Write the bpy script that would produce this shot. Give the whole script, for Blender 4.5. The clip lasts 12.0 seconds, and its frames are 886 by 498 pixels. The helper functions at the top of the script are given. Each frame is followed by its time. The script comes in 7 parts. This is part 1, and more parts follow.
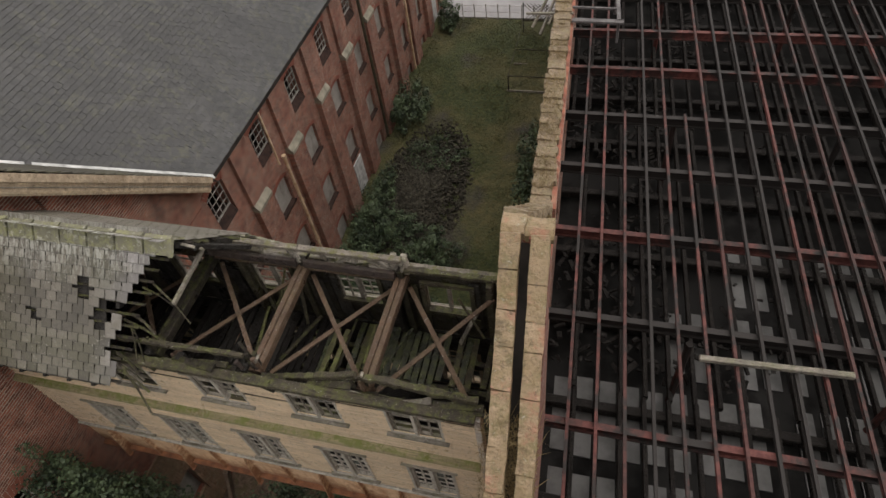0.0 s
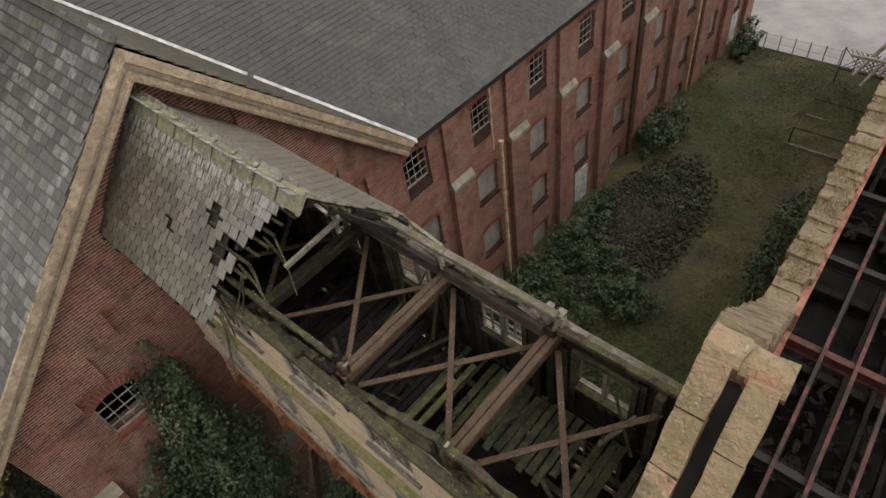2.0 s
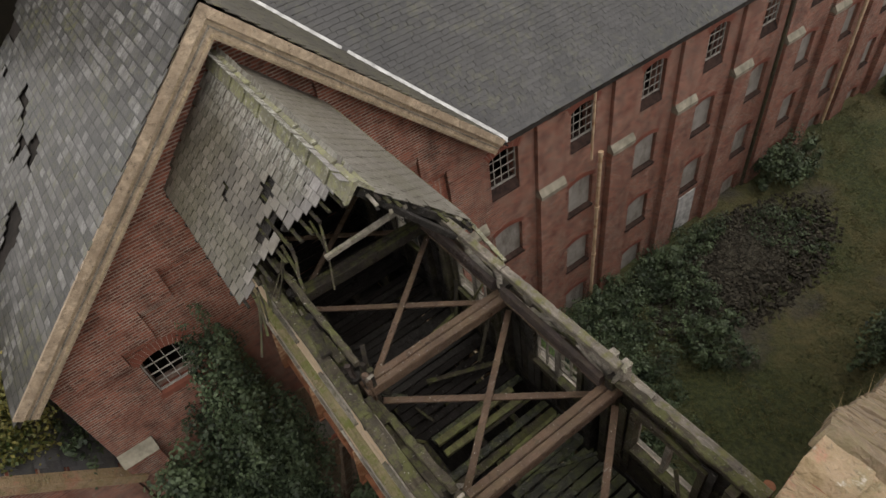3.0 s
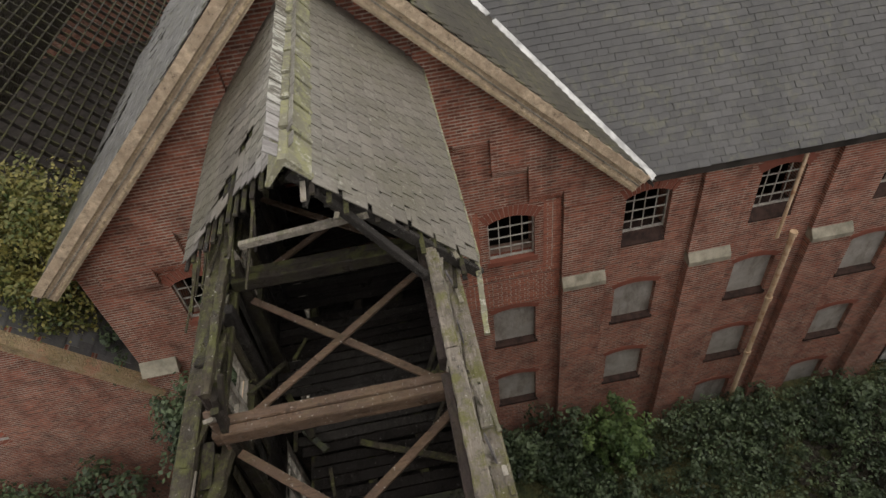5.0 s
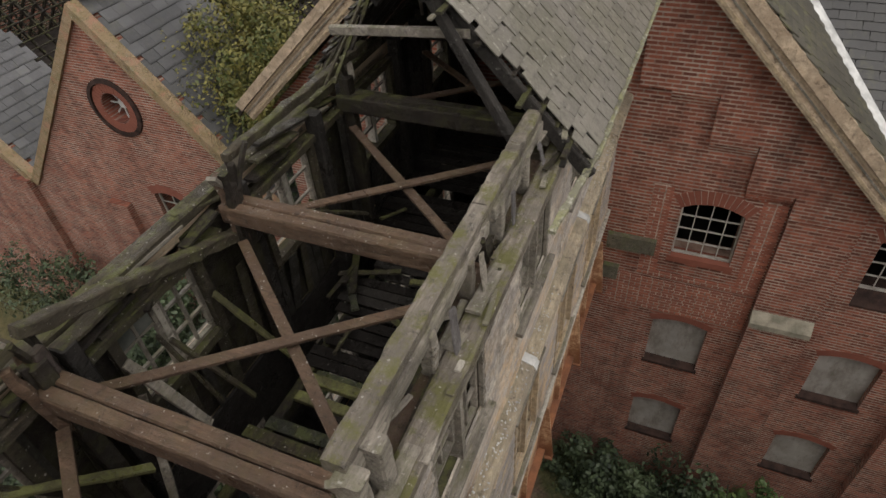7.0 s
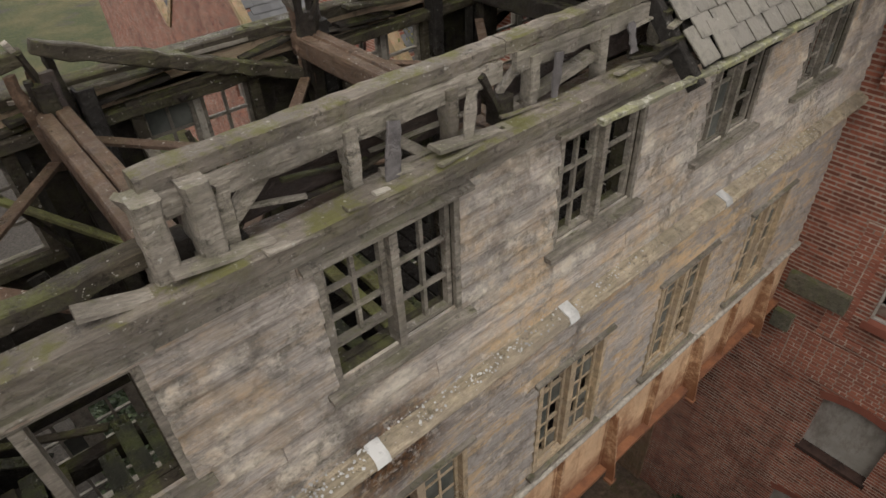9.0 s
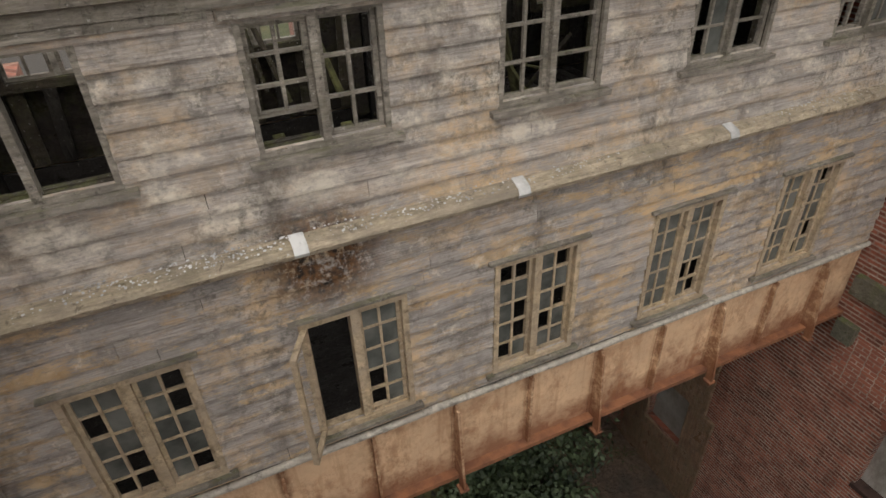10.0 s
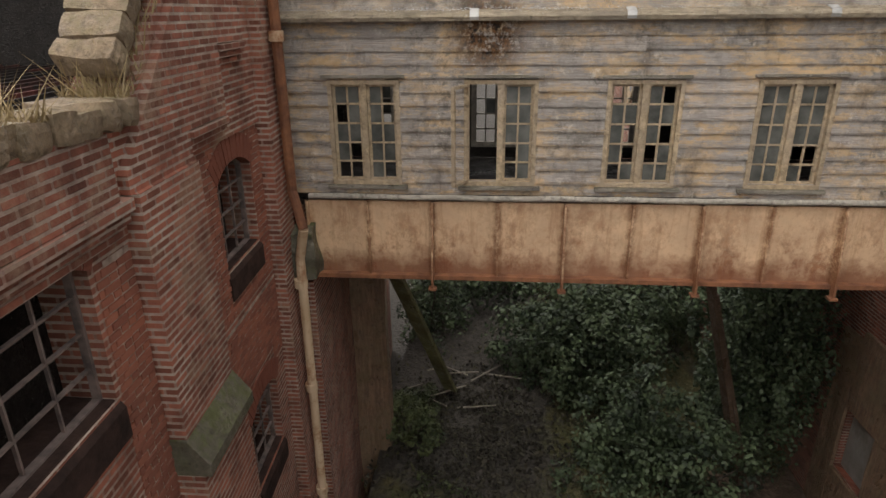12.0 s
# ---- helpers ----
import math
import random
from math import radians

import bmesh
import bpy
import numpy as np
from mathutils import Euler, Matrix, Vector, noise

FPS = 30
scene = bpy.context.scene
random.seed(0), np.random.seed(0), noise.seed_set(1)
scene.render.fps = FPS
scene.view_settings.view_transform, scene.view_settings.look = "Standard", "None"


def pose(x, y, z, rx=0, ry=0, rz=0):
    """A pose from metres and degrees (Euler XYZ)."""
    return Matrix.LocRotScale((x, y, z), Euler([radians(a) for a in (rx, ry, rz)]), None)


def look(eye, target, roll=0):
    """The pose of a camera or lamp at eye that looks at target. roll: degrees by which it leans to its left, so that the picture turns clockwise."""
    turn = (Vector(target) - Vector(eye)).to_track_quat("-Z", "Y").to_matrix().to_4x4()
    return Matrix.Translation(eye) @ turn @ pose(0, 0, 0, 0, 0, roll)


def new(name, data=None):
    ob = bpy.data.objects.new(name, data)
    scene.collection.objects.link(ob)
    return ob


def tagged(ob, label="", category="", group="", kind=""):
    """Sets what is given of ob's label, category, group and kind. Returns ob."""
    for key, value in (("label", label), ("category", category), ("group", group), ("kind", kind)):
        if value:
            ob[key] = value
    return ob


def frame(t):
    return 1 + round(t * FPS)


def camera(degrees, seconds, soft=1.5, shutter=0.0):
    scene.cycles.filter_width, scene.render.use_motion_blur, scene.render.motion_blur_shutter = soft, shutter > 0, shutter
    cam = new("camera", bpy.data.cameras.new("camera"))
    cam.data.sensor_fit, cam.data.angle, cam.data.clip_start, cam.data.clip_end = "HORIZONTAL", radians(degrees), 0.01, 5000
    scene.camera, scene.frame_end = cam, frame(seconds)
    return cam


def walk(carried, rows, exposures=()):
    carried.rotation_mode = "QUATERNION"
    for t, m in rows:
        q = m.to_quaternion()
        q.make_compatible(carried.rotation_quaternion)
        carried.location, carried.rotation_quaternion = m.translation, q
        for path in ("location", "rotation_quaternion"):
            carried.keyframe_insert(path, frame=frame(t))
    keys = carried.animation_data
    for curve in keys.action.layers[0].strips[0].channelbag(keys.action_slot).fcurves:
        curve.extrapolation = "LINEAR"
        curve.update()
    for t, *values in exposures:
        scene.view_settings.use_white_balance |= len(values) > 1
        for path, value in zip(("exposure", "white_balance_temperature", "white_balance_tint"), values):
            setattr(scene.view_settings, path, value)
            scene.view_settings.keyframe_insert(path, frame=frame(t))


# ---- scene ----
cam = camera(71.5, 12.0)
PATH = [
    (0, (9.335, -5.187, 18.17), (8.874, -3.986, 16.639), -9.9),
    (0.5, (9.223, -4.62, 17.806), (8.613, -3.465, 16.291), -10.5),
    (1, (9.058, -4.073, 17.404), (8.285, -2.992, 15.91), -10.6),
    (1.5, (9.002, -3.734, 17.119), (8.092, -2.736, 15.644), -10.8),
    (2, (8.95, -3.481, 16.845), (7.914, -2.583, 15.389), -10.7),
    (2.5, (8.811, -3.224, 16.595), (7.681, -2.424, 15.152), -10.4),
    (3, (8.638, -2.774, 16.298), (7.414, -2.095, 14.869), -10.3),
    (3.2, (8.579, -2.59, 16.186), (7.323, -1.961, 14.763), -10.3),
    (4.8, (7.911, -0.519, 15.091), (6.471, -0.361, 13.712), -8.8),
    (5, (7.813, -0.252, 14.927), (6.364, -0.161, 13.551), -8.4),
    (5.5, (7.715, 0.248, 14.54), (6.255, 0.16, 13.175), -7.4),
    (6, (7.675, 0.604, 14.14), (6.232, 0.309, 12.787), -6.6),
    (6.5, (7.652, 0.749, 13.774), (6.233, 0.284, 12.443), -5.9),
    (7, (7.598, 0.815, 13.432), (6.245, 0.179, 12.104), -4.5),
    (7.2, (7.574, 0.864, 13.306), (6.251, 0.166, 11.978), -4.2),
    (8.8, (7.126, 1.592, 12.515), (6.091, 0.439, 11.25), -2.9),
    (9, (7.019, 1.798, 12.352), (6.034, 0.585, 11.103), -2.8),
    (9.5, (6.8, 2.366, 11.949), (5.948, 1.017, 10.743), -2.4),
    (10, (6.585, 3.249, 11.543), (5.925, 1.742, 10.406), -2.1),
    (10.5, (6.442, 3.979, 11.199), (5.962, 2.355, 10.136), -1.8),
    (11, (6.301, 4.829, 10.748), (6.034, 3.095, 9.787), -1.3),
    (11.5, (6.144, 5.653, 10.194), (6.075, 3.845, 9.342), -1.0),
    (12, (5.917, 6.685, 9.517), (6.077, 4.826, 8.795), -0.6),
]
METRES = 1.36  # metres in one unit of the plan: brick courses come to 75 mm, storeys to 3 m
walk(cam, [(t, look([METRES * v for v in eye], [METRES * v for v in target], roll)) for t, eye, target, roll in PATH],
     exposures=[(0.0, 0.05), (7.2, 0.05), (9.0, 0.22), (12.0, 0.4)])

# ---- light ----
world = bpy.data.worlds.new("overcast_sky")
scene.world = world
world.use_nodes = True
wt = world.node_tree
sky = wt.nodes.new("ShaderNodeTexSky")
sky.sky_type, sky.sun_disc = "NISHITA", False
sky.sun_elevation, sky.sun_rotation = radians(74), radians(60)
grey = wt.nodes.new("ShaderNodeHueSaturation")
grey.inputs["Saturation"].default_value = 0.1
wt.links.new(sky.outputs[0], grey.inputs["Color"])
warm = wt.nodes.new("ShaderNodeMix")
warm.data_type, warm.blend_type = "RGBA", "MULTIPLY"
warm.inputs[0].default_value = 1.0
warm.inputs[7].default_value = (1.0, 0.945, 0.895, 1)
wt.links.new(grey.outputs[0], warm.inputs[6])
wt.links.new(warm.outputs[2], wt.nodes["Background"].inputs["Color"])
wt.nodes["Background"].inputs["Strength"].default_value = 0.25
sun = new("sun", bpy.data.lights.new("sun", "SUN"))
sun.data.energy, sun.data.angle, sun.data.color = 1.05, radians(75), (1.0, 0.945, 0.89)
sun.matrix_world = look((11, 9, 38), (0, 0, 0))

# ---- materials ----


class Mat:
    """Small helper that strings shader nodes together."""

    def __init__(self, name):
        self.m = bpy.data.materials.new(name)
        self.m.use_nodes = True
        self.t = self.m.node_tree
        self.b = self.t.nodes["Principled BSDF"]
        tc = self.t.nodes.new("ShaderNodeTexCoord")
        geo = self.t.nodes.new("ShaderNodeNewGeometry")
        self.pos, self.obj, self.normal = self.shrink(geo.outputs["Position"]), self.shrink(tc.outputs["Object"]), geo.outputs["Normal"]
        self.uv = tc.outputs["UV"]
        self.island = geo.outputs["Random Per Island"]
        self.rand = self.t.nodes.new("ShaderNodeObjectInfo").outputs["Random"]

    def shrink(self, v):
        """Back from metres to the units of the plan."""
        n = self.t.nodes.new("ShaderNodeVectorMath")
        n.operation = "SCALE"
        n.inputs["Scale"].default_value = 1.0 / METRES
        self.t.links.new(v, n.inputs[0])
        return n.outputs[0]

    def link(self, a, b):
        self.t.links.new(a, b)

    def put(self, sock, v):
        if hasattr(v, "is_linked"):
            self.link(v, sock)
        else:
            sock.default_value = v

    def noise(self, scale, detail=4, rough=0.6, vec=None, stretch=None, lo=0.35, hi=0.65):
        v = vec or self.pos
        if stretch:
            mp = self.t.nodes.new("ShaderNodeMapping")
            mp.inputs["Scale"].default_value = stretch
            self.link(v, mp.inputs["Vector"])
            v = mp.outputs[0]
        n = self.t.nodes.new("ShaderNodeTexNoise")
        n.inputs["Scale"].default_value, n.inputs["Detail"].default_value, n.inputs["Roughness"].default_value = scale, detail, rough
        self.link(v, n.inputs["Vector"])
        return self.ramp(n.outputs["Fac"], lo, hi)

    def ramp(self, v, lo, hi):
        r = self.t.nodes.new("ShaderNodeMapRange")
        r.inputs["From Min"].default_value, r.inputs["From Max"].default_value = lo, hi
        self.link(v, r.inputs["Value"])
        return r.outputs[0]

    def mix(self, f, a, b, kind="MIX"):
        n = self.t.nodes.new("ShaderNodeMix")
        n.data_type, n.blend_type = "RGBA", kind
        self.put(n.inputs[0], f)
        self.put(n.inputs[6], (*a, 1) if isinstance(a, tuple) else a)
        self.put(n.inputs[7], (*b, 1) if isinstance(b, tuple) else b)
        return n.outputs[2]

    def math(self, op, a, b=0.0):
        n = self.t.nodes.new("ShaderNodeMath")
        n.operation = op
        self.put(n.inputs[0], a)
        self.put(n.inputs[1], b)
        return n.outputs[0]

    def up(self):
        s = self.t.nodes.new("ShaderNodeSeparateXYZ")
        self.link(self.normal, s.inputs[0])
        return s.outputs["Z"]

    def done(self, colour, rough=0.85, height=None, depth=0.01, strength=0.6, metal=0.0, spec=0.5):
        self.b.inputs["Specular IOR Level"].default_value = spec
        self.put(self.b.inputs["Base Color"], (*colour, 1) if isinstance(colour, tuple) else colour)
        self.put(self.b.inputs["Roughness"], rough)
        self.b.inputs["Metallic"].default_value = metal
        if height is not None:
            bp = self.t.nodes.new("ShaderNodeBump")
            bp.inputs["Distance"].default_value, bp.inputs["Strength"].default_value = depth * METRES, strength
            self.link(height, bp.inputs["Height"])
            self.link(bp.outputs[0], self.b.inputs["Normal"])
        return self.m


def brick_material(name, tone, mortar, grime, unit=1.0, dirt=0.6, lime=0.2):
    """English brickwork in courses of 75 mm, running along x or y."""
    k = Mat(name)
    s = k.t.nodes.new("ShaderNodeSeparateXYZ")
    k.link(k.pos, s.inputs[0])
    c = k.t.nodes.new("ShaderNodeCombineXYZ")
    k.link(k.math("ADD", s.outputs[0], s.outputs[1]), c.inputs[0])
    k.link(s.outputs[2], c.inputs[1])
    b = k.t.nodes.new("ShaderNodeTexBrick")
    b.inputs["Scale"].default_value = 1.0 / unit
    b.inputs["Brick Width"].default_value, b.inputs["Row Height"].default_value = 0.235, 0.078
    b.inputs["Mortar Size"].default_value, b.inputs["Mortar Smooth"].default_value = 0.015, 0.2
    b.inputs["Bias"].default_value = 0.0
    dark, light = tuple(0.52 * v for v in tone), tuple(min(1, 1.34 * v) for v in tone)
    b.inputs["Color1"].default_value, b.inputs["Color2"].default_value = (*dark, 1), (*light, 1)
    b.inputs["Mortar"].default_value = (*mortar, 1)
    k.link(c.outputs[0], b.inputs["Vector"])
    big = k.noise(0.55, 5, 0.65)
    small = k.noise(9, 3)
    worn = k.noise(1.7, 6, 0.75, lo=0.4, hi=0.6)
    col = k.mix(k.math("MULTIPLY", k.math("MULTIPLY", b.outputs["Fac"], worn), 0.55), b.outputs["Color"], tuple(0.8 * v for v in tone))
    row = k.math("FRACT", k.math("DIVIDE", s.outputs[2], 0.078 * unit))
    bed = k.ramp(k.math("MINIMUM", row, k.math("SUBTRACT", 1.0, row)), 0.26, 0.2)
    upright = k.math("MULTIPLY", b.outputs["Fac"], k.math("SUBTRACT", 1.0, bed))
    col = k.mix(k.math("MULTIPLY", upright, 0.6), col, tuple(0.75 * v for v in tone))
    shade = tuple(min(1.0, 2.2 * v / tone[i]) for i, v in enumerate(grime))
    col = k.mix(k.math("MULTIPLY", big, dirt * 0.6), col, tuple(0.6 * v for v in shade), "MULTIPLY")
    blotch = k.noise(2.3, 7, 0.75, lo=0.48, hi=0.64)
    col = k.mix(k.math("MULTIPLY", blotch, dirt), col, tuple(0.5 * v for v in shade), "MULTIPLY")
    streak = k.noise(1.3, 5, 0.65, stretch=(1.6, 1.6, 0.18), lo=0.5, hi=0.75)
    col = k.mix(k.math("MULTIPLY", streak, 0.7), col, tuple(0.45 * v for v in shade), "MULTIPLY")
    col = k.mix(k.math("MULTIPLY", small, 0.2), col, tuple(0.4 * v for v in tone))
    pale = k.noise(1.3, 8, 0.75, lo=0.52, hi=0.7)
    col = k.mix(k.math("MULTIPLY", pale, lime), col, (0.4, 0.29, 0.2))
    h = k.math("ADD", k.math("MULTIPLY", b.outputs["Fac"], -1.0), k.math("MULTIPLY", small, 0.4))
    return k.done(col, 0.9, h, 0.012, 0.7)


def timber_material(name, tone, second, moss=0.0, along=(0.7, 9, 9), rough=0.9, moss_tone=(0.12, 0.13, 0.03), fleck=0.0, spec=0.4):
    k = Mat(name)
    grain = k.noise(5, 6, 0.75, stretch=along)
    patch = k.noise(2.1, 6, 0.7, lo=0.42, hi=0.6)
    col = k.mix(grain, tuple(0.4 * v for v in tone), tuple(1.1 * v for v in tone))
    col = k.mix(k.math("MULTIPLY", patch, 0.8), col, second)
    col = k.mix(k.math("MULTIPLY", k.rand, 0.35), col, tuple(0.5 * v for v in tone))
    col = k.mix(k.math("MULTIPLY", k.noise(13, 6, 0.8, lo=0.55, hi=0.65), 0.7), col, tuple(0.3 * v for v in second))
    if moss:
        spots = k.noise(5, 7, 0.8, lo=0.47, hi=0.58)
        top = k.ramp(k.up(), -0.4, 0.8)
        col = k.mix(k.math("MULTIPLY", k.math("MULTIPLY", spots, top), moss), col, moss_tone)
    wet = k.ramp(k.noise(3, 5, 0.7, lo=0.4, hi=0.65), 1.3, 0.0)
    # Pale flecks: droppings and peeling, and wet sparkle put into the colour.
    if fleck:
        col = k.mix(k.math("MULTIPLY", k.noise(38, 3, 0.6, lo=0.66, hi=0.7), fleck), col, (0.55, 0.53, 0.48))
    return k.done(col, k.math("MULTIPLY", wet, rough), k.math("ADD", grain, k.noise(17, 5)), 0.01, 0.8, spec=spec)


def slate_material(name, tone, lichen, amount, dry=0.55, edge=0.28, spread=0.28, bleach=0.0):
    k = Mat(name)
    col = k.mix(k.island, tuple((1 - spread) * v for v in tone), tuple((1 + spread) * v for v in tone))
    col = k.mix(k.math("MULTIPLY", k.noise(13, 6, 0.8, lo=0.48, hi=0.6), 0.3), col, tuple(1.7 * v for v in tone))
    big = k.noise(0.5, 5, 0.6, lo=0.38, hi=0.62)
    col = k.mix(k.math("MULTIPLY", big, 0.55), col, tuple(0.55 * v for v in tone))
    run = k.noise(0.7, 6, 0.65, stretch=(0.35, 1.8, 0.35), lo=0.5, hi=0.68)
    col = k.mix(k.math("MULTIPLY", run, 0.55), col, (0.4 * tone[0], 0.43 * tone[1], 0.44 * tone[2]))
    spots = k.noise(5, 6, 0.75, lo=0.5, hi=0.62)
    area = k.noise(0.9, 3, 0.5, lo=0.35, hi=0.6)
    col = k.mix(k.math("MULTIPLY", k.math("MULTIPLY", spots, area), amount), col, lichen)
    if bleach:
        bare = k.math("MULTIPLY", k.ramp(k.island, 0.5, 0.8), k.noise(7, 6, 0.8, lo=0.42, hi=0.56))
        col = k.mix(k.math("MULTIPLY", k.math("MULTIPLY", bare, k.noise(0.8, 4, 0.6, lo=0.4, hi=0.58)), bleach), col, (0.36, 0.355, 0.34))
    # Thin lap shade and joint dirt, both put into the colour by UV.
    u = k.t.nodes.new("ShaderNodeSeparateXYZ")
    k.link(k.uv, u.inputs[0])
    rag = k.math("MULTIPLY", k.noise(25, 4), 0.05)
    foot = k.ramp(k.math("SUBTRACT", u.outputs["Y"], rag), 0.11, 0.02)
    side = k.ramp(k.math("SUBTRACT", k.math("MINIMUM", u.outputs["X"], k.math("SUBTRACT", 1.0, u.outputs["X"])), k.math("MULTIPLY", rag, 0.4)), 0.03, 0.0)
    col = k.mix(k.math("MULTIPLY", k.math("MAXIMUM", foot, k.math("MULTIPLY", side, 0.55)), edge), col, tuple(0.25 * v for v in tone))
    return k.done(col, dry, k.noise(22, 3), 0.003, 0.5)


M_BRICK = brick_material("old_red_brick", (0.285, 0.094, 0.056), (0.48, 0.4, 0.33), (0.14, 0.06, 0.042), 0.735, 0.78, 0.06)
M_BRICK_DARK = brick_material("sooty_red_brick", (0.22, 0.066, 0.04), (0.31, 0.24, 0.2), (0.1, 0.048, 0.04), 0.735)


def plain_brick():
    k = Mat("single_red_brick")
    col = k.mix(k.math("ADD", k.math("MULTIPLY", k.rand, 0.5), k.math("MULTIPLY", k.island, 0.5)), (0.12, 0.046, 0.033), (0.42, 0.155, 0.095))
    col = k.mix(k.math("MULTIPLY", k.noise(1.1, 5), 0.45), col, (0.1, 0.05, 0.04))
    return k.done(col, 0.88, k.noise(40, 4), 0.004, 0.6)


M_ONE_BRICK = plain_brick()
M_BRICK_WORN = brick_material("worn_red_brick", (0.35, 0.13, 0.083), (0.58, 0.49, 0.41), (0.17, 0.088, 0.058), 0.735, 0.75, 0.85)


def arch_brick():
    k = Mat("rubbed_orange_brick")
    col = k.mix(k.math("ADD", k.math("MULTIPLY", k.island, 0.7), k.math("MULTIPLY", k.noise(6), 0.3)), (0.16, 0.05, 0.032), (0.285, 0.1, 0.062))
    return k.done(col, 0.85, k.noise(30), 0.004, 0.5)


M_ARCH = arch_brick()
M_MORTAR = Mat("lime_mortar")
M_MORTAR = M_MORTAR.done(M_MORTAR.mix(M_MORTAR.noise(8, 5), (0.2, 0.15, 0.12), (0.5, 0.42, 0.35)), 0.95, M_MORTAR.noise(40), 0.003, 0.5)
M_SLATE = slate_material("grey_slate", (0.043, 0.042, 0.041), (0.12, 0.12, 0.06), 0.35, 0.5, 0.13, 0.3)
M_SLATE_SHED = slate_material("blue_grey_slate", (0.1, 0.1, 0.103), (0.14, 0.14, 0.08), 0.3, 0.35, 0.5, 0.4)
M_SLATE_VERGE = slate_material("brown_verge_slate", (0.075, 0.068, 0.052), (0.14, 0.135, 0.07), 0.8, 0.55)
M_SLATE_OLD = slate_material("lichened_slate", (0.098, 0.094, 0.087), (0.13, 0.13, 0.055), 0.7, 0.45, 0.85, 0.5, 0.5)


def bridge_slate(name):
    """Olive-brown slates, paler and greyer on the north slope by position, dripped white with lichen below the ridge,
    bare slate near the torn edge.
    """
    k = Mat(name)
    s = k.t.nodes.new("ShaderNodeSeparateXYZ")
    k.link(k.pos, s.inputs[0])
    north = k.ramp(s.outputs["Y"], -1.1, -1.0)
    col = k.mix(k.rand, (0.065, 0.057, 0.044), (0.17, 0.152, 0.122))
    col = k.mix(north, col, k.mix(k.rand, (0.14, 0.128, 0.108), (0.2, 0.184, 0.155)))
    col = k.mix(k.math("MULTIPLY", k.noise(1.5, 6, 0.7, lo=0.45, hi=0.62), 0.45), col, (0.105, 0.1, 0.058))
    col = k.mix(k.math("MULTIPLY", k.noise(9, 6, 0.8, lo=0.52, hi=0.62), 0.5), col, (0.05, 0.046, 0.036))
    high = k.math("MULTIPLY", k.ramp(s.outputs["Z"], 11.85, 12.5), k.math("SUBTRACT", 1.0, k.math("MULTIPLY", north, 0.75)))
    streak = k.noise(9, 6, 0.75, stretch=(2.0, 0.5, 0.5), lo=0.46, hi=0.55)
    col = k.mix(k.math("MULTIPLY", k.math("MULTIPLY", streak, high), 0.9), col, (0.52, 0.52, 0.46))
    fleck = k.math("MULTIPLY", k.noise(26, 4, 0.7, lo=0.6, hi=0.65), k.noise(1.7, 4, lo=0.45, hi=0.6))
    col = k.mix(k.math("MULTIPLY", fleck, 0.7), col, (0.4, 0.39, 0.33))
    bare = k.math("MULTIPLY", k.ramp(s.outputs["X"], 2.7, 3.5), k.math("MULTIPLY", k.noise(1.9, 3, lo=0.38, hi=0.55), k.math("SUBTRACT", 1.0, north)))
    col = k.mix(k.math("MULTIPLY", bare, 0.75), col, k.mix(k.rand, (0.14, 0.13, 0.128), (0.34, 0.32, 0.315)))
    # Slate feet and sides darkened in the colour: joint grime with lap shade.
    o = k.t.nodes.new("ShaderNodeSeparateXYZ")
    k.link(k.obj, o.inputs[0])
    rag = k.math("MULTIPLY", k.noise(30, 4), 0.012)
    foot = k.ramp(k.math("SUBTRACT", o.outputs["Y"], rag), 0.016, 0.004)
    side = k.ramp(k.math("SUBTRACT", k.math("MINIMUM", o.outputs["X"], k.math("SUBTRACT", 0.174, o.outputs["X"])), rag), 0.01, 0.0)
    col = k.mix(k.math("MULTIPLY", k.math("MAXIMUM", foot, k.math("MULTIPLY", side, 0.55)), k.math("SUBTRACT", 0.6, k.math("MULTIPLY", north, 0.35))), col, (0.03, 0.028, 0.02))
    return k.done(col, 0.42, k.noise(24, 4), 0.004, 0.6)


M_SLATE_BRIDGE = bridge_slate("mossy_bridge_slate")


def ridge_material():
    """Grey-green ridge tiles crusted with yellow and white lichen."""
    k = Mat("lichened_ridge_tile")
    col = k.mix(k.rand, (0.14, 0.135, 0.095), (0.21, 0.2, 0.14))
    col = k.mix(k.math("MULTIPLY", k.noise(6, 7, 0.8, lo=0.47, hi=0.57), 0.75), col, (0.27, 0.27, 0.13))
    col = k.mix(k.math("MULTIPLY", k.noise(11, 6, 0.8, lo=0.55, hi=0.62), 0.7), col, (0.46, 0.45, 0.38))
    col = k.mix(k.math("MULTIPLY", k.noise(8, 6, 0.8, lo=0.57, hi=0.65), 0.8), col, (0.06, 0.056, 0.04))
    return k.done(col, 0.8, k.noise(15, 6), 0.01, 0.8)


M_RIDGE = ridge_material()


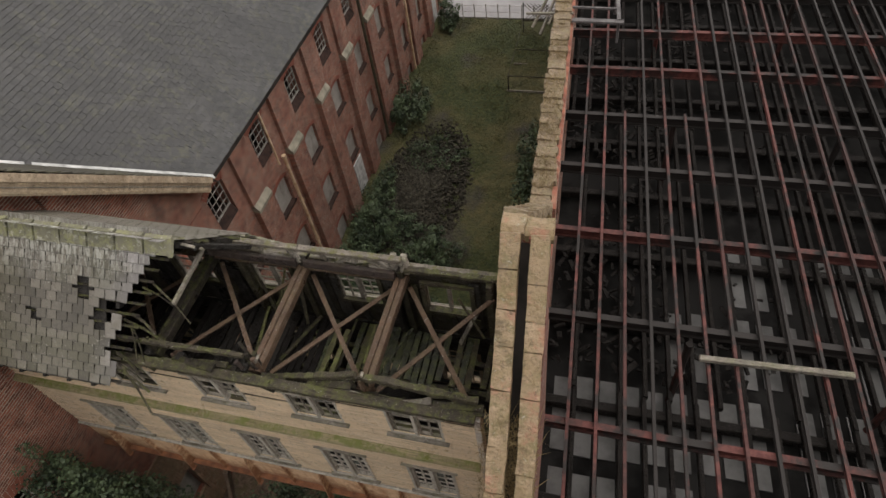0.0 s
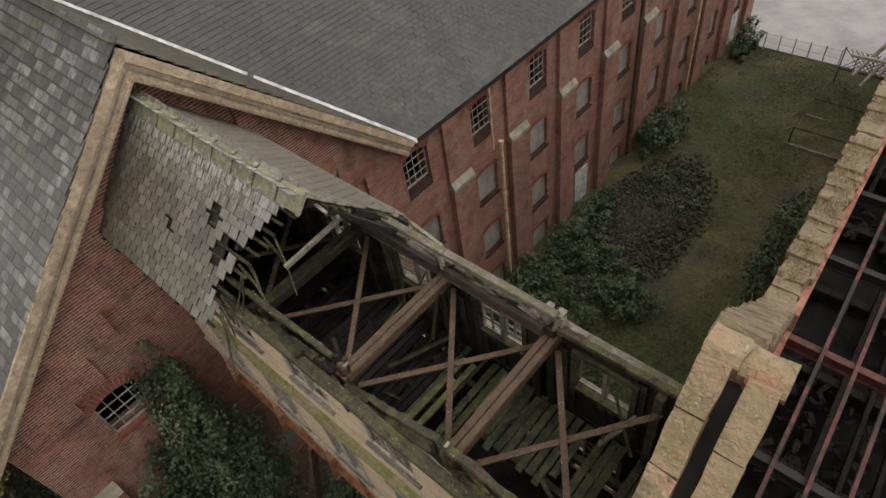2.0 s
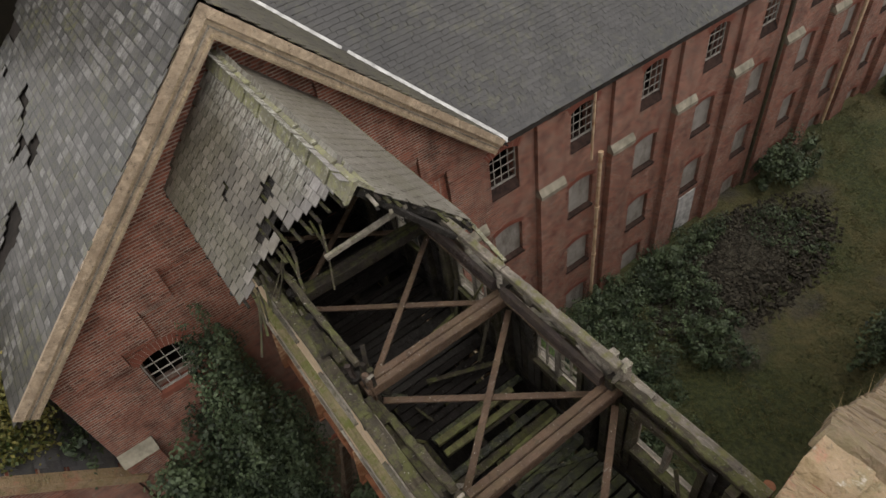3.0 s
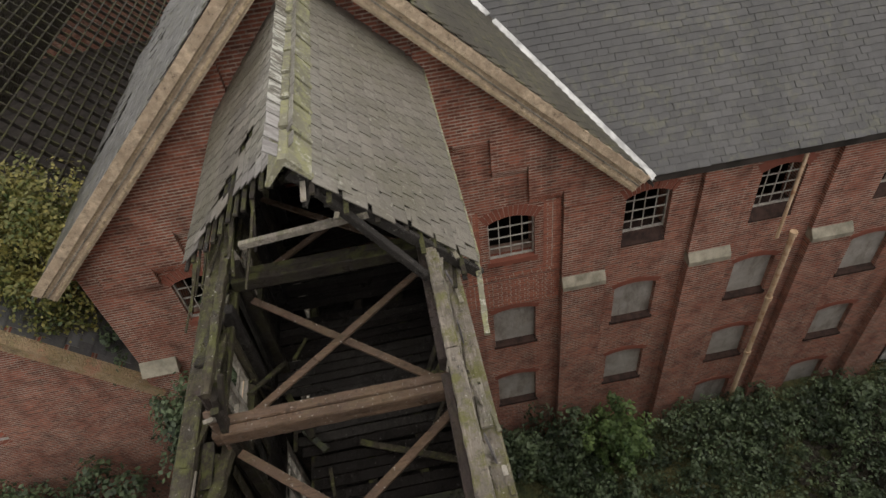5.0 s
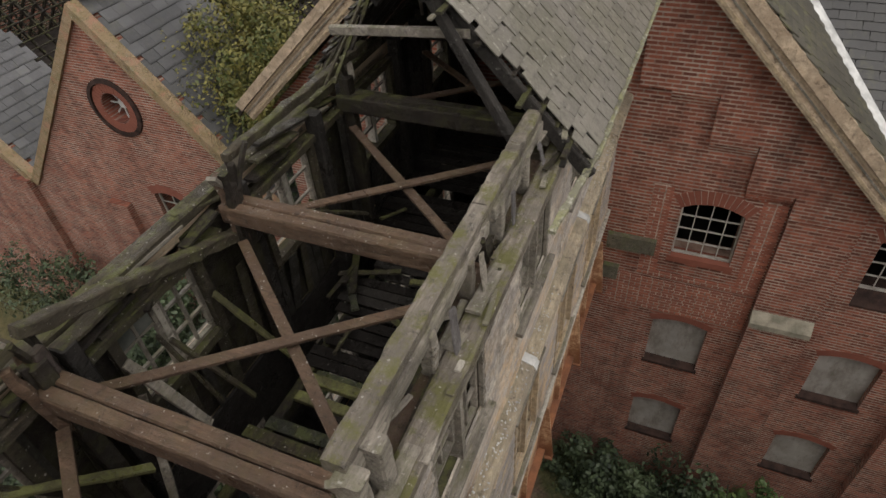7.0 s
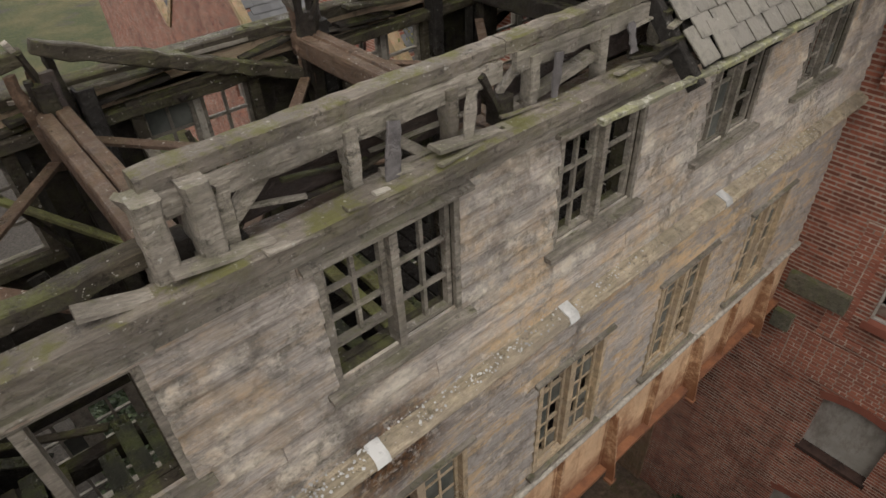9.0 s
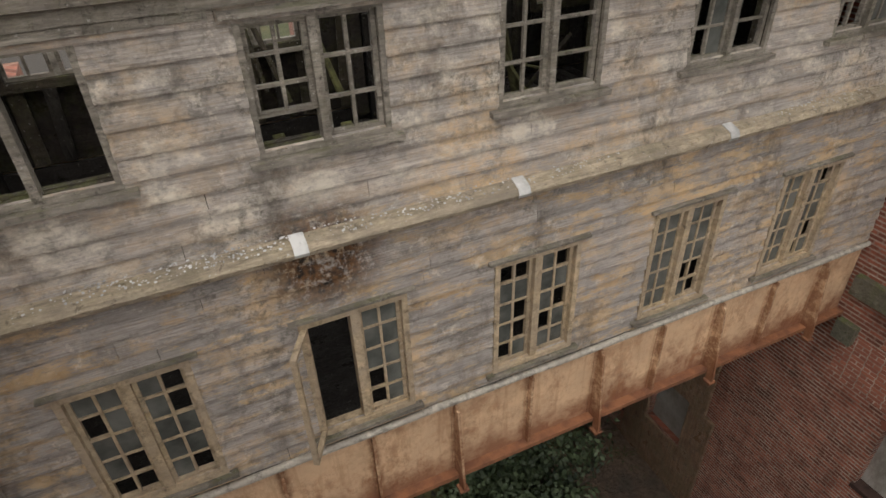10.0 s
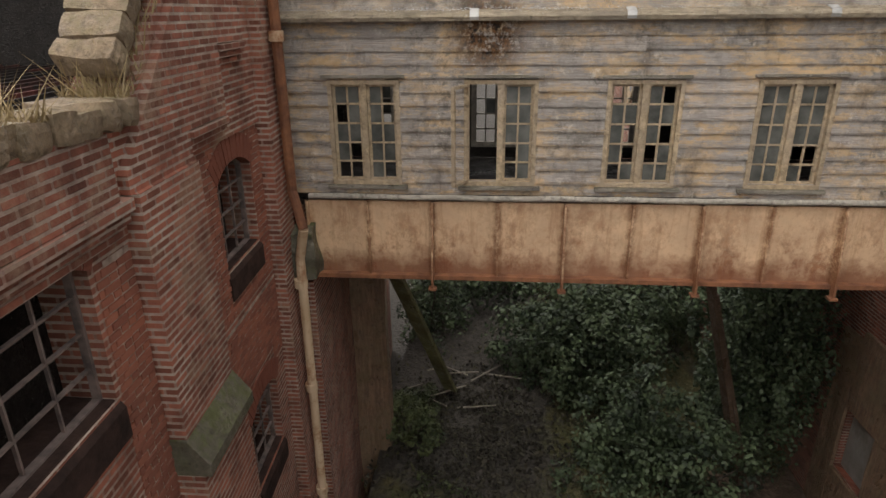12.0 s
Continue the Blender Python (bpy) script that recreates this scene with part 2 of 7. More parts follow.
def board_material():
    """Bleached grey boards with the last of an ochre paint, lichen crusts and dark damp stains."""
    k = Mat("weatherboard_paint")
    s = k.t.nodes.new("ShaderNodeSeparateXYZ")
    k.link(k.pos, s.inputs[0])
    upper = k.ramp(s.outputs["Z"], 9.35, 9.75)
    grain = k.noise(6, 7, 0.78, stretch=(0.6, 6, 14))
    wood = k.mix(grain, (0.34, 0.3, 0.265), (0.74, 0.67, 0.59))
    wood = k.mix(k.math("SUBTRACT", 0.45, k.math("MULTIPLY", upper, 0.3)), wood, k.mix(grain, (0.22, 0.2, 0.195), (0.5, 0.455, 0.425)))
    wood = k.mix(k.math("MULTIPLY", k.rand, 0.4), wood, (0.22, 0.21, 0.2))
    peel = k.noise(4.5, 9, 0.8, stretch=(0.45, 1, 1.6), lo=0.49, hi=0.57)
    more = k.math("MULTIPLY", k.math("ADD", 0.55, k.math("MULTIPLY", k.rand, 0.45)), k.ramp(upper, 1.5, -0.1))
    paint = k.mix(k.noise(9, 5), (0.52, 0.345, 0.17), (0.76, 0.57, 0.35))
    col = k.mix(k.math("MULTIPLY", peel, more), wood, paint)
    mottle = k.noise(9, 9, 0.85, lo=0.44, hi=0.58)
    col = k.mix(k.math("MULTIPLY", mottle, 0.24), col, (0.2, 0.175, 0.135))
    cream = k.noise(3.2, 8, 0.75, stretch=(0.7, 1, 1), lo=0.5, hi=0.62)
    col = k.mix(k.math("MULTIPLY", k.math("MULTIPLY", cream, upper), 0.8), col, (0.82, 0.75, 0.62))
    warm_area = k.math("MULTIPLY", k.noise(0.75, 6, 0.7, lo=0.5, hi=0.62), k.noise(5, 8, 0.8, stretch=(0.6, 1, 1.5), lo=0.42, hi=0.56))
    col = k.mix(k.math("MULTIPLY", warm_area, 0.75), col, (0.72, 0.5, 0.27))
    lichen = k.noise(16, 8, 0.82, lo=0.5, hi=0.6)
    area = k.noise(1.3, 5, 0.65, lo=0.45, hi=0.62)
    col = k.mix(k.math("MULTIPLY", k.math("MULTIPLY", lichen, area), 0.7), col, (0.13, 0.125, 0.1))
    stain = k.noise(1.1, 8, 0.78, stretch=(1, 1, 0.7), lo=0.53, hi=0.66)
    col = k.mix(k.math("MULTIPLY", stain, 0.8), col, (0.095, 0.08, 0.062))
    line = k.noise(2.4, 6, 0.7, stretch=(0.25, 1, 5), lo=0.58, hi=0.68)
    col = k.mix(k.math("MULTIPLY", line, 0.3), col, (0.12, 0.11, 0.1))
    pale = k.noise(7, 7, 0.8, lo=0.58, hi=0.66)
    col = k.mix(k.math("MULTIPLY", pale, 0.5), col, (0.85, 0.77, 0.65))
    d = k.t.nodes.new("ShaderNodeVectorMath")
    d.operation = "DISTANCE"
    d.inputs[1].default_value = (6.0, 0.03, 9.3)
    k.link(k.pos, d.inputs[0])
    mould = k.math("MULTIPLY", k.ramp(d.outputs["Value"], 0.5, 0.2), k.noise(12, 6, 0.8, lo=0.4, hi=0.5))
    col = k.mix(mould, col, k.mix(k.noise(22, 3), (0.02, 0.015, 0.012), (0.2, 0.1, 0.04)))
    return k.done(col, 0.9, k.math("ADD", grain, lichen), 0.006, 0.8)


M_BOARD = board_material()
# South boards: cream-ochre paint, lightened in the colour to stand in for light.
M_BOARD_S = timber_material("light_lifted_ochre_board", (0.86, 0.68, 0.47), (0.72, 0.56, 0.38), 0.14, (0.5, 6, 14), moss_tone=(0.2, 0.21, 0.05))
M_LEDGE = timber_material("worn_ochre_ledge", (0.6, 0.5, 0.36), (0.22, 0.19, 0.15), 0.15, (1, 6, 6), fleck=0.8)
M_BARS = timber_material("pale_glazing_paint", (0.58, 0.54, 0.46), (0.42, 0.38, 0.32), 0.0, (3, 3, 3))
M_MOSSLEDGE = timber_material("mossy_ochre_ledge", (0.42, 0.35, 0.2), (0.24, 0.21, 0.11), 0.9, (0.5, 6, 14), moss_tone=(0.15, 0.17, 0.04))
M_PAINT = timber_material("ochre_window_paint", (0.64, 0.5, 0.32), (0.42, 0.34, 0.25), 0.0, (3, 3, 3))
M_GREYWOOD = timber_material("bleached_timber", (0.43, 0.385, 0.32), (0.11, 0.098, 0.08), 0.35, (1, 8, 8), fleck=0.5)
M_MOSSTOP = timber_material("bleached_timber_moss_topped", (0.31, 0.27, 0.22), (0.065, 0.056, 0.042), 1.0, (1, 8, 8), moss_tone=(0.13, 0.125, 0.045), fleck=0.6)
M_MOSSWOOD = timber_material("mossy_timber", (0.105, 0.088, 0.062), (0.034, 0.029, 0.022), 0.65, (1, 8, 8), moss_tone=(0.12, 0.13, 0.042), fleck=0.6, spec=0.2)
M_BEAM = timber_material("brown_tie_beam", (0.17, 0.107, 0.068), (0.085, 0.054, 0.036), 0.1, (8, 1, 8), fleck=0.7)
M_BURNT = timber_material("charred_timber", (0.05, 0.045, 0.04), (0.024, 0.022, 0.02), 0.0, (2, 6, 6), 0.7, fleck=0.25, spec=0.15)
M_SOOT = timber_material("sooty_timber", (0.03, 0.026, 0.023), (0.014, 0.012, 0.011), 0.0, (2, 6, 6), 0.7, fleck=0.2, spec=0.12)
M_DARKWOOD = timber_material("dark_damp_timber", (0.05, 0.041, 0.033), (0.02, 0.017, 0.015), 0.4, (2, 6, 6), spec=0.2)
M_CHAR = timber_material("weathered_char", (0.075, 0.068, 0.06), (0.03, 0.028, 0.025), 0.15, (9, 9, 0.8), fleck=0.35, spec=0.2)
M_WETBOARD = timber_material("wet_floorboard", (0.062, 0.064, 0.044), (0.022, 0.024, 0.017), 0.6, (8, 1, 8), 0.4, moss_tone=(0.11, 0.125, 0.04), fleck=0.5, spec=0.5)
M_ROT = timber_material("red_rot_timber", (0.17, 0.11, 0.075), (0.07, 0.045, 0.03), 0.35, (1, 8, 8), fleck=0.7)
M_FELT = timber_material("torn_grey_felt", (0.2, 0.185, 0.18), (0.11, 0.1, 0.1), 0.0, (3, 3, 3))
M_PLASTER = timber_material("brown_plaster", (0.3, 0.19, 0.125), (0.2, 0.15, 0.09), 0.2, (5, 5, 0.6))
M_PURPLE = timber_material("scorched_red_timber", (0.085, 0.06, 0.05), (0.04, 0.03, 0.028), 0.1, (2, 8, 8))
M_BARGE = timber_material("bargeboard_paint", (0.63, 0.5, 0.355), (0.36, 0.275, 0.19), 0.0, (14, 1.2, 1.2), fleck=0.3)
M_LEAD = Mat("white_lead")
M_LEAD = M_LEAD.done(M_LEAD.mix(M_LEAD.noise(5), (0.3, 0.3, 0.29), (0.62, 0.62, 0.6)), 0.6, M_LEAD.noise(12), 0.004, 0.5)
M_SILL = Mat("sooty_brick_sill")
M_SILL = M_SILL.done(M_SILL.mix(M_SILL.noise(6, 6), (0.026, 0.018, 0.016), (0.062, 0.038, 0.031)), 0.95, M_SILL.noise(22, 5), 0.006, 0.6, spec=0.15)
M_STONE = Mat("pale_sandstone")
M_STONE = M_STONE.done(M_STONE.mix(M_STONE.noise(4, 6), (0.17, 0.16, 0.12), (0.34, 0.31, 0.24)), 0.9, M_STONE.noise(25), 0.006, 0.6)
M_WALLHEAD = timber_material("straw_grown_rubble_stone", (0.36, 0.27, 0.175), (0.19, 0.14, 0.09), 0.5, (3, 3, 3), moss_tone=(0.2, 0.17, 0.08))
M_MOSSSTONE = timber_material("moss_grown_stone", (0.2, 0.185, 0.14), (0.1, 0.095, 0.065), 0.8, (3, 3, 3), moss_tone=(0.1, 0.12, 0.035))
M_INFILL = Mat("grey_render_infill")
M_INFILL = M_INFILL.done(M_INFILL.mix(M_INFILL.math("MULTIPLY", M_INFILL.noise(3, 7, 0.75, stretch=(1, 1, 0.4), lo=0.5, hi=0.66), 0.7), M_INFILL.mix(M_INFILL.noise(2.5, 5), (0.23, 0.215, 0.19), (0.34, 0.32, 0.29)), (0.13, 0.11, 0.09)), 0.9, M_INFILL.noise(20), 0.004, 0.4)


def girder_paint():
    k = Mat("rusting_ochre_iron")
    paint = k.mix(k.noise(2.2, 6), (0.74, 0.52, 0.32), (0.58, 0.4, 0.25))
    blot = k.noise(2.1, 8, 0.78, stretch=(1.2, 1, 0.8), lo=0.5, hi=0.6)
    fine = k.noise(7, 8, 0.8, lo=0.5, hi=0.58)
    s = k.t.nodes.new("ShaderNodeSeparateXYZ")
    k.link(k.pos, s.inputs[0])
    low = k.math("ADD", 0.35, k.math("MULTIPLY", k.ramp(s.outputs["Z"], 7.3, 6.75), 0.5))
    col = k.mix(k.math("MULTIPLY", fine, 0.3), paint, (0.45, 0.23, 0.12))
    col = k.mix(k.math("MULTIPLY", blot, low), col, k.mix(k.noise(12, 5), (0.17, 0.065, 0.03), (0.36, 0.145, 0.055)))
    foot = k.math("SUBTRACT", 1.0, k.ramp(k.math("ADD", s.outputs["Z"], k.math("MULTIPLY", k.noise(3.5, 5), -0.22)), 6.55, 6.85))
    col = k.mix(k.math("MULTIPLY", foot, 0.85), col, (0.2, 0.075, 0.035))
    rib = k.math("FRACT", k.math("DIVIDE", k.math("ADD", s.outputs["X"], 0.4725), 0.745))
    rib = k.ramp(k.math("ABSOLUTE", k.math("SUBTRACT", rib, 0.5)), 0.085, 0.02)
    col = k.mix(k.math("MULTIPLY", k.math("MULTIPLY", rib, k.noise(7, 6, 0.8, lo=0.38, hi=0.55)), 0.8), col, (0.19, 0.08, 0.035))
    mid = k.noise(1.15, 7, 0.75, lo=0.54, hi=0.66)
    col = k.mix(k.math("MULTIPLY", mid, 0.3), col, (0.2, 0.095, 0.045))
    run = k.noise(3.5, 6, 0.7, stretch=(3, 3, 0.25), lo=0.52, hi=0.68)
    col = k.mix(k.math("MULTIPLY", run, 0.45), col, (0.3, 0.14, 0.06))
    return k.done(col, 0.7, k.math("ADD", k.noise(14, 6), blot), 0.006, 0.6)


M_GIRDER = girder_paint()
M_RUST = Mat("brown_rust")
M_RUST = M_RUST.done(M_RUST.mix(M_RUST.noise(6, 6), (0.13, 0.055, 0.03), (0.28, 0.12, 0.055)), 0.85, M_RUST.noise(30), 0.005, 0.6)
M_REDSTEEL = Mat("red_lead_steel")
M_REDSTEEL = M_REDSTEEL.done(M_REDSTEEL.mix(M_REDSTEEL.math("MAXIMUM", M_REDSTEEL.noise(1.2, 6, 0.7, lo=0.42, hi=0.56), M_REDSTEEL.ramp(M_REDSTEEL.rand, 0.5, 0.75)), M_REDSTEEL.mix(M_REDSTEEL.noise(9), (0.085, 0.026, 0.022), (0.155, 0.056, 0.047)), (0.026, 0.022, 0.02)), 0.6, M_REDSTEEL.noise(20), 0.004, 0.5, spec=0.25)
M_PIPE = Mat("rusty_downpipe_paint")
M_PIPE = M_PIPE.done(M_PIPE.mix(M_PIPE.noise(4, 7, 0.7, lo=0.5, hi=0.66), M_PIPE.mix(M_PIPE.noise(2, 4), (0.62, 0.48, 0.33), (0.5, 0.36, 0.22)), (0.3, 0.13, 0.055)), 0.7, M_PIPE.noise(25), 0.004, 0.4)
M_GLASS = Mat("dusty_glass")
M_GLASS = M_GLASS.done(M_GLASS.mix(M_GLASS.noise(3), (0.05, 0.055, 0.05), (0.15, 0.155, 0.14)), 0.25)
# Near-black puts unlit depth into the colour: interiors, slate underlay, coping gap.
M_VOID = Mat("unlit_depth_tone")
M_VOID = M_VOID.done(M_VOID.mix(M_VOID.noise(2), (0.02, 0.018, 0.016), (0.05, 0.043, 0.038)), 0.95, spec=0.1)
M_IRON = Mat("window_iron")
M_IRON = M_IRON.done(M_IRON.mix(M_IRON.noise(8), (0.25, 0.23, 0.2), (0.42, 0.4, 0.36)), 0.7)
M_PINKFRAME = Mat("pink_window_paint")
M_PINKFRAME = M_PINKFRAME.done(M_PINKFRAME.mix(M_PINKFRAME.noise(8), (0.1, 0.082, 0.076), (0.26, 0.2, 0.175)), 0.8)


def coping_material():
    k = Mat("mossy_stone_coping")
    tan = k.mix(k.rand, (0.33, 0.235, 0.14), (0.43, 0.31, 0.2))
    col = k.mix(k.noise(5, 7, 0.75), tan, (0.27, 0.2, 0.105))
    col = k.mix(k.math("MULTIPLY", k.noise(3.2, 6, 0.75, lo=0.53, hi=0.62), 0.75), col, (0.4, 0.2, 0.13))
    col = k.mix(k.math("MULTIPLY", k.noise(4, 7, 0.75, lo=0.5, hi=0.62), 0.75), col, (0.2, 0.17, 0.075))
    col = k.mix(k.math("MULTIPLY", k.noise(2.8, 7, 0.78, lo=0.55, hi=0.66), 0.7), col, (0.1, 0.075, 0.045))
    col = k.mix(k.math("MULTIPLY", k.noise(15, 6, 0.8, lo=0.56, hi=0.64), 0.6), col, (0.09, 0.07, 0.045))
    # Whitish wet spots, their glisten put into the colour.
    col = k.mix(k.math("MULTIPLY", k.noise(8, 5, 0.75, lo=0.63, hi=0.7), 0.7), col, (0.6, 0.54, 0.48))
    v = k.t.nodes.new("ShaderNodeTexVoronoi")
    v.feature = "DISTANCE_TO_EDGE"
    v.inputs["Scale"].default_value = 5.0
    bent = k.t.nodes.new("ShaderNodeVectorMath")
    bent.operation = "ADD"
    wob = k.t.nodes.new("ShaderNodeTexNoise")
    wob.inputs["Scale"].default_value, wob.inputs["Detail"].default_value = 6, 4
    k.link(k.pos, wob.inputs["Vector"])
    soft = k.t.nodes.new("ShaderNodeVectorMath")
    soft.operation = "SCALE"
    soft.inputs["Scale"].default_value = 0.22
    k.link(wob.outputs["Color"], soft.inputs[0])
    k.link(k.pos, bent.inputs[0])
    k.link(soft.outputs[0], bent.inputs[1])
    k.link(bent.outputs[0], v.inputs["Vector"])
    crack = k.math("MULTIPLY", k.ramp(v.outputs["Distance"], 0.018, 0.0), k.noise(3, 4, lo=0.44, hi=0.6))
    col = k.mix(k.math("MULTIPLY", crack, 0.55), col, (0.1, 0.075, 0.05))
    h = k.math("SUBTRACT", k.math("ADD", k.noise(6, 6), k.noise(22, 5)), k.math("MULTIPLY", crack, 0.7))
    return k.done(col, k.mix(k.noise(2.5, 5, lo=0.45, hi=0.6), (0.35, 0.35, 0.35), (0.8, 0.8, 0.8)), h, 0.014, 0.9)


M_COPING = coping_material()


def ground_material():
    k = Mat("damp_grass_and_soil")
    g = k.mix(k.noise(7, 6), (0.022, 0.032, 0.01), (0.07, 0.078, 0.024))
    d = k.mix(k.noise(5, 5), (0.066, 0.064, 0.024), (0.12, 0.103, 0.043))
    col = k.mix(k.noise(0.22, 5, 0.6, lo=0.44, hi=0.6), g, d)
    soil = k.noise(0.35, 5, 0.6, lo=0.56, hi=0.68)
    s = k.t.nodes.new("ShaderNodeSeparateXYZ")
    k.link(k.pos, s.inputs[0])
    ragged = k.math("MULTIPLY", k.noise(0.9, 5, 0.7), 1.6)
    bare = k.math("MULTIPLY", k.ramp(k.math("ADD", s.outputs["X"], ragged), 5.2, 5.9), k.ramp(k.math("ADD", s.outputs["Y"], ragged), 0.3, -0.5))
    dry = k.math("MULTIPLY", k.ramp(k.math("ADD", s.outputs["X"], ragged), 4.2, 3.4), k.math("MULTIPLY", k.ramp(k.math("ADD", s.outputs["Y"], ragged), 0.6, -0.1), k.ramp(k.math("ADD", s.outputs["Y"], ragged), -2.9, -2.3)))
    col = k.mix(dry, col, k.mix(k.noise(11, 6), (0.09, 0.062, 0.042), (0.17, 0.118, 0.082)))
    col = k.mix(k.math("MAXIMUM", soil, bare), col, k.mix(k.noise(12, 6), (0.03, 0.026, 0.021), (0.075, 0.066, 0.055)))
    return k.done(col, 0.95, k.noise(9, 6), 0.05, 0.8)


M_GROUND = ground_material()
M_PAVED = Mat("pale_yard_concrete")
M_PAVED = M_PAVED.done(M_PAVED.mix(M_PAVED.noise(0.8, 6), (0.26, 0.25, 0.25), (0.36, 0.35, 0.35)), 0.85, M_PAVED.noise(10), 0.01, 0.4)


def leaf_material(name, a, b):
    k = Mat(name)
    col = k.mix(k.math("ADD", k.math("MULTIPLY", k.island, 0.45), k.math("MULTIPLY", k.noise(1.6, 4, 0.6, lo=0.42, hi=0.62), 0.55)), a, b)
    return k.done(col, 0.5, spec=0.3)


M_LEAF = leaf_material("bramble_leaf", (0.006, 0.014, 0.007), (0.11, 0.15, 0.075))
M_SHRUB = leaf_material("bright_shrub_leaf", (0.02, 0.045, 0.012), (0.13, 0.19, 0.06))
M_NETTLE = leaf_material("nettle_leaf", (0.02, 0.032, 0.012), (0.11, 0.13, 0.05))
M_LEAF_YELLOW = leaf_material("turning_leaf", (0.03, 0.055, 0.014), (0.26, 0.22, 0.062))
M_STRAW = leaf_material("dry_straw", (0.17, 0.125, 0.06), (0.44, 0.34, 0.18))
M_GRASS = leaf_material("rank_grass", (0.035, 0.045, 0.014), (0.11, 0.1, 0.036))
M_RUBBLE = Mat("sooty_rubble")
M_RUBBLE = M_RUBBLE.done(M_RUBBLE.mix(M_RUBBLE.island, (0.02, 0.018, 0.014), (0.075, 0.068, 0.05)), 0.9, spec=0.2)
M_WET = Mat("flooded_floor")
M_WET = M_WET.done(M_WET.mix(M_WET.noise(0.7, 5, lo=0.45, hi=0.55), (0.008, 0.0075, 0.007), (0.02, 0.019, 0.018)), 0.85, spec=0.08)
# Grey felt, its tone lifted to carry the wet floor's sky reflection.
M_SHEET = Mat("grey_felt_sky_sheen")
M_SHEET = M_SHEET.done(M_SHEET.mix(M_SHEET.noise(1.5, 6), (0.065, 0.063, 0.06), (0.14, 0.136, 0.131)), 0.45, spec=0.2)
M_PROP = timber_material("green_slimed_timber", (0.2, 0.19, 0.085), (0.085, 0.08, 0.042), 0.6, (2, 6, 2), moss_tone=(0.24, 0.26, 0.08))
M_BARK = timber_material("bark", (0.1, 0.08, 0.06), (0.05, 0.042, 0.035), 0.4, (6, 6, 1))

# ---- mesh helpers ----
I4 = Matrix.Identity(4)


def finish(bm, name, material, parent=None, label="", smooth=False):
    me = bpy.data.meshes.new(name)
    bmesh.ops.recalc_face_normals(bm, faces=bm.faces)
    bm.to_mesh(me)
    bm.free()
    if smooth:
        me.polygons.foreach_set("use_smooth", [True] * len(me.polygons))
    me.materials.append(material)
    ob = new(name, me)
    if parent is not None:
        ob.parent = parent
        if parent.data is None:
            ob.matrix_parent_inverse = Matrix.Translation(-Vector(parent.location))
    if label:
        ob["label"] = label
    return ob


def part(name, bm, material, parent, label="", smooth=False):
    return finish(bm, name, material, parent, label, smooth)


def thing(name, at, label, category, group="", kind=""):
    e = new(name)
    e.location = at
    e.empty_display_size = 0.2
    return tagged(e, label, category, group, kind)


def box(bm, lo, hi, m=I4):
    """An axis-aligned box from lo to hi, moved by m."""
    v = [bm.verts.new(m @ Vector((x, y, z))) for x in (lo[0], hi[0]) for y in (lo[1], hi[1]) for z in (lo[2], hi[2])]
    for f in ((0, 1, 3, 2), (4, 6, 7, 5), (0, 4, 5, 1), (2, 3, 7, 6), (0, 2, 6, 4), (1, 5, 7, 3)):
        bm.faces.new([v[k] for k in f])
    return v


def bar(bm, a, b, w, h, up=(0, 0, 1), jitter=0.0, cuts=0):
    """A squared timber from a to b, w wide and h deep, with its edges eased."""
    a, b = Vector(a), Vector(b)
    d = b - a
    n = d.length
    z = d.normalized()
    x = Vector(up).cross(z)
    x = x.normalized() if x.length > 1e-4 else Vector((1, 0, 0))
    y = z.cross(x)
    prof = [(-w / 2, -h / 2 + 0.1 * h), (-w / 2 + 0.1 * w, -h / 2), (w / 2 - 0.1 * w, -h / 2), (w / 2, -h / 2 + 0.1 * h),
            (w / 2, h / 2 - 0.1 * h), (w / 2 - 0.1 * w, h / 2), (-w / 2 + 0.1 * w, h / 2), (-w / 2, h / 2 - 0.1 * h)]
    rings = []
    steps = cuts + 1
    for i in range(steps + 1):
        o = a + d * (i / steps)
        k = 1 + random.uniform(-jitter, jitter)
        off = Vector((random.uniform(-1, 1), random.uniform(-1, 1), random.uniform(-1, 1))) * jitter * min(w, h) * 0.6
        rings.append([bm.verts.new(o + off + x * (p * k) + y * (q * k)) for p, q in prof])
    for r, s in zip(rings, rings[1:]):
        for i in range(8):
            bm.faces.new((r[i], r[(i + 1) % 8], s[(i + 1) % 8], s[i]))
    bm.faces.new(rings[0][::-1])
    bm.faces.new(rings[-1])
    return bm


def tube(bm, pts, radius, sides=10):
    """A round pipe or branch through the points; radius may be one number or one a point."""
    pts = [Vector(p) for p in pts]
    rad = radius if isinstance(radius, (list, tuple)) else [radius] * len(pts)
    rings = []
    for i, p in enumerate(pts):
        d = (pts[min(i + 1, len(pts) - 1)] - pts[max(i - 1, 0)]).normalized()
        x = d.cross(Vector((0.31, 0.95, 0.05))).normalized()
        y = d.cross(x)
        rings.append([bm.verts.new(p + (x * math.cos(a) + y * math.sin(a)) * rad[i]) for a in [math.tau * j / sides for j in range(sides)]])
    for r, s in zip(rings, rings[1:]):
        for i in range(sides):
            bm.faces.new((r[i], r[(i + 1) % sides], s[(i + 1) % sides], s[i]))
    bm.faces.new(rings[0][::-1])
    bm.faces.new(rings[-1])


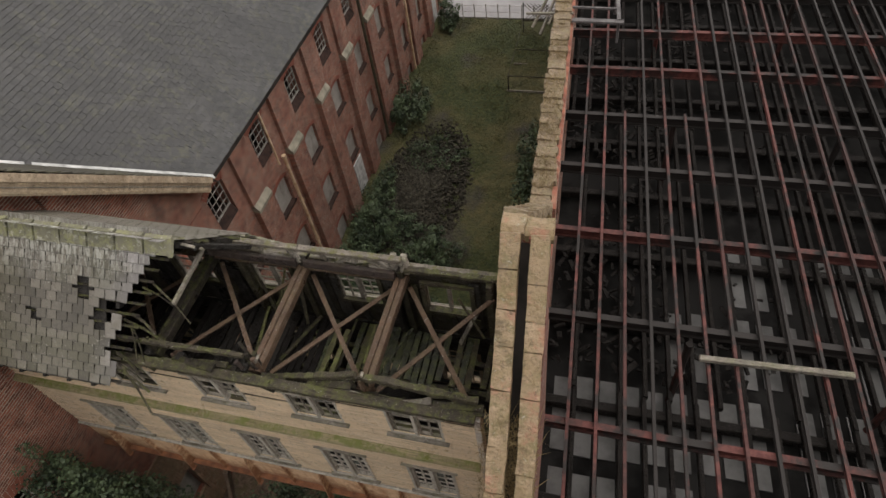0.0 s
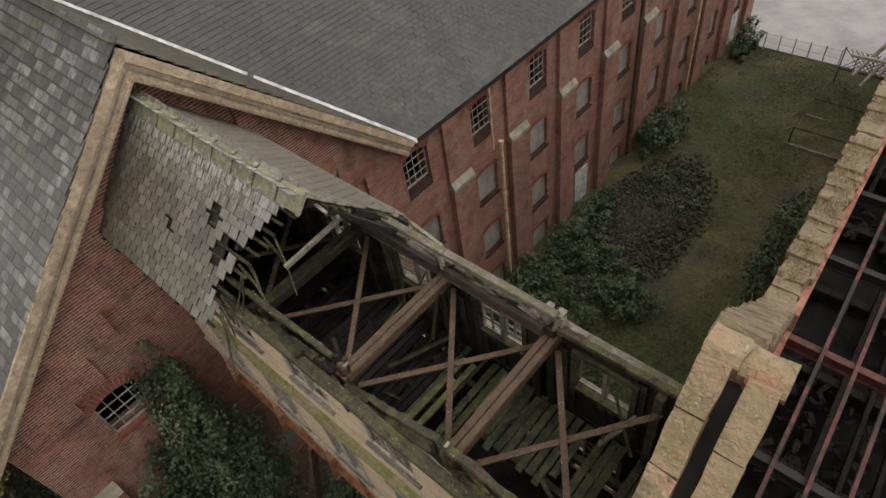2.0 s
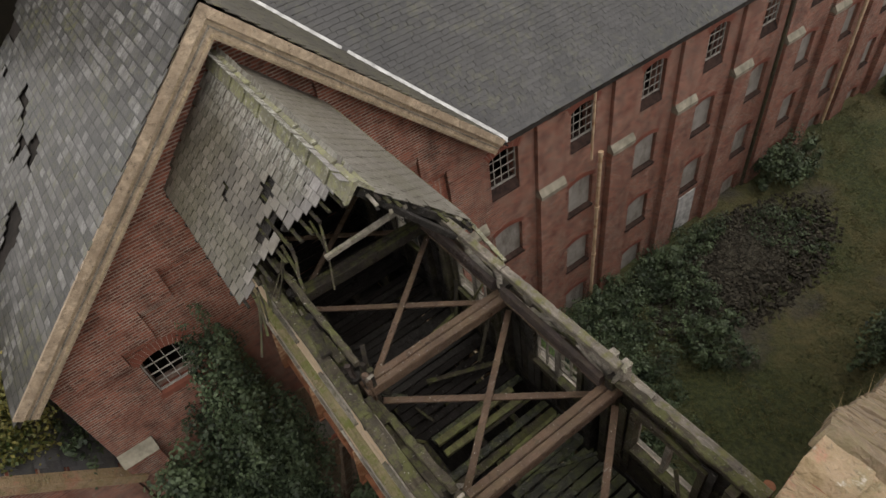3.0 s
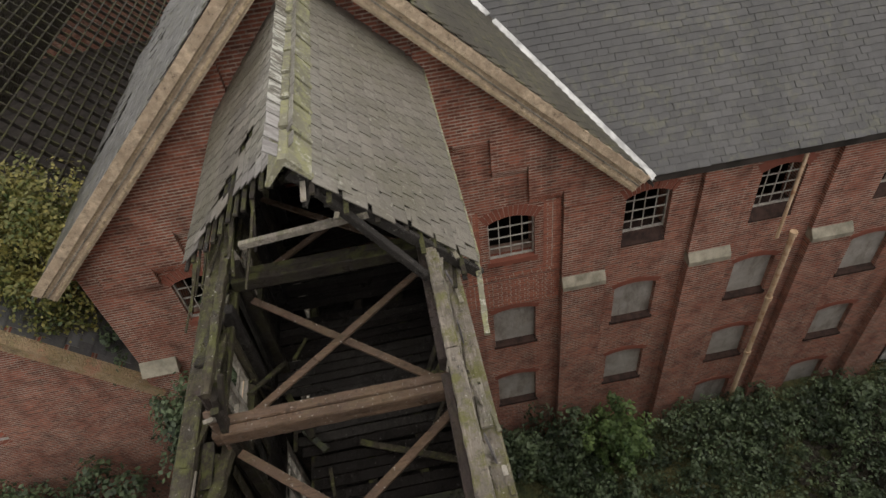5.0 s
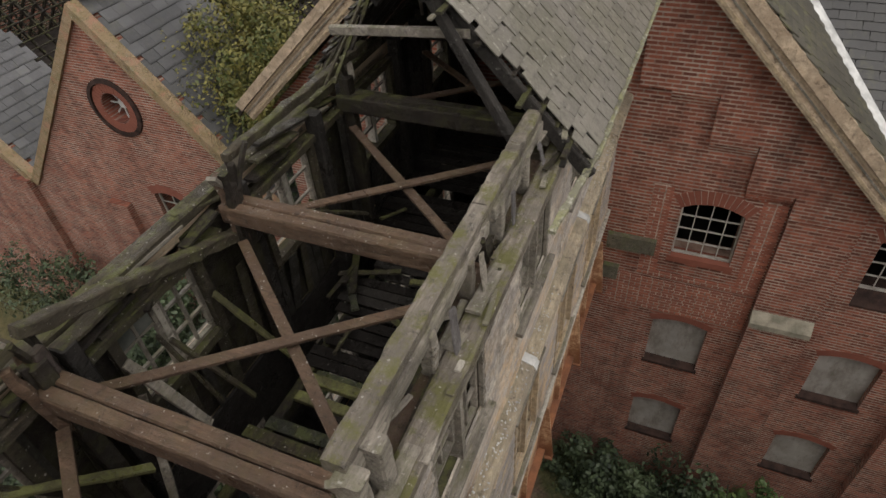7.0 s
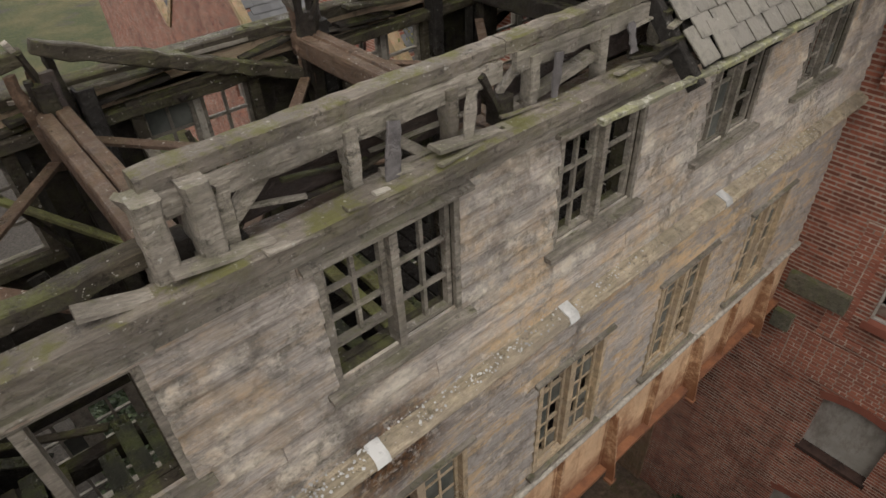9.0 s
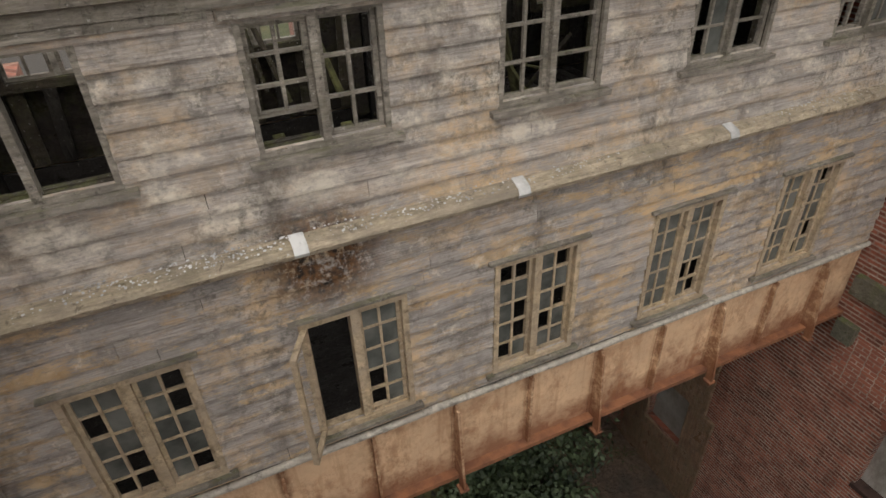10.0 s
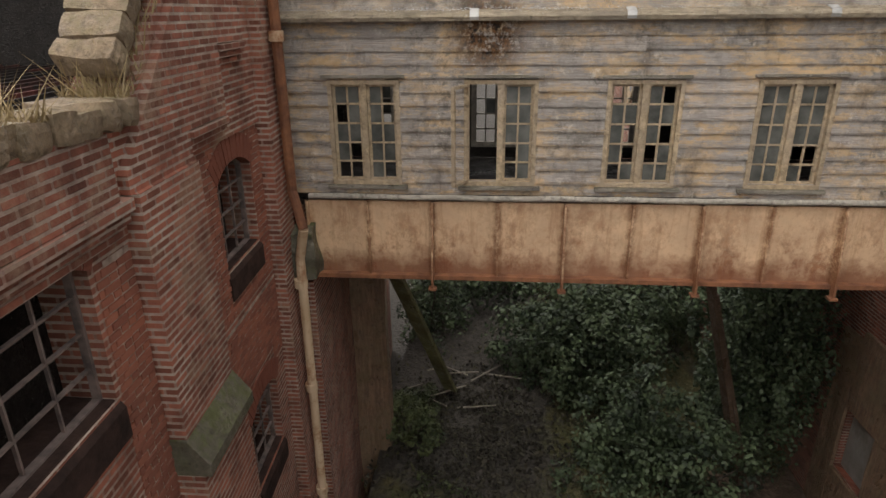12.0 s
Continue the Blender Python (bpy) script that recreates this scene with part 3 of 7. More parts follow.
def prism(bm, pts, axis, a, b):
    """A flat outline (two coordinates a point) pushed from a to b along an axis: 0 (y, z), 1 (x, z) or 2 (x, y)."""
    def at(p, v):
        return ((v, p[0], p[1]), (p[0], v, p[1]), (p[0], p[1], v))[axis]
    lo = [bm.verts.new(at(p, a)) for p in pts]
    hi = [bm.verts.new(at(p, b)) for p in pts]
    bm.faces.new(lo)
    bm.faces.new(hi[::-1])
    for i in range(len(pts)):
        j = (i + 1) % len(pts)
        bm.faces.new((lo[i], hi[i], hi[j], lo[j]))


def pierced(bm, axis, a, b, u0, u1, z0, z1, holes):
    """A wall from a to b in thickness with rectangular holes (u0, u1, z0, z1) through it, welded into one shell."""
    us = sorted({u0, u1, *(u for h in holes for u in h[:2] if u0 < u < u1)})
    zs = sorted({z0, z1, *(z for h in holes for z in h[2:] if z0 < z < z1)})
    made = {}

    def v(i, j, k):
        if (i, j, k) not in made:
            c = (a, b)[k]
            made[i, j, k] = bm.verts.new((c, us[i], zs[j]) if axis == 0 else (us[i], c, zs[j]))
        return made[i, j, k]

    def solid(i, j):
        if not (0 <= i < len(us) - 1 and 0 <= j < len(zs) - 1):
            return False
        p, q = (us[i] + us[i + 1]) / 2, (zs[j] + zs[j + 1]) / 2
        return not any(h[0] < p < h[1] and h[2] < q < h[3] for h in holes)
    for i in range(len(us) - 1):
        for j in range(len(zs) - 1):
            if not solid(i, j):
                continue
            for k in (0, 1):
                bm.faces.new((v(i, j, k), v(i + 1, j, k), v(i + 1, j + 1, k), v(i, j + 1, k)))
            for di, dj, p, q in ((-1, 0, (i, j), (i, j + 1)), (1, 0, (i + 1, j), (i + 1, j + 1)), (0, -1, (i, j), (i + 1, j)), (0, 1, (i, j + 1), (i + 1, j + 1))):
                if not solid(i + di, j + dj):
                    bm.faces.new((v(*p, 0), v(*q, 0), v(*q, 1), v(*p, 1)))


def ring(bm, axis, a, b, u0, u1, z0, z1, f):
    """A rectangular frame of width f."""
    pierced(bm, axis, a, b, u0, u1, z0, z1, [(u0 + f, u1 - f, z0 + f, z1 - f)])


def arch(parent, x0, x1, yc, width, spring, rise, deep=0.22, n=0, out=1):
    """A segmental arch over an opening in a wall that faces x: a bedded core, and n bricks on edge where they can be told apart."""
    half = width / 2
    r = (half * half + rise * rise) / (2 * rise)
    cz = spring + rise - r
    a0 = math.asin(half / r) + 0.03
    steps = 12
    low = [(yc + r * math.sin(-a0 + 2 * a0 * i / steps), cz + r * math.cos(-a0 + 2 * a0 * i / steps)) for i in range(steps + 1)]
    high = [(yc + (r + deep) * math.sin(-a0 + 2 * a0 * i / steps), cz + (r + deep) * math.cos(-a0 + 2 * a0 * i / steps)) for i in range(steps + 1)]
    bm = bmesh.new()
    rows = [[bm.verts.new((x, *p)) for p in pts] for x in (x0, x1) for pts in (low, high)]
    for p, q in ((0, 1), (2, 3), (0, 2), (1, 3)):
        for i in range(steps):
            bm.faces.new((rows[p][i], rows[p][i + 1], rows[q][i + 1], rows[q][i]))
    for i in (0, steps):
        bm.faces.new((rows[0][i], rows[1][i], rows[3][i], rows[2][i]))
    core = part("arch", bm, M_MORTAR if n else M_ARCH, parent)
    face = max(x0, x1) if out > 0 else min(x0, x1)
    for i in range(n):
        a, b = -a0 + 2 * a0 * i / n + 0.006, -a0 + 2 * a0 * (i + 1) / n - 0.006
        bm = bmesh.new()
        k = random.uniform(0.004, 0.012) * out
        prism(bm, [(yc + q * math.sin(t), cz + q * math.cos(t)) for q, t in ((r - 0.003, a), (r + deep + 0.003, a), (r + deep + 0.003, b), (r - 0.003, b))], 0, face - 0.1 * out, face + k)
        part("brick", bm, M_ARCH, core)
    return core


def brick_patch(wall, x, out, y0, y1, z0, z1, holes, seed, unit=1.0):
    """Laid bricks standing proud of their mortar, near enough to be told apart; they share a few meshes."""
    rnd = random.Random(seed)
    shapes = []
    bm = bmesh.new()
    pierced(bm, 0, x - 0.02 * out, x + 0.003 * out, y0, y1 - 0.1, z0, z1 - 0.02, [(h[0] - 0.05, h[1] + 0.05, h[2] - 0.05, h[3] + 0.05) for h in holes])
    part("mortar_bed", bm, M_MORTAR, wall)
    for i in range(8):
        bm = bmesh.new()
        w, h = (0.222 * unit, 0.066 * unit) if i % 2 else (0.107 * unit, 0.066 * unit)
        d = rnd.uniform(0.006, 0.012)
        box(bm, (-0.02, 0, 0), (d, w, h))
        for vert in bm.verts:
            if vert.co.x > 0:
                vert.co.y += rnd.uniform(-0.004, 0.004) + (0.005 if vert.co.y < w / 2 else -0.005)
                vert.co.z += rnd.uniform(-0.003, 0.003) + (0.003 if vert.co.z < h / 2 else -0.003)
        bmesh.ops.recalc_face_normals(bm, faces=bm.faces)
        me = bpy.data.meshes.new("brick")
        bm.to_mesh(me)
        bm.free()
        me.materials.append(M_ONE_BRICK)
        shapes.append((w, me))
    row = 0
    z = z0
    while z + 0.07 * unit < z1:
        free = [(y0, y1)]
        for h in holes:
            if h[2] - 0.02 < z + 0.07 * unit and z < h[3] + 0.02:
                free = [(a, b) for lo, hi in free for a, b in ((lo, min(hi, h[0])), (max(lo, h[1]), hi)) if b - a > 0.02]
        for lo, hi in free:
            y = lo
            while hi - y > 0.025:
                w, me = rnd.choice([q for i, q in enumerate(shapes) if i % 2 == row % 2])
                cut = w if hi - y - w > 0.05 or hi - y < w else hi - y
                cut = min(cut, hi - y)
                ob = new("brick", me)
                ob.parent = wall
                m = Matrix.Translation((x, y if out > 0 else y + cut, z)) @ (I4 if out > 0 else Matrix.Rotation(math.pi, 4, "Z"))
                ob.matrix_basis = m @ Matrix.Diagonal((1, cut / w, 1, 1))
                y += cut + 0.009
        z += 0.078 * unit
        row += 1


def stepped_corbel(parent, x, out, steps, material):
    """Three oversailing courses under each step of a recessed panel."""
    for a, b, top in steps:
        for i in range(3):
            bm = bmesh.new()
            xa, xb = sorted((x + 0.002 * out, x + (0.03 + 0.03 * i) * out))
            box(bm, (xa, a + 0.003, top - 0.165 + 0.057 * i), (xb, b - 0.003, top - 0.165 + 0.057 * i + 0.05))
            part("corbel", bm, material, parent)


def leaves(bm, centre, radii, count, size, seed, flat=0.0, clumps=14):
    """Leaves in uneven clumps through a rounded volume."""
    rnd = random.Random(seed)
    hubs = []
    for _ in range(clumps):
        while True:
            v = Vector((rnd.uniform(-1, 1), rnd.uniform(-1, 1), rnd.uniform(-1, 1)))
            if 0.25 < v.length < 1:
                break
        hubs.append((v, rnd.uniform(0.13, 0.34)))
    for i in range(count):
        h, s = rnd.choice(hubs)
        if i % 6 == 0:
            h, s = h * 0.5, 0.5
        d = Vector((rnd.gauss(0, 1), rnd.gauss(0, 1), rnd.gauss(0, 1))).normalized()
        p = h + d * s * rnd.uniform(0.55, 1.0)
        p = Vector(centre) + Vector([p[i] * radii[i] for i in range(3)])
        n = (d + Vector((rnd.uniform(-0.7, 0.7), rnd.uniform(-0.7, 0.7), rnd.uniform(0.0, 1.1)))).normalized()
        x = n.cross(Vector((rnd.uniform(-1, 1), rnd.uniform(-1, 1), 0.3))).normalized()
        y = n.cross(x)
        k = size * rnd.uniform(0.6, 1.4)
        bm.faces.new([bm.verts.new(p + x * (a * k) + y * (b * k)) for a, b in ((-0.5, 0), (-0.1, 0.32), (0.5, 0.05), (-0.05, -0.3))])


def rough_block(bm, lo, hi, amp, seed, m=I4, cuts=3):
    """A weathered stone: a block with its faces and corners worn uneven."""
    box(bm, lo, hi)
    bmesh.ops.subdivide_edges(bm, edges=bm.edges[:], cuts=cuts, use_grid_fill=True)
    c = Vector([(lo[i] + hi[i]) / 2 for i in range(3)])
    half = [abs(hi[i] - lo[i]) / 2 for i in range(3)]
    for v in bm.verts:
        d = v.co - c
        out = sum(1 for i in range(3) if abs(d[i]) > 0.98 * half[i])
        n = noise.noise_vector(v.co * 4 + Vector((seed * 3.7, seed * 1.3, seed)))
        v.co = m @ (v.co + n * amp - d.normalized() * amp * (0, 0, 0.25, 0.5)[out])


def i_section(bm, axis, centre, low, high, half, lip, web, a, b):
    """A rolled I beam along x (axis 0) or y (axis 1)."""
    c = centre
    prism(bm, [(c - half, low), (c + half, low), (c + half, low + lip), (c + web, low + lip), (c + web, high - lip), (c + half, high - lip),
               (c + half, high), (c - half, high), (c - half, high - lip), (c - web, high - lip), (c - web, low + lip), (c - half, low + lip)], axis, a, b)

# ---- ground ----


def ground_height(x, y):
    z = 0.15 + 0.65 * min(1, max(0, (y - 3) / 18))
    sx, sy = min(1, max(0, (x - 0.2) / 4.5)), min(1, max(0, (3.2 - y) / 4.5))
    z += (0.9 + 1.3 * sx * sx * (3 - 2 * sx)) * sy * sy * (3 - 2 * sy) * (1 if -0.5 < x < 8.3 and y > -14 else 0)
    if 0 < x < 8.2 and y < 24:
        z += 0.25 * noise.noise((x * 0.5, y * 0.4, 3.1)) + 0.08 * noise.noise((x * 1.9, y * 1.9, 7.0))
    return z


def build_ground():
    bm = bmesh.new()
    xs = [-400, -120, -40, -15] + [-0.6 + 0.6 * i for i in range(17)] + [12, 30, 120, 400]
    ys = [-400, -120, -50, -30] + [-24 + 0.8 * i for i in range(64)] + [32, 60, 150, 400]
    grid = [[bm.verts.new((x, y, ground_height(x, y))) for y in ys] for x in xs]
    for i in range(len(xs) - 1):
        for j in range(len(ys) - 1):
            bm.faces.new((grid[i][j], grid[i + 1][j], grid[i + 1][j + 1], grid[i][j + 1]))
    g = finish(bm, "ground", M_GROUND, smooth=True)
    tagged(g, "rough damp yard of rank grass and bare soil", "ground", kind="structure")
    bm = bmesh.new()
    box(bm, (-14, 24.1, 0.5), (40, 70, 0.86))
    p = finish(bm, "pavement", M_PAVED)
    tagged(p, "pale concrete yard beyond the grass", "pavement", kind="structure")


build_ground()

# ---- the long brick mill with the cross gable ----
MILL_Y0, MILL_Y1, EAVE = -5.7, 26.0, 8.45
APEX_Y, APEX_Z = -1.05, 13.12
BAY, FIRST = 2.48, 1.47
ROOF_PITCH = 0.87


def iron_window(parent, xf, yc, width, z0, z1, nx=4, nz=4, rise=0.1, paint=None):
    """An open-paned iron casement set in a wall that faces x, deep in its reveal."""
    paint = paint or M_IRON
    bm = bmesh.new()
    y0, y1 = yc - width / 2, yc + width / 2
    ring(bm, 0, xf - 0.03, xf + 0.02, y0, y1, z0, z1, 0.026)
    frame_ob = part("window", bm, paint, parent)
    bm = bmesh.new()
    for i in range(1, nx):
        y = y0 + width * i / nx
        box(bm, (xf - 0.012, y - 0.007, z0), (xf + 0.01, y + 0.007, z1))
    for j in range(1, nz):
        z = z0 + (z1 - z0 - rise) * j / (nz - 0.15)
        box(bm, (xf - 0.014, y0, z - 0.008), (xf + 0.012, y1, z + 0.008))
    part("glazing_bar", bm, paint, frame_ob)
    return frame_ob


def build_mill():
    mill = thing("brick_mill", (-4, 10, 0), "long four-storey red brick mill with slate roof and cross gable", "building")
    bays = [FIRST + BAY * k for k in range(10)]
    holes, tops, blocks = [], [], []
    for i, yc in enumerate([-3.97, *bays]):
        tops.append((yc, 0.84, 6.93, 7.98))
        lift = 0.06 * max(0, i - 1) if i < 4 else 0.15
        if i:
            for z in (4.45 + lift, 2.22 + lift, *((0.25,) if i > 2 else ())):
                blocks.append((yc, 0.86, z, z + 1.13))
    for yc, w, z0, z1 in tops:
        holes.append((yc - w / 2, yc + w / 2, z0 - (0.0 if yc < 2 else 0.24), z1))
    for yc, w, z0, z1 in blocks:
        holes.append((yc - w / 2, yc + w / 2, z0, z1))
    low = (-2.35, -1.55, 2.2, 3.3)
    bm = bmesh.new()
    pierced(bm, 0, -0.45, 0.0, MILL_Y0, MILL_Y1, -0.5, 8.2, [*holes, low])
    wall = part("wall", bm, M_BRICK, mill)
    brick_patch(wall, 0.0, 1, 0.62, 2.36, 6.45, 8.2, [(0.9, 2.04, 6.6, 8.3)], 3, 0.735)
    brick_patch(wall, 0.0, 1, 0.2, 2.36, 5.7, 6.4, [], 4, 0.735)
    bm = bmesh.new()
    prism(bm, [(MILL_Y0, 8.2), (3.65, 8.2), (3.65, 8.45), (APEX_Y, APEX_Z - 0.25), (MILL_Y0, 8.45)], 0, -0.45, 0.0)
    box(bm, (-0.45, 3.65, 8.2), (0.0, MILL_Y1, EAVE))
    part("gable_wall", bm, M_BRICK, mill)
    bm = bmesh.new()
    box(bm, (-12, MILL_Y0, -0.5), (-0.452, MILL_Y0 + 0.4, 8.4))
    box(bm, (-12, MILL_Y1 - 0.4, -0.5), (-0.452, MILL_Y1, 8.4))
    box(bm, (-12.4, MILL_Y0, -0.5), (-12, MILL_Y1, 8.4))
    part("side_wall", bm, M_BRICK, mill)
    # floors and a partition, near-black so the windows look into painted dark
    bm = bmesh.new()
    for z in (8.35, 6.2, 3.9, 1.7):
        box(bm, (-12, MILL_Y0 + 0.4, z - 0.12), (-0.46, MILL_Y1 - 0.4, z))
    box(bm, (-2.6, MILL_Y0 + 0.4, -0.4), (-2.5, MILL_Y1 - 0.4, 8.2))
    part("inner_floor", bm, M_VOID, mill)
    # arches, sills, casements and infill
    for yc, w, z0, z1 in tops:
        arch(mill, -0.2, 0.006, yc, w, z1 - 0.12, 0.12, 0.22, 13 if yc < 5 else 0)
        iron_window(mill, -0.09 if yc < 2 else -0.13, yc, w, z0 + 0.02, z1 - 0.01)
        bm = bmesh.new()
        if yc < 2:
            prism(bm, [(-0.2, z0 + 0.02), (0.02, z0 + 0.004), (0.02, z0 - 0.1), (-0.2, z0 - 0.1)], 1, yc - w / 2 - 0.05, yc + w / 2 + 0.05)
        else:
            prism(bm, [(-0.44, z0 + 0.01), (-0.11, z0 + 0.01), (0.015, z0 - 0.21), (0.015, z0 - 0.245), (-0.44, z0 - 0.245)], 1, yc - w / 2 + 0.001, yc + w / 2 - 0.001)
        part("sill", bm, M_ARCH if yc < 2 else M_SILL, mill)
    for n, (yc, w, z0, z1) in enumerate(blocks):
        arch(mill, -0.2, 0.01, yc, w, z1 - 0.1, 0.09, 0.12)
        bm = bmesh.new()
        box(bm, (-0.2, yc - w / 2, z0), (-0.11, yc + w / 2, z1 + 0.02))
        part("infill", bm, M_INFILL, mill)
        bm = bmesh.new()
        prism(bm, [(-0.108, z0 + 0.03), (0.03, z0 - 0.005), (0.03, z0 - 0.07), (-0.108, z0 - 0.07)], 1, yc - w / 2 - 0.03, yc + w / 2 + 0.03)
        part("sill", bm, M_SILL, mill)
    bm = bmesh.new()
    box(bm, (-0.2, low[0], low[2]), (-0.11, low[1], low[3]))
    part("infill", bm, M_INFILL, mill)
    # piers with sloping stone caps
    for k in range(10):
        yc = 2.8 + BAY * k
        bm = bmesh.new()
        top = 8.0 if k == 0 else 8.2
        box(bm, (0.002, yc - 0.42, 6.25), (0.11, yc + 0.42, top))
        box(bm, (0.002, yc - 0.42, -0.4), (0.19, yc + 0.42, 6.05))
        part("pier", bm, M_BRICK, mill)
        bm = bmesh.new()
        prism(bm, [(0.003, 6.29), (0.11, 6.29), (0.23, 6.12), (0.23, 6.02), (0.003, 6.02)], 1, yc - 0.42, yc + 0.42)
        part("pier_cap", bm, M_STONE, mill)
    bm = bmesh.new()
    box(bm, (0.002, MILL_Y0, -0.4), (0.11, -5.05, 5.9))
    part("pier", bm, M_BRICK, mill)
    bm = bmesh.new()
    prism(bm, [(0.003, 6.1), (0.02, 6.1), (0.2, 5.86), (0.003, 5.8)], 1, MILL_Y0, -5.02)
    part("pier_cap", bm, M_STONE, mill)
    # the proud skin of the gable over its recessed panels, stepped on corbels
    for s in (1, -1):
        def yy(v):
            return -1.05 + s * (v + 1.05)
        outline = [(0.2, 9.66), (1.17, 9.66), (1.17, 9.05), (1.77, 9.05), (1.77, 8.38), (2.37, 8.38), (2.37, 8.02), (3.23, 8.02), (3.23, 8.42), (3.6, 8.45), (0.2, 11.7)]
        bm = bmesh.new()
        prism(bm, [(yy(v), z) for v, z in outline], 0, 0.003, 0.098)
        part("gable_skin", bm, M_BRICK, mill)
        stepped_corbel(mill, 0.0, 1, [(*sorted((yy(a), yy(b))), z) for a, b, z in ((0.6, 1.16, 9.65), (1.18, 1.76, 9.04), (1.78, 2.36, 8.37))], M_BRICK)
    for i, (y0, y1, z0, z1) in enumerate(((-2.9, -2.37, -0.3, 4.6), (-2.368, -1.2, 3.35, 4.75), (-1.53, -1.0, -0.3, 3.348), (-2.368, -1.532, -0.3, 2.16))):
        bm = bmesh.new()
        rough_block(bm, (-0.02, y0, z0), (0.05, y1, z1), 0.03, 5 + i, cuts=5)
        part("render_patch", bm, M_PLASTER, mill, "brown rendered patch on the brick")
    # stones where the footbridge enters
    for y0, y1, z in ((0.1, 0.82, 7.05), (0.1, 0.34, 6.4)):
        bm = bmesh.new()
        box(bm, (0.002, y0, z - 0.13), (0.1, y1, z + 0.13))
        part("corbel_stone", bm, M_MOSSSTONE, mill, "dark mossy stone beside the footbridge")
    # downpipes
    for y, ztop, zbot in ((6.93, 6.35, 0.5), (19.3, 8.0, 0.9)):
        bm = bmesh.new()
        tube(bm, [(0.16, y, ztop), (0.16, y, zbot)], 0.055)
        for z in (ztop - 0.03, ztop - 1.9, ztop - 3.8):
            tube(bm, [(0.16, y, z - 0.05), (0.16, y, z + 0.05)], 0.075)
        part("downpipe", bm, M_PIPE, mill)
    bm = bmesh.new()
    tube(bm, [(0.16, 6.6, 8.3), (0.16, 6.6, 6.3)], 0.035)
    part("downpipe", bm, M_PIPE, mill)
    bm = bmesh.new()
    tube(bm, [(0.2, 14.4, 8.3), (0.2, 14.4, 0.8)], 0.06)
    part("downpipe", bm, M_MOSSWOOD, mill)
    for y0, z0 in ((11.0, 0.6), (23.4, 0.8)):
        bm = bmesh.new()
        box(bm, (0.002, y0, z0), (0.04, y0 + 0.8, z0 + 1.5))
        part("door", bm, M_LEAD, mill, "white-painted boarded door")
    # bargeboards of the cross gable: fascia, moulding and soffit
    for s in (1, -1):
        tip_y = 3.66 if s > 0 else -6.12
        tip_z = 8.62
        for x0, x1, drop, deep, nm in ((0.0, 0.36, 0.12, 0.06, "soffit"), (0.36, 0.42, 0.02, 0.48, "bargeboard"), (0.42, 0.48, -0.02, 0.2, "moulding")):
            bm = bmesh.new()
            a, b = (APEX_Y, APEX_Z + 0.15 - drop), (tip_y, tip_z - drop)
            prism(bm, [a, b, (b[0] - 0.5 * s * deep, b[1] - 0.5 * deep), (a[0], a[1] - deep)], 0, x0, x1)
            part(nm, bm, M_BARGE, mill)
        for drop, deep, mat in ((0.2, 0.04, M_PAINT), (0.29, 0.03, M_GREYWOOD), (0.4, 0.05, M_PAINT)):
            bm = bmesh.new()
            a, b = (APEX_Y, APEX_Z + 0.15 - drop), (tip_y - 0.5 * s * drop, tip_z - 0.5 * drop)
            prism(bm, [a, b, (b[0] - 0.5 * s * deep, b[1] - 0.5 * deep), (a[0], a[1] - deep)], 0, 0.421, 0.44)
            part("fillet", bm, mat, mill)
    return mill


def slate_mesh(w, h, t, seed):
    rnd = random.Random(seed)
    bm = bmesh.new()
    c = rnd.uniform(0.005, 0.012)
    pts = [(0.004, c), (c, rnd.uniform(0, 0.008)), (w - c, rnd.uniform(0, 0.008)), (w - 0.006, c), (w - 0.006, h), (0.004, h)]
    prism(bm, pts, 2, 0, t)
    me = bpy.data.meshes.new("slate")
    bmesh.ops.recalc_face_normals(bm, faces=bm.faces)
    bm.to_mesh(me)
    bm.free()
    return me


def slope_frame(origin, along, up):
    """A pose whose x runs along the eave, y up the slope and z out of it."""
    x, y = Vector(along).normalized(), Vector(up).normalized()
    z = x.cross(y)
    m = Matrix((x, y, z)).transposed().to_4x4()
    m.translation = origin
    return m


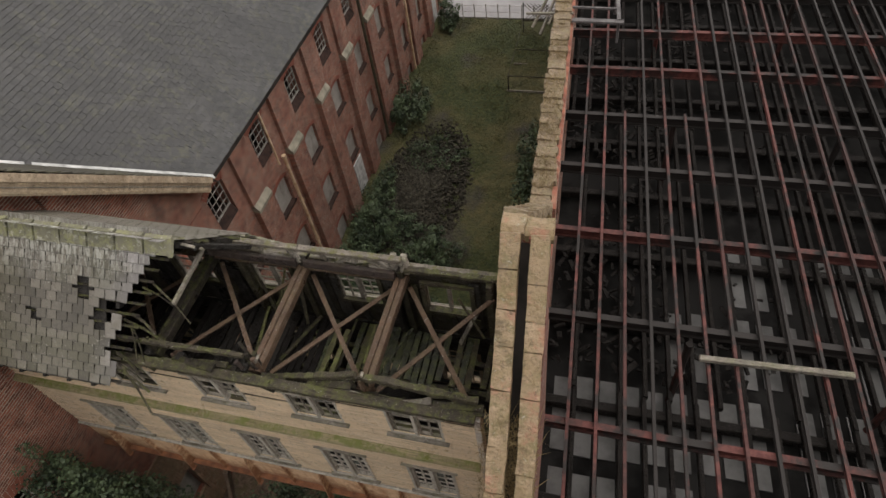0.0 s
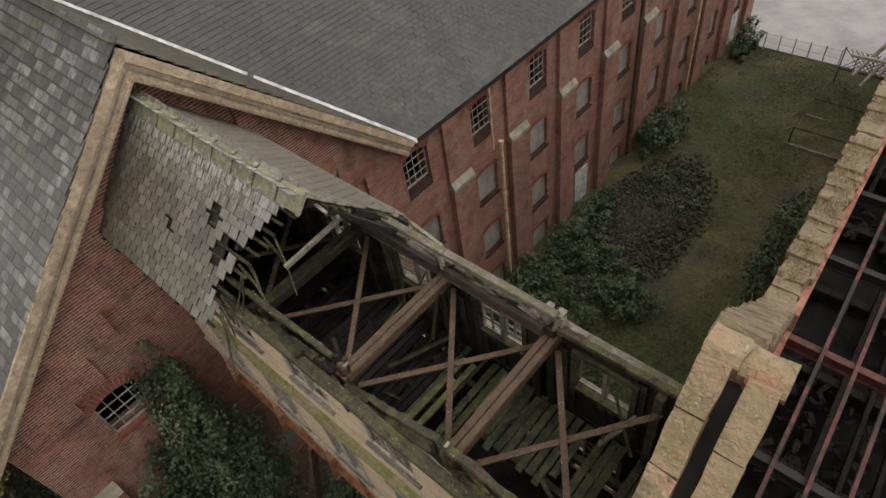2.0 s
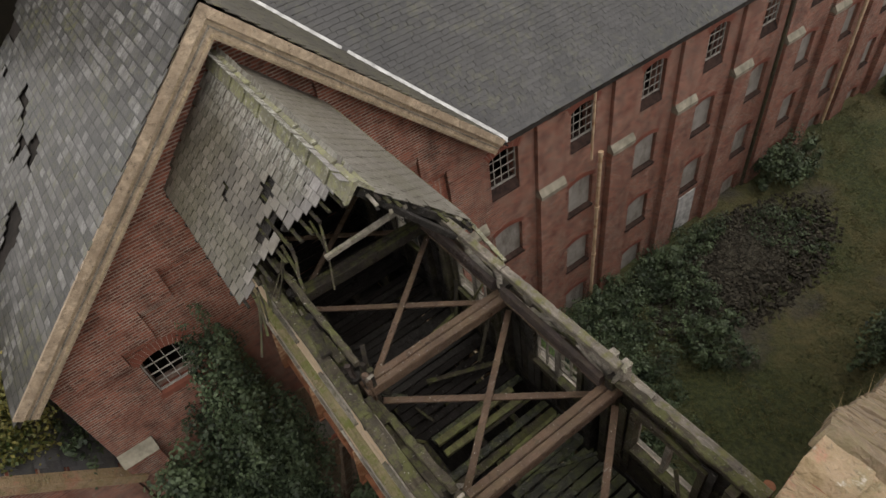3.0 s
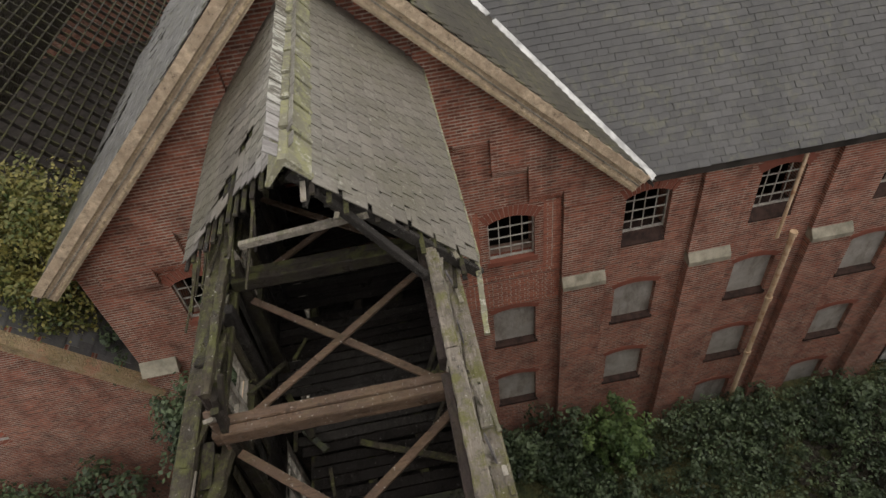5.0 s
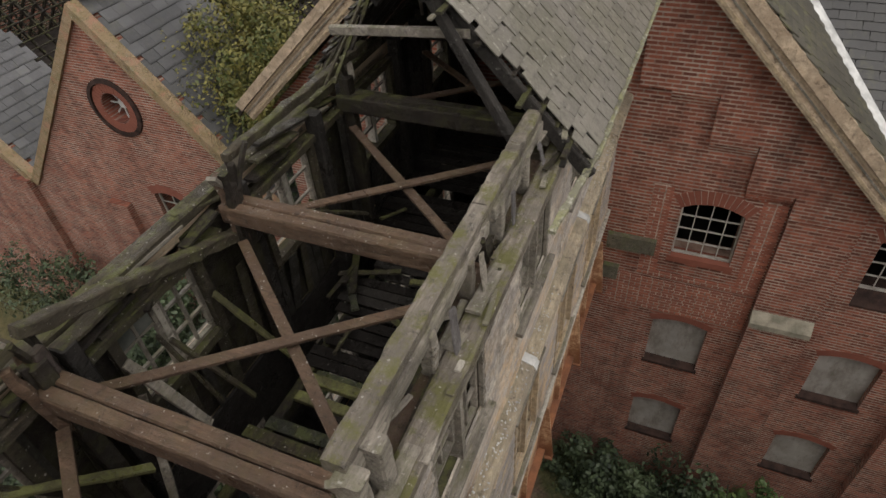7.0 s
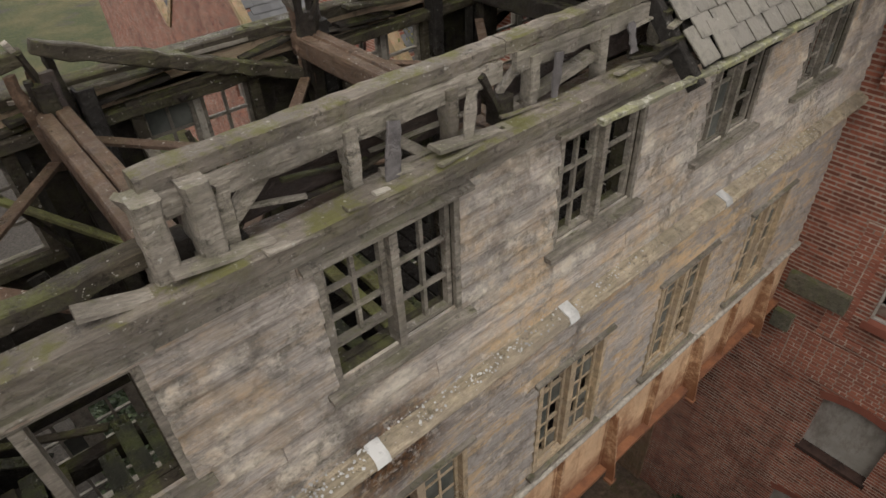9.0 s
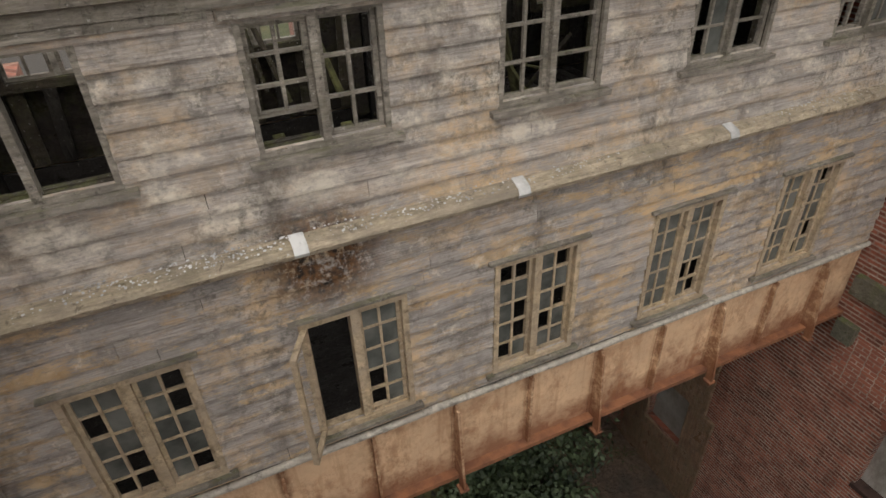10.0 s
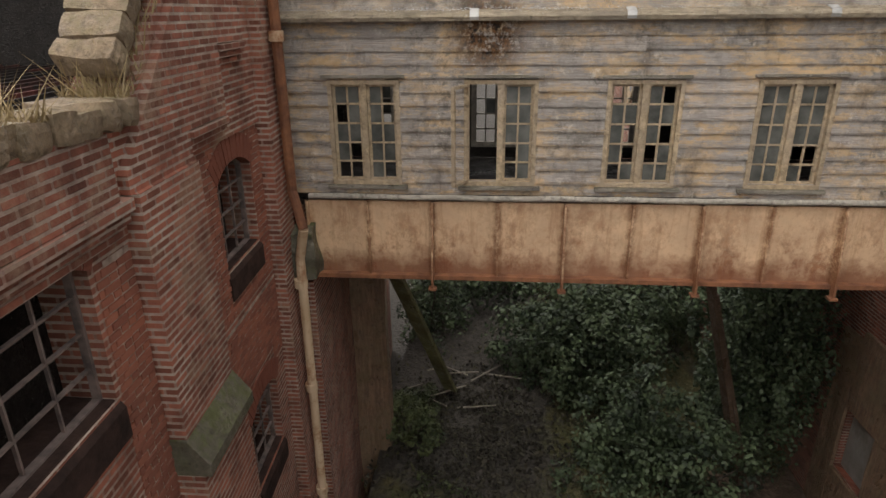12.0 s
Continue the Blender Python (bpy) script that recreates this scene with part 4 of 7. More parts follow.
def joined_slates(name, parent, m, width, length, w, expo, keep, material, seed=1, t=0.013):
    """A whole slope of slates in one mesh, each its own island."""
    rnd = random.Random(seed)
    verts, faces = [], []
    rows, cols = int(length / expo) + 1, int(width / w) + 2
    for r in range(rows):
        for c in range(cols):
            u, v = c * w - (w / 2 if r % 2 else 0), r * expo
            if u < -0.01 or u > width - 0.2 * w or v > length - 0.02 or not keep(u, v):
                continue
            g = rnd.uniform(0.001, 0.005)
            du, dv, lift = rnd.uniform(-0.005, 0.005), rnd.uniform(-0.007, 0.007), rnd.uniform(0, 0.004)
            a, b, c0, d = u + du + g / 2, min(u + du + w - g / 2, width), v + dv, v + dv + expo * 1.6
            k = len(verts)
            for z0 in (0.012 + lift, 0.012 + lift + t):
                for p, q, e in ((a, c0, t * 1.3), (b, c0, t * 1.3), (b, d, -0.008), (a, d, -0.008)):
                    verts.append(m @ Vector((p, q, z0 + e)))
            faces += [(k, k + 3, k + 2, k + 1), (k + 4, k + 5, k + 6, k + 7), (k, k + 1, k + 5, k + 4), (k + 1, k + 2, k + 6, k + 5), (k + 3, k, k + 4, k + 7)]
    me = bpy.data.meshes.new(name)
    me.from_pydata(verts, [], faces)
    one = [0.5, 0.5] * 4 + [0, 0, 1, 0, 1, 1, 0, 1] + [0.5, 0.5] * 12
    me.uv_layers.new(name="slate").data.foreach_set("uv", one * (len(faces) // 5))
    me.materials.append(material)
    ob = new(name, me)
    ob.parent = parent
    if parent.data is None:
        ob.matrix_parent_inverse = Matrix.Translation(-Vector(parent.location))
    return tagged(ob, kind="stuff")


def build_mill_roof(mill):
    # long slope, cut back along the valley with the cross gable
    run = 7.5
    up = Vector((-1, 0, ROOF_PITCH)).normalized()
    slope_len = run * math.sqrt(1 + ROOF_PITCH ** 2)

    def gable_z(y):
        return APEX_Z + 0.2 - 1.004 * abs(y - APEX_Y)

    def on_main(u, v):
        x, y, z = 0.35 + v * up.x, u - 0.4 + 0.32, EAVE + 0.1 + v * up.z
        return y > 3.6 or (z > gable_z(y) - 0.05)
    m = slope_frame((0.35, -0.4, EAVE + 0.1), (0, 1, 0), up)
    bm = bmesh.new()
    top = (0.35 - run, EAVE + 0.1 + run * ROOF_PITCH)
    prism(bm, [(0.33, EAVE + 0.07), (top[0], top[1] - 0.03), (top[0], top[1] - 0.2), (0.33, EAVE - 0.05)], 1, 3.7, MILL_Y1 + 0.2)
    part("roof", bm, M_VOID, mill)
    joined_slates("slate_covering", mill, m, MILL_Y1 + 0.2 - 3.6 + 4.0, slope_len, 0.19, 0.125, on_main, M_SLATE, 5, 0.006)
    # far slope
    bm = bmesh.new()
    prism(bm, [(top[0], top[1]), (top[0] - run, EAVE), (top[0] - run, EAVE - 0.2), (top[0], top[1] - 0.2)], 1, MILL_Y0, MILL_Y1 + 0.2)
    part("roof_back", bm, M_SLATE, mill)
    # cross gable: two slopes running west from the bargeboards
    for s, tip in ((1, 3.75), (-1, -6.15)):
        length = math.hypot(tip - APEX_Y, APEX_Z + 0.2 - 8.5)
        upv = Vector((0, APEX_Y - tip, APEX_Z + 0.2 - 8.5))
        bm = bmesh.new()
        a, b = (APEX_Y, APEX_Z + 0.16), (tip, 8.46)
        prism(bm, [a, b, (b[0], b[1] - 0.06), (a[0], a[1] - 0.06)], 0, -8.0, 0.44)
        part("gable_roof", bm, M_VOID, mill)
        if s > 0:
            fr = slope_frame((0.47, tip, 8.5), (-1, 0, 0), upv)

            def keep(u, v, fr=fr):
                p = fr @ Vector((u, v, 0))
                return p.z > EAVE + (0.35 - p.x) * ROOF_PITCH - 0.15
        else:
            fr = slope_frame((-8.0, tip, 8.5), (1, 0, 0), upv)

            def keep(u, v):
                n = noise.noise((u * 0.9, v * 0.9, 4.0))
                return not (u < 5.5 and n > 0.18 and v < 4)
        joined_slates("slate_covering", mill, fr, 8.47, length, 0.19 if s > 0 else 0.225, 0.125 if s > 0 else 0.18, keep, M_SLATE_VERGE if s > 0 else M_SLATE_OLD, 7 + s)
    # lead flashing up the verge valley, parted at a lap
    a = Vector((0.42, 3.75, EAVE + 0.12))
    b = Vector((-4.6, -1.0, APEX_Z + 0.2))
    for lo, hi in ((0.0, 0.435), (0.45, 1.0)):
        bm = bmesh.new()
        bar(bm, a.lerp(b, lo), a.lerp(b, hi), 0.2, 0.03, up=(0.3, 0.5, 1), jitter=0.004, cuts=5)
        part("flashing", bm, M_LEAD, mill, "white lead valley flashing")


MILL = build_mill()
build_mill_roof(MILL)

# ---- the timber footbridge ----
BX0, BX1, NY, SY = 0.02, 8.2, 0.0, -2.12
MID_Y = (NY + SY) / 2
WIN_X = (1.38, 2.86, 4.37, 5.86, 7.33)
WIN_W = 0.78
ROOF_SLOPE = 1.06
RIDGE_Z = 12.43


def build_bridge():
    br = thing("footbridge", (4.05, MID_Y, 6.6), "derelict weatherboarded timber footbridge on rusty girders, roof half fallen", "footbridge")
    for side, y, s in (("n", NY, 1), ("s", SY, -1)):
        # iron plate girder: web, flanges and ribs
        bm = bmesh.new()
        box(bm, (BX0, y - 0.03 * s, 6.62), (BX1 - 0.15, y - 0.02 * s + 0.03 * s, 7.5))
        part("girder_web", bm, M_GIRDER, br, "ochre paint flaking off rusty iron plate")
        bm = bmesh.new()
        box(bm, (BX0, y - 0.12 * s, 6.57), (BX1 - 0.15, y + 0.1 * s, 6.62))
        part("girder_flange", bm, M_RUST, br)
        for i in range(11):
            x = 8.05 if i == 10 else 7.35 - 0.745 * i
            bm = bmesh.new()
            box(bm, (x - 0.012, y + 0.012 * s, 6.62), (x + 0.012, y + 0.075 * s, 7.5))
            box(bm, (x - 0.035, y + 0.008 * s, 6.62), (x + 0.035, y + 0.02 * s, 7.5))
            part("girder_rib", bm, M_GIRDER, br)
        for x in (0.645, 2.135, 3.625, 5.115, 6.605):
            bm = bmesh.new()
            prism(bm, [(y + 0.076 * s, 7.46), (y + 0.1 * s, 7.46), (y + 0.19 * s, 6.6), (y + 0.19 * s, 6.5), (y + 0.101 * s, 6.44), (y + 0.101 * s, 6.62), (y + 0.076 * s, 6.62)], 0, x - 0.012, x + 0.012)
            part("gusset", bm, M_GIRDER, br, "tapered rusty gusset plate")
            bm = bmesh.new()
            box(bm, (x - 0.045, y + 0.102 * s, 6.47), (x + 0.045, y + 0.2 * s, 6.495))
            part("bracket", bm, M_RUST, br)
        # lead sill roll over the girder, and the roll between the storeys
        bm = bmesh.new()
        tube(bm, [(x, y + 0.05 * s, 7.56 + random.uniform(-0.006, 0.006)) for x in [BX0 + 0.4 * i for i in range(21)]], 0.032)
        part("sill_roll", bm, M_BARS, br, "white lead-covered sill roll")
    return br


def window_leaf(parent, x0, x1, y, s, z0, z1, nx, nz, glass, missing, rnd, swing=0.0, paint=None):
    """One sash: its frame, glazing bars and panes."""
    paint = paint or M_PAINT
    st = 0.028
    m = Matrix.Translation((x0, y, 0)) @ Matrix.Rotation(swing, 4, "Z") @ Matrix.Translation((-x0, -y, 0))
    bm = bmesh.new()
    ring(bm, 1, y - 0.02, y + 0.02, x0, x1, z0, z1, st)
    bmesh.ops.transform(bm, matrix=m, verts=bm.verts)
    part("sash", bm, paint, parent)
    for i in range(1, nx):
        x = x0 + (x1 - x0) * i / nx
        bm = bmesh.new()
        box(bm, (x - 0.01, y - 0.014, z0 + st), (x + 0.01, y + 0.014, z1 - st), m)
        part("glazing_bar", bm, paint, parent)
    for j in range(1, nz):
        z = z0 + (z1 - z0) * j / nz
        bm = bmesh.new()
        box(bm, (x0 + st, y - 0.012, z - 0.01), (x1 - st, y + 0.012, z + 0.01), m)
        part("glazing_bar", bm, paint, parent)
    if glass:
        pw, ph = (x1 - x0) / nx, (z1 - z0) / nz
        for i in range(nx):
            for j in range(nz):
                if rnd.random() < missing + (0.25 if j < 2 else 0):
                    continue
                bm = bmesh.new()
                box(bm, (x0 + pw * i + 0.01, y - 0.003, z0 + ph * j + 0.01), (x0 + pw * (i + 1) - 0.01, y + 0.003, z0 + ph * (j + 1) - 0.01), m)
                part("pane", bm, M_GLASS, parent)


def bridge_window(br, xc, y, s, z0, z1, upper, rnd, open_leaf=False):
    x0, x1 = xc - WIN_W / 2, xc + WIN_W / 2
    f = 0.035 if upper else 0.045
    half = 0.022 if upper else 0.032
    paint = M_GREYWOOD if upper and s > 0 else M_PAINT if s > 0 else M_BARS
    bm = bmesh.new()
    ring(bm, 1, y - (0.0 if upper else 0.07) * s, y + (0.028 if upper else 0.042) * s, x0, x1, z0, z1, f)
    win = part("window", bm, paint, br)
    if upper:
        bm = bmesh.new()
        ring(bm, 1, y - 0.07 * s, y - 0.001 * s, x0, x1, z0, z1, f)
        part("frame_lining", bm, M_MOSSWOOD, win, "dark mossy frame lining")
        bm = bmesh.new()
        ring(bm, 1, y - 0.115 * s, y - 0.071 * s, x0 - 0.03, x1 + 0.03, z0 - 0.03, z1 + 0.03, 0.07)
        part("architrave", bm, M_MOSSWOOD, win, "dark mossy inner architrave")
    bm = bmesh.new()
    box(bm, (xc - half, y - 0.06 * s, z0 + f), (xc + half, y + 0.035 * s, z1 - f))
    part("mullion", bm, paint, win)
    bm = bmesh.new()
    box(bm, (x0 - 0.06, y - 0.02 * s, z0 - 0.04), (x1 + 0.06, y + 0.08 * s, z0 - 0.003))
    part("sill", bm, M_GREYWOOD, win)
    bm = bmesh.new()
    k = rnd.uniform(-0.012, 0.012)
    prism(bm, [(y, z1 + 0.055), (y + 0.07 * s, z1 + 0.038 + k), (y + 0.07 * s, z1 + 0.018 + k), (y, z1 + 0.012)], 0, x0 - 0.06, x1 + 0.06)
    part("hood_board", bm, M_GREYWOOD, win)
    yy = y - 0.03 * s
    for k, (a, b) in enumerate(((x0 + f, xc - half), (xc + half, x1 - f))):
        if upper:
            if rnd.random() < 0.15 or (s > 0 and xc > 7):
                continue
            window_leaf(win, a, b, yy, s, z0 + f + (0.18 if rnd.random() < 0.3 else 0), z1 - f, 2 if rnd.random() < 0.7 else 1, 3, rnd.random() < 0.2, 0.6, rnd, 0, M_GREYWOOD)
        else:
            if open_leaf and k == 1:
                window_leaf(win, b, b + (b - a), yy + 0.05 * s, s, z0 + f, z1 - f, 1, 1, False, 1, rnd, radians(62) * s)
            else:
                window_leaf(win, a, b, yy, s, z0 + f, z1 - f, 2, 5, True, 0.12 if s > 0 else 0.85, rnd, 0, paint)
    return win


def build_boards(br):
    """Feather-edged boards, nailed lengths between the openings; each is a plank of its own."""
    rnd = random.Random(4)
    for y, s in ((NY, 1), (SY, -1)):
        for z_lo, z_hi, wz0, wz1 in ((7.6, 9.42, 7.7, 8.84), (9.52, 10.93, 10.05, 10.8)):
            n = round((z_hi - z_lo) / 0.14)
            h = (z_hi - z_lo) / n
            for i in range(n):
                za, zb = z_lo + h * i, z_lo + h * (i + 1)
                cuts = [BX0]
                if zb > wz0 + 0.05 and za < wz1 - 0.02:
                    for xc in WIN_X:
                        cuts += [xc - WIN_W / 2 + 0.005, xc + WIN_W / 2 - 0.005]
                cuts.append(BX1)
                for a, b in zip(cuts[::2], cuts[1::2]):
                    joints = [a]
                    while b - joints[-1] > 2.6:
                        joints.append(joints[-1] + rnd.uniform(1.4, 2.4))
                    joints.append(b)
                    for p, q in zip(joints, joints[1:]):
                        if q - p < 0.03 or (s < 0 and z_lo > 9 and za > 10.3 and p > 3.2 and rnd.random() < 0.35):
                            continue
                        bm = bmesh.new()
                        sag = rnd.uniform(-0.008, 0.008)
                        prism(bm, [(y, za), (y + 0.034 * s, za - 0.012 + sag), (y + 0.036 * s, za + 0.012 + sag), (y + 0.012 * s, zb + 0.01), (y, zb + 0.01)], 0, p + 0.002, q - 0.002)
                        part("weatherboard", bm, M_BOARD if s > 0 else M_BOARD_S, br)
        # corner boards and the boarded roll at the upper floor
        bm = bmesh.new()
        prism(bm, [(y, 9.54), (y + 0.13 * s, 9.5), (y + 0.15 * s, 9.46), (y + 0.13 * s, 9.42), (y, 9.42)], 0, BX0, BX1 - 0.02)
        part("storey_ledge", bm, M_LEDGE if s > 0 else M_MOSSLEDGE, br)
        for x in ((6.14, 4.6, 2.7) if s > 0 else ()):
            bm = bmesh.new()
            prism(bm, [(y, 9.55), (y + 0.135 * s, 9.507), (y + 0.156 * s, 9.46), (y + 0.14 * s, 9.43), (y, 9.43)], 0, x - 0.04, x + 0.05)
            part("lead_patch", bm, M_LEAD, br)
        bm = bmesh.new()
        box(bm, (BX1 - 0.02, y - 0.1 * s, 7.58), (BX1 + 0.06, y + 0.05 * s, 10.95))
        part("corner_board", bm, M_BOARD, br)
        if s > 0:
            for lo, hi, out in ((10.865, 10.95, 0.058), (10.815, 10.862, 0.046)):
                bm = bmesh.new()
                bar(bm, (0.4 if lo > 10.85 else 6.35, y + out - 0.01, (lo + hi) / 2), (BX1 - 0.02, y + out - 0.01, (lo + hi) / 2), 0.022, hi - lo, jitter=0.03, cuts=24)
                part("fascia", bm, M_GREYWOOD, br)
        # eaves rail
        bm = bmesh.new()
        bar(bm, (BX0, y + 0.03 * s, 10.98), (BX1, y + 0.03 * s, 10.98), 0.14, 0.08, jitter=0.04, cuts=20)
        part("eaves_rail", bm, M_MOSSTOP if s > 0 else M_MOSSWOOD, br)


def build_bridge_frame(br):
    rnd = random.Random(9)
    # inside linings, posts and floors
    for y, s in ((NY - 0.04, 1), (SY + 0.04, -1)):
        bm = bmesh.new()
        holes = [(xc - WIN_W / 2, xc + WIN_W / 2, z0, z1) for xc in WIN_X for z0, z1 in ((7.7, 8.84), (10.05, 10.8))]
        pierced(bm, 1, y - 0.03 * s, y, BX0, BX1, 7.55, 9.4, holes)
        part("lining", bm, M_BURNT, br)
        # Dark sheet added behind the lining boards to cover the pale board backs.
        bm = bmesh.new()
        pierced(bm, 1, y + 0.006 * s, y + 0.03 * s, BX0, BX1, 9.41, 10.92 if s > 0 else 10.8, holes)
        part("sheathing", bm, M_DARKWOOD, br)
        x = BX0 + 0.02
        while x < BX1 - 0.05:
            w = rnd.uniform(0.085, 0.125)
            gone = rnd.random() < (0.1 if x < 3 else 0.4)
            top = (10.9 if s > 0 else 10.8) - (0 if x < 3 else rnd.choice((0, 0, 0.05, 0.2, 0.4)))
            spans = [(9.42, top)]
            if any(abs(x + w / 2 - xc) < WIN_W / 2 + 0.03 for xc in WIN_X):
                spans = [(9.42, 10.02), (10.82, top)]
            for lo, hi in spans:
                if gone or hi - lo < 0.08:
                    continue
                bm = bmesh.new()
                lean = rnd.gauss(0, 0.012 if x < 3 else 0.035)
                bar(bm, (x + w / 2, y - 0.025 * s, lo), (x + w / 2 + lean, y - (0.025 + abs(lean)) * s, hi), 0.018, w - 0.012, up=(1, 0, 0), jitter=0.04, cuts=3)
                part("lining_board", bm, rnd.choice((M_BURNT, M_BURNT, M_CHAR, M_DARKWOOD, M_CHAR) if x < 3.6 else (M_CHAR, M_CHAR, M_MOSSWOOD, M_DARKWOOD, M_MOSSWOOD)), br)
            x += w
        for k in range(9 if s < 0 else 6):
            x = rnd.uniform(3.3, 7.9)
            a = Vector((x, y - 0.12 * s, rnd.uniform(10.3, 10.85)))
            b = a + Vector((rnd.uniform(-0.7, 0.7), -rnd.uniform(0.05, 0.35) * s, -rnd.uniform(0.5, 0.95)))
            b.z = max(b.z, 9.46)
            bm = bmesh.new()
            bar(bm, a, b, rnd.uniform(0.03, 0.075), 0.025, jitter=0.12, cuts=6)
            part("hanging_lath", bm, (M_MOSSWOOD, M_PROP, M_GREYWOOD, M_DARKWOOD)[k % 4], br)
        for i in range(16):
            x = 0.35 + i * 0.51
            if any(abs(x - xc) < 0.42 for xc in WIN_X):
                continue
            bm = bmesh.new()
            bar(bm, (x, y - 0.09 * s, 7.6), (x, y - 0.09 * s, 11.0), 0.1, 0.12, jitter=0.05, cuts=4)
            part("stud", bm, M_MOSSWOOD if i % 2 and s > 0 else M_BURNT, br)
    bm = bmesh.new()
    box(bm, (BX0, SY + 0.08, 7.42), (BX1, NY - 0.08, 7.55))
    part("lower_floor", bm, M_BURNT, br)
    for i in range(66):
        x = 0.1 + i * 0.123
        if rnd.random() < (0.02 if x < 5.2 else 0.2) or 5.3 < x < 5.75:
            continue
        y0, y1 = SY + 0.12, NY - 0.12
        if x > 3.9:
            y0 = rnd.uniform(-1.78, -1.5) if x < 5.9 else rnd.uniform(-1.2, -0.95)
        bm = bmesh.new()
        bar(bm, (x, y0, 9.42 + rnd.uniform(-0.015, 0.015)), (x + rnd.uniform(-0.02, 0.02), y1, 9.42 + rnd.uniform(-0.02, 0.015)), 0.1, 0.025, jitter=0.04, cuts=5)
        # Near-black tones west of 5.2, greener wet ones beyond.
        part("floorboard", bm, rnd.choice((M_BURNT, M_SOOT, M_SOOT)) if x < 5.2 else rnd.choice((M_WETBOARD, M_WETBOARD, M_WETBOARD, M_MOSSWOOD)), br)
    for x in (5.35, 5.52):
        bm = bmesh.new()
        bar(bm, (x, -1.5, 9.5), (x + 0.02, -0.35, 9.5), 0.09, 0.05, jitter=0.06, cuts=6)
        part("loose_board", bm, M_PROP, br, "green slimed board lying over the floor")
    for y in (-0.55, -1.05, -1.6):
        bm = bmesh.new()
        bar(bm, (BX0, y, 9.33), (BX1, y, 9.33), 0.09, 0.14)
        part("floor_joist", bm, M_DARKWOOD, br)
    for i in range(14):
        x, y = rnd.uniform(3.3, 8.0), rnd.uniform(SY + 0.3, NY - 0.3)
        a, l = rnd.choice((0.0, 1.57)) + rnd.gauss(0, 0.35), rnd.uniform(0.2, 0.7)
        z = 9.47 + 0.02 * (i % 6)
        bm = bmesh.new()
        bar(bm, (x - l * math.cos(a) * 0.6, min(max(y - l * math.sin(a), SY + 0.2), NY - 0.2), z), (x + l * math.cos(a) * 0.6, min(max(y + l * math.sin(a), SY + 0.2), NY - 0.2), z + rnd.uniform(0, 0.12)), rnd.uniform(0.03, 0.07), 0.02, jitter=0.14, cuts=5)
        part("fallen_lath", bm, (M_MOSSWOOD, M_DARKWOOD, M_WETBOARD, M_PROP)[i % 4], br)
    for i in range(10):
        x = rnd.uniform(3.6, 6.6)
        bm = bmesh.new()
        z = rnd.uniform(10.98, 11.08)
        bar(bm, (x, rnd.uniform(-0.2, -0.02), z), (x + rnd.uniform(0.25, 0.6), rnd.uniform(-0.18, -0.02), z + rnd.uniform(-0.05, 0.1)), rnd.uniform(0.02, 0.05), 0.015, jitter=0.15, cuts=4)
        part("torn_lath", bm, (M_GREYWOOD, M_MOSSWOOD, M_DARKWOOD)[i % 3], br)
    # trusses: king-post frames at the ties
    for x in (1.85, 3.45, 5.07, 6.66):
        bm = bmesh.new()
        for dx in (-0.047, 0.047):
            bar(bm, (x + dx, SY + 0.12, 10.88), (x + dx, NY - 0.05, 10.88), 0.085, 0.15, jitter=0.025, cuts=8)
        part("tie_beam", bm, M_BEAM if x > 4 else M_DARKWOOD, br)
        for y in (SY + 0.2, NY - 0.12):
            bm = bmesh.new()
            bar(bm, (x, y, 9.4), (x, y, 11.1), 0.1, 0.1, jitter=0.06, cuts=6)
            part("post", bm, M_DARKWOOD, br)
            for q in range(2):
                bm = bmesh.new()
                p = Vector((x + rnd.uniform(-0.06, 0.06), y + rnd.uniform(-0.05, 0.05), 11.05))
                bar(bm, p, p + Vector((rnd.uniform(-0.14, 0.14), rnd.uniform(-0.1, 0.1), rnd.uniform(0.12, 0.32))), rnd.uniform(0.03, 0.07), 0.03, jitter=0.15, cuts=2)
                part("splinter", bm, (M_DARKWOOD, M_GREYWOOD, M_PURPLE)[q % 3], br)
    # flat cross braces between the ties
    for x0, x1 in ((1.85, 3.45), (3.45, 5.07), (5.07, 6.66), (6.66, 8.15)):
        for ya, yb, dz in ((SY + 0.25, NY - 0.15, 0.0), (NY - 0.15, SY + 0.25, 0.05)):
            bm = bmesh.new()
            bar(bm, (x0 + 0.1, ya, 10.68 + dz), (x1 - 0.1, yb, 10.7 + dz), 0.07, 0.025, jitter=0.03, cuts=6)
            part("cross_brace", bm, M_BEAM, br)
    # wall plates: deep and moss-topped on the north, log-like and fallen askew on the south
    for x0, x1 in ((3.9, 5.08), (5.1, 6.72)):
        bm = bmesh.new()
        bar(bm, (x0, -0.12, 11.33), (x1, -0.12, 11.335), 0.1, 0.075, jitter=0.08, cuts=22)
        part("wall_plate", bm, M_MOSSTOP, br, "moss-topped wall plate")
        bm = bmesh.new()
        bar(bm, (x0 + 0.02, -0.07, 11.245), (x1 - 0.05, -0.07, 11.25), 0.03, 0.1, jitter=0.09, cuts=18)
        part("plate_face", bm, M_GREYWOOD, br)
    bm = bmesh.new()
    bar(bm, (2.9, -0.13, 10.93), (6.6, -0.12, 10.93), 0.17, 0.03, jitter=0.1, cuts=24)
    part("eaves_shelf", bm, M_ROT, br, "rotten red-brown eaves board strewn with crumbs")
    for i in range(15):
        x = 2.9 + 0.25 * i + rnd.uniform(-0.08, 0.08)
        l = rnd.uniform(0.15, 0.5)
        bm = bmesh.new()
        y0 = rnd.uniform(0.0, 0.09)
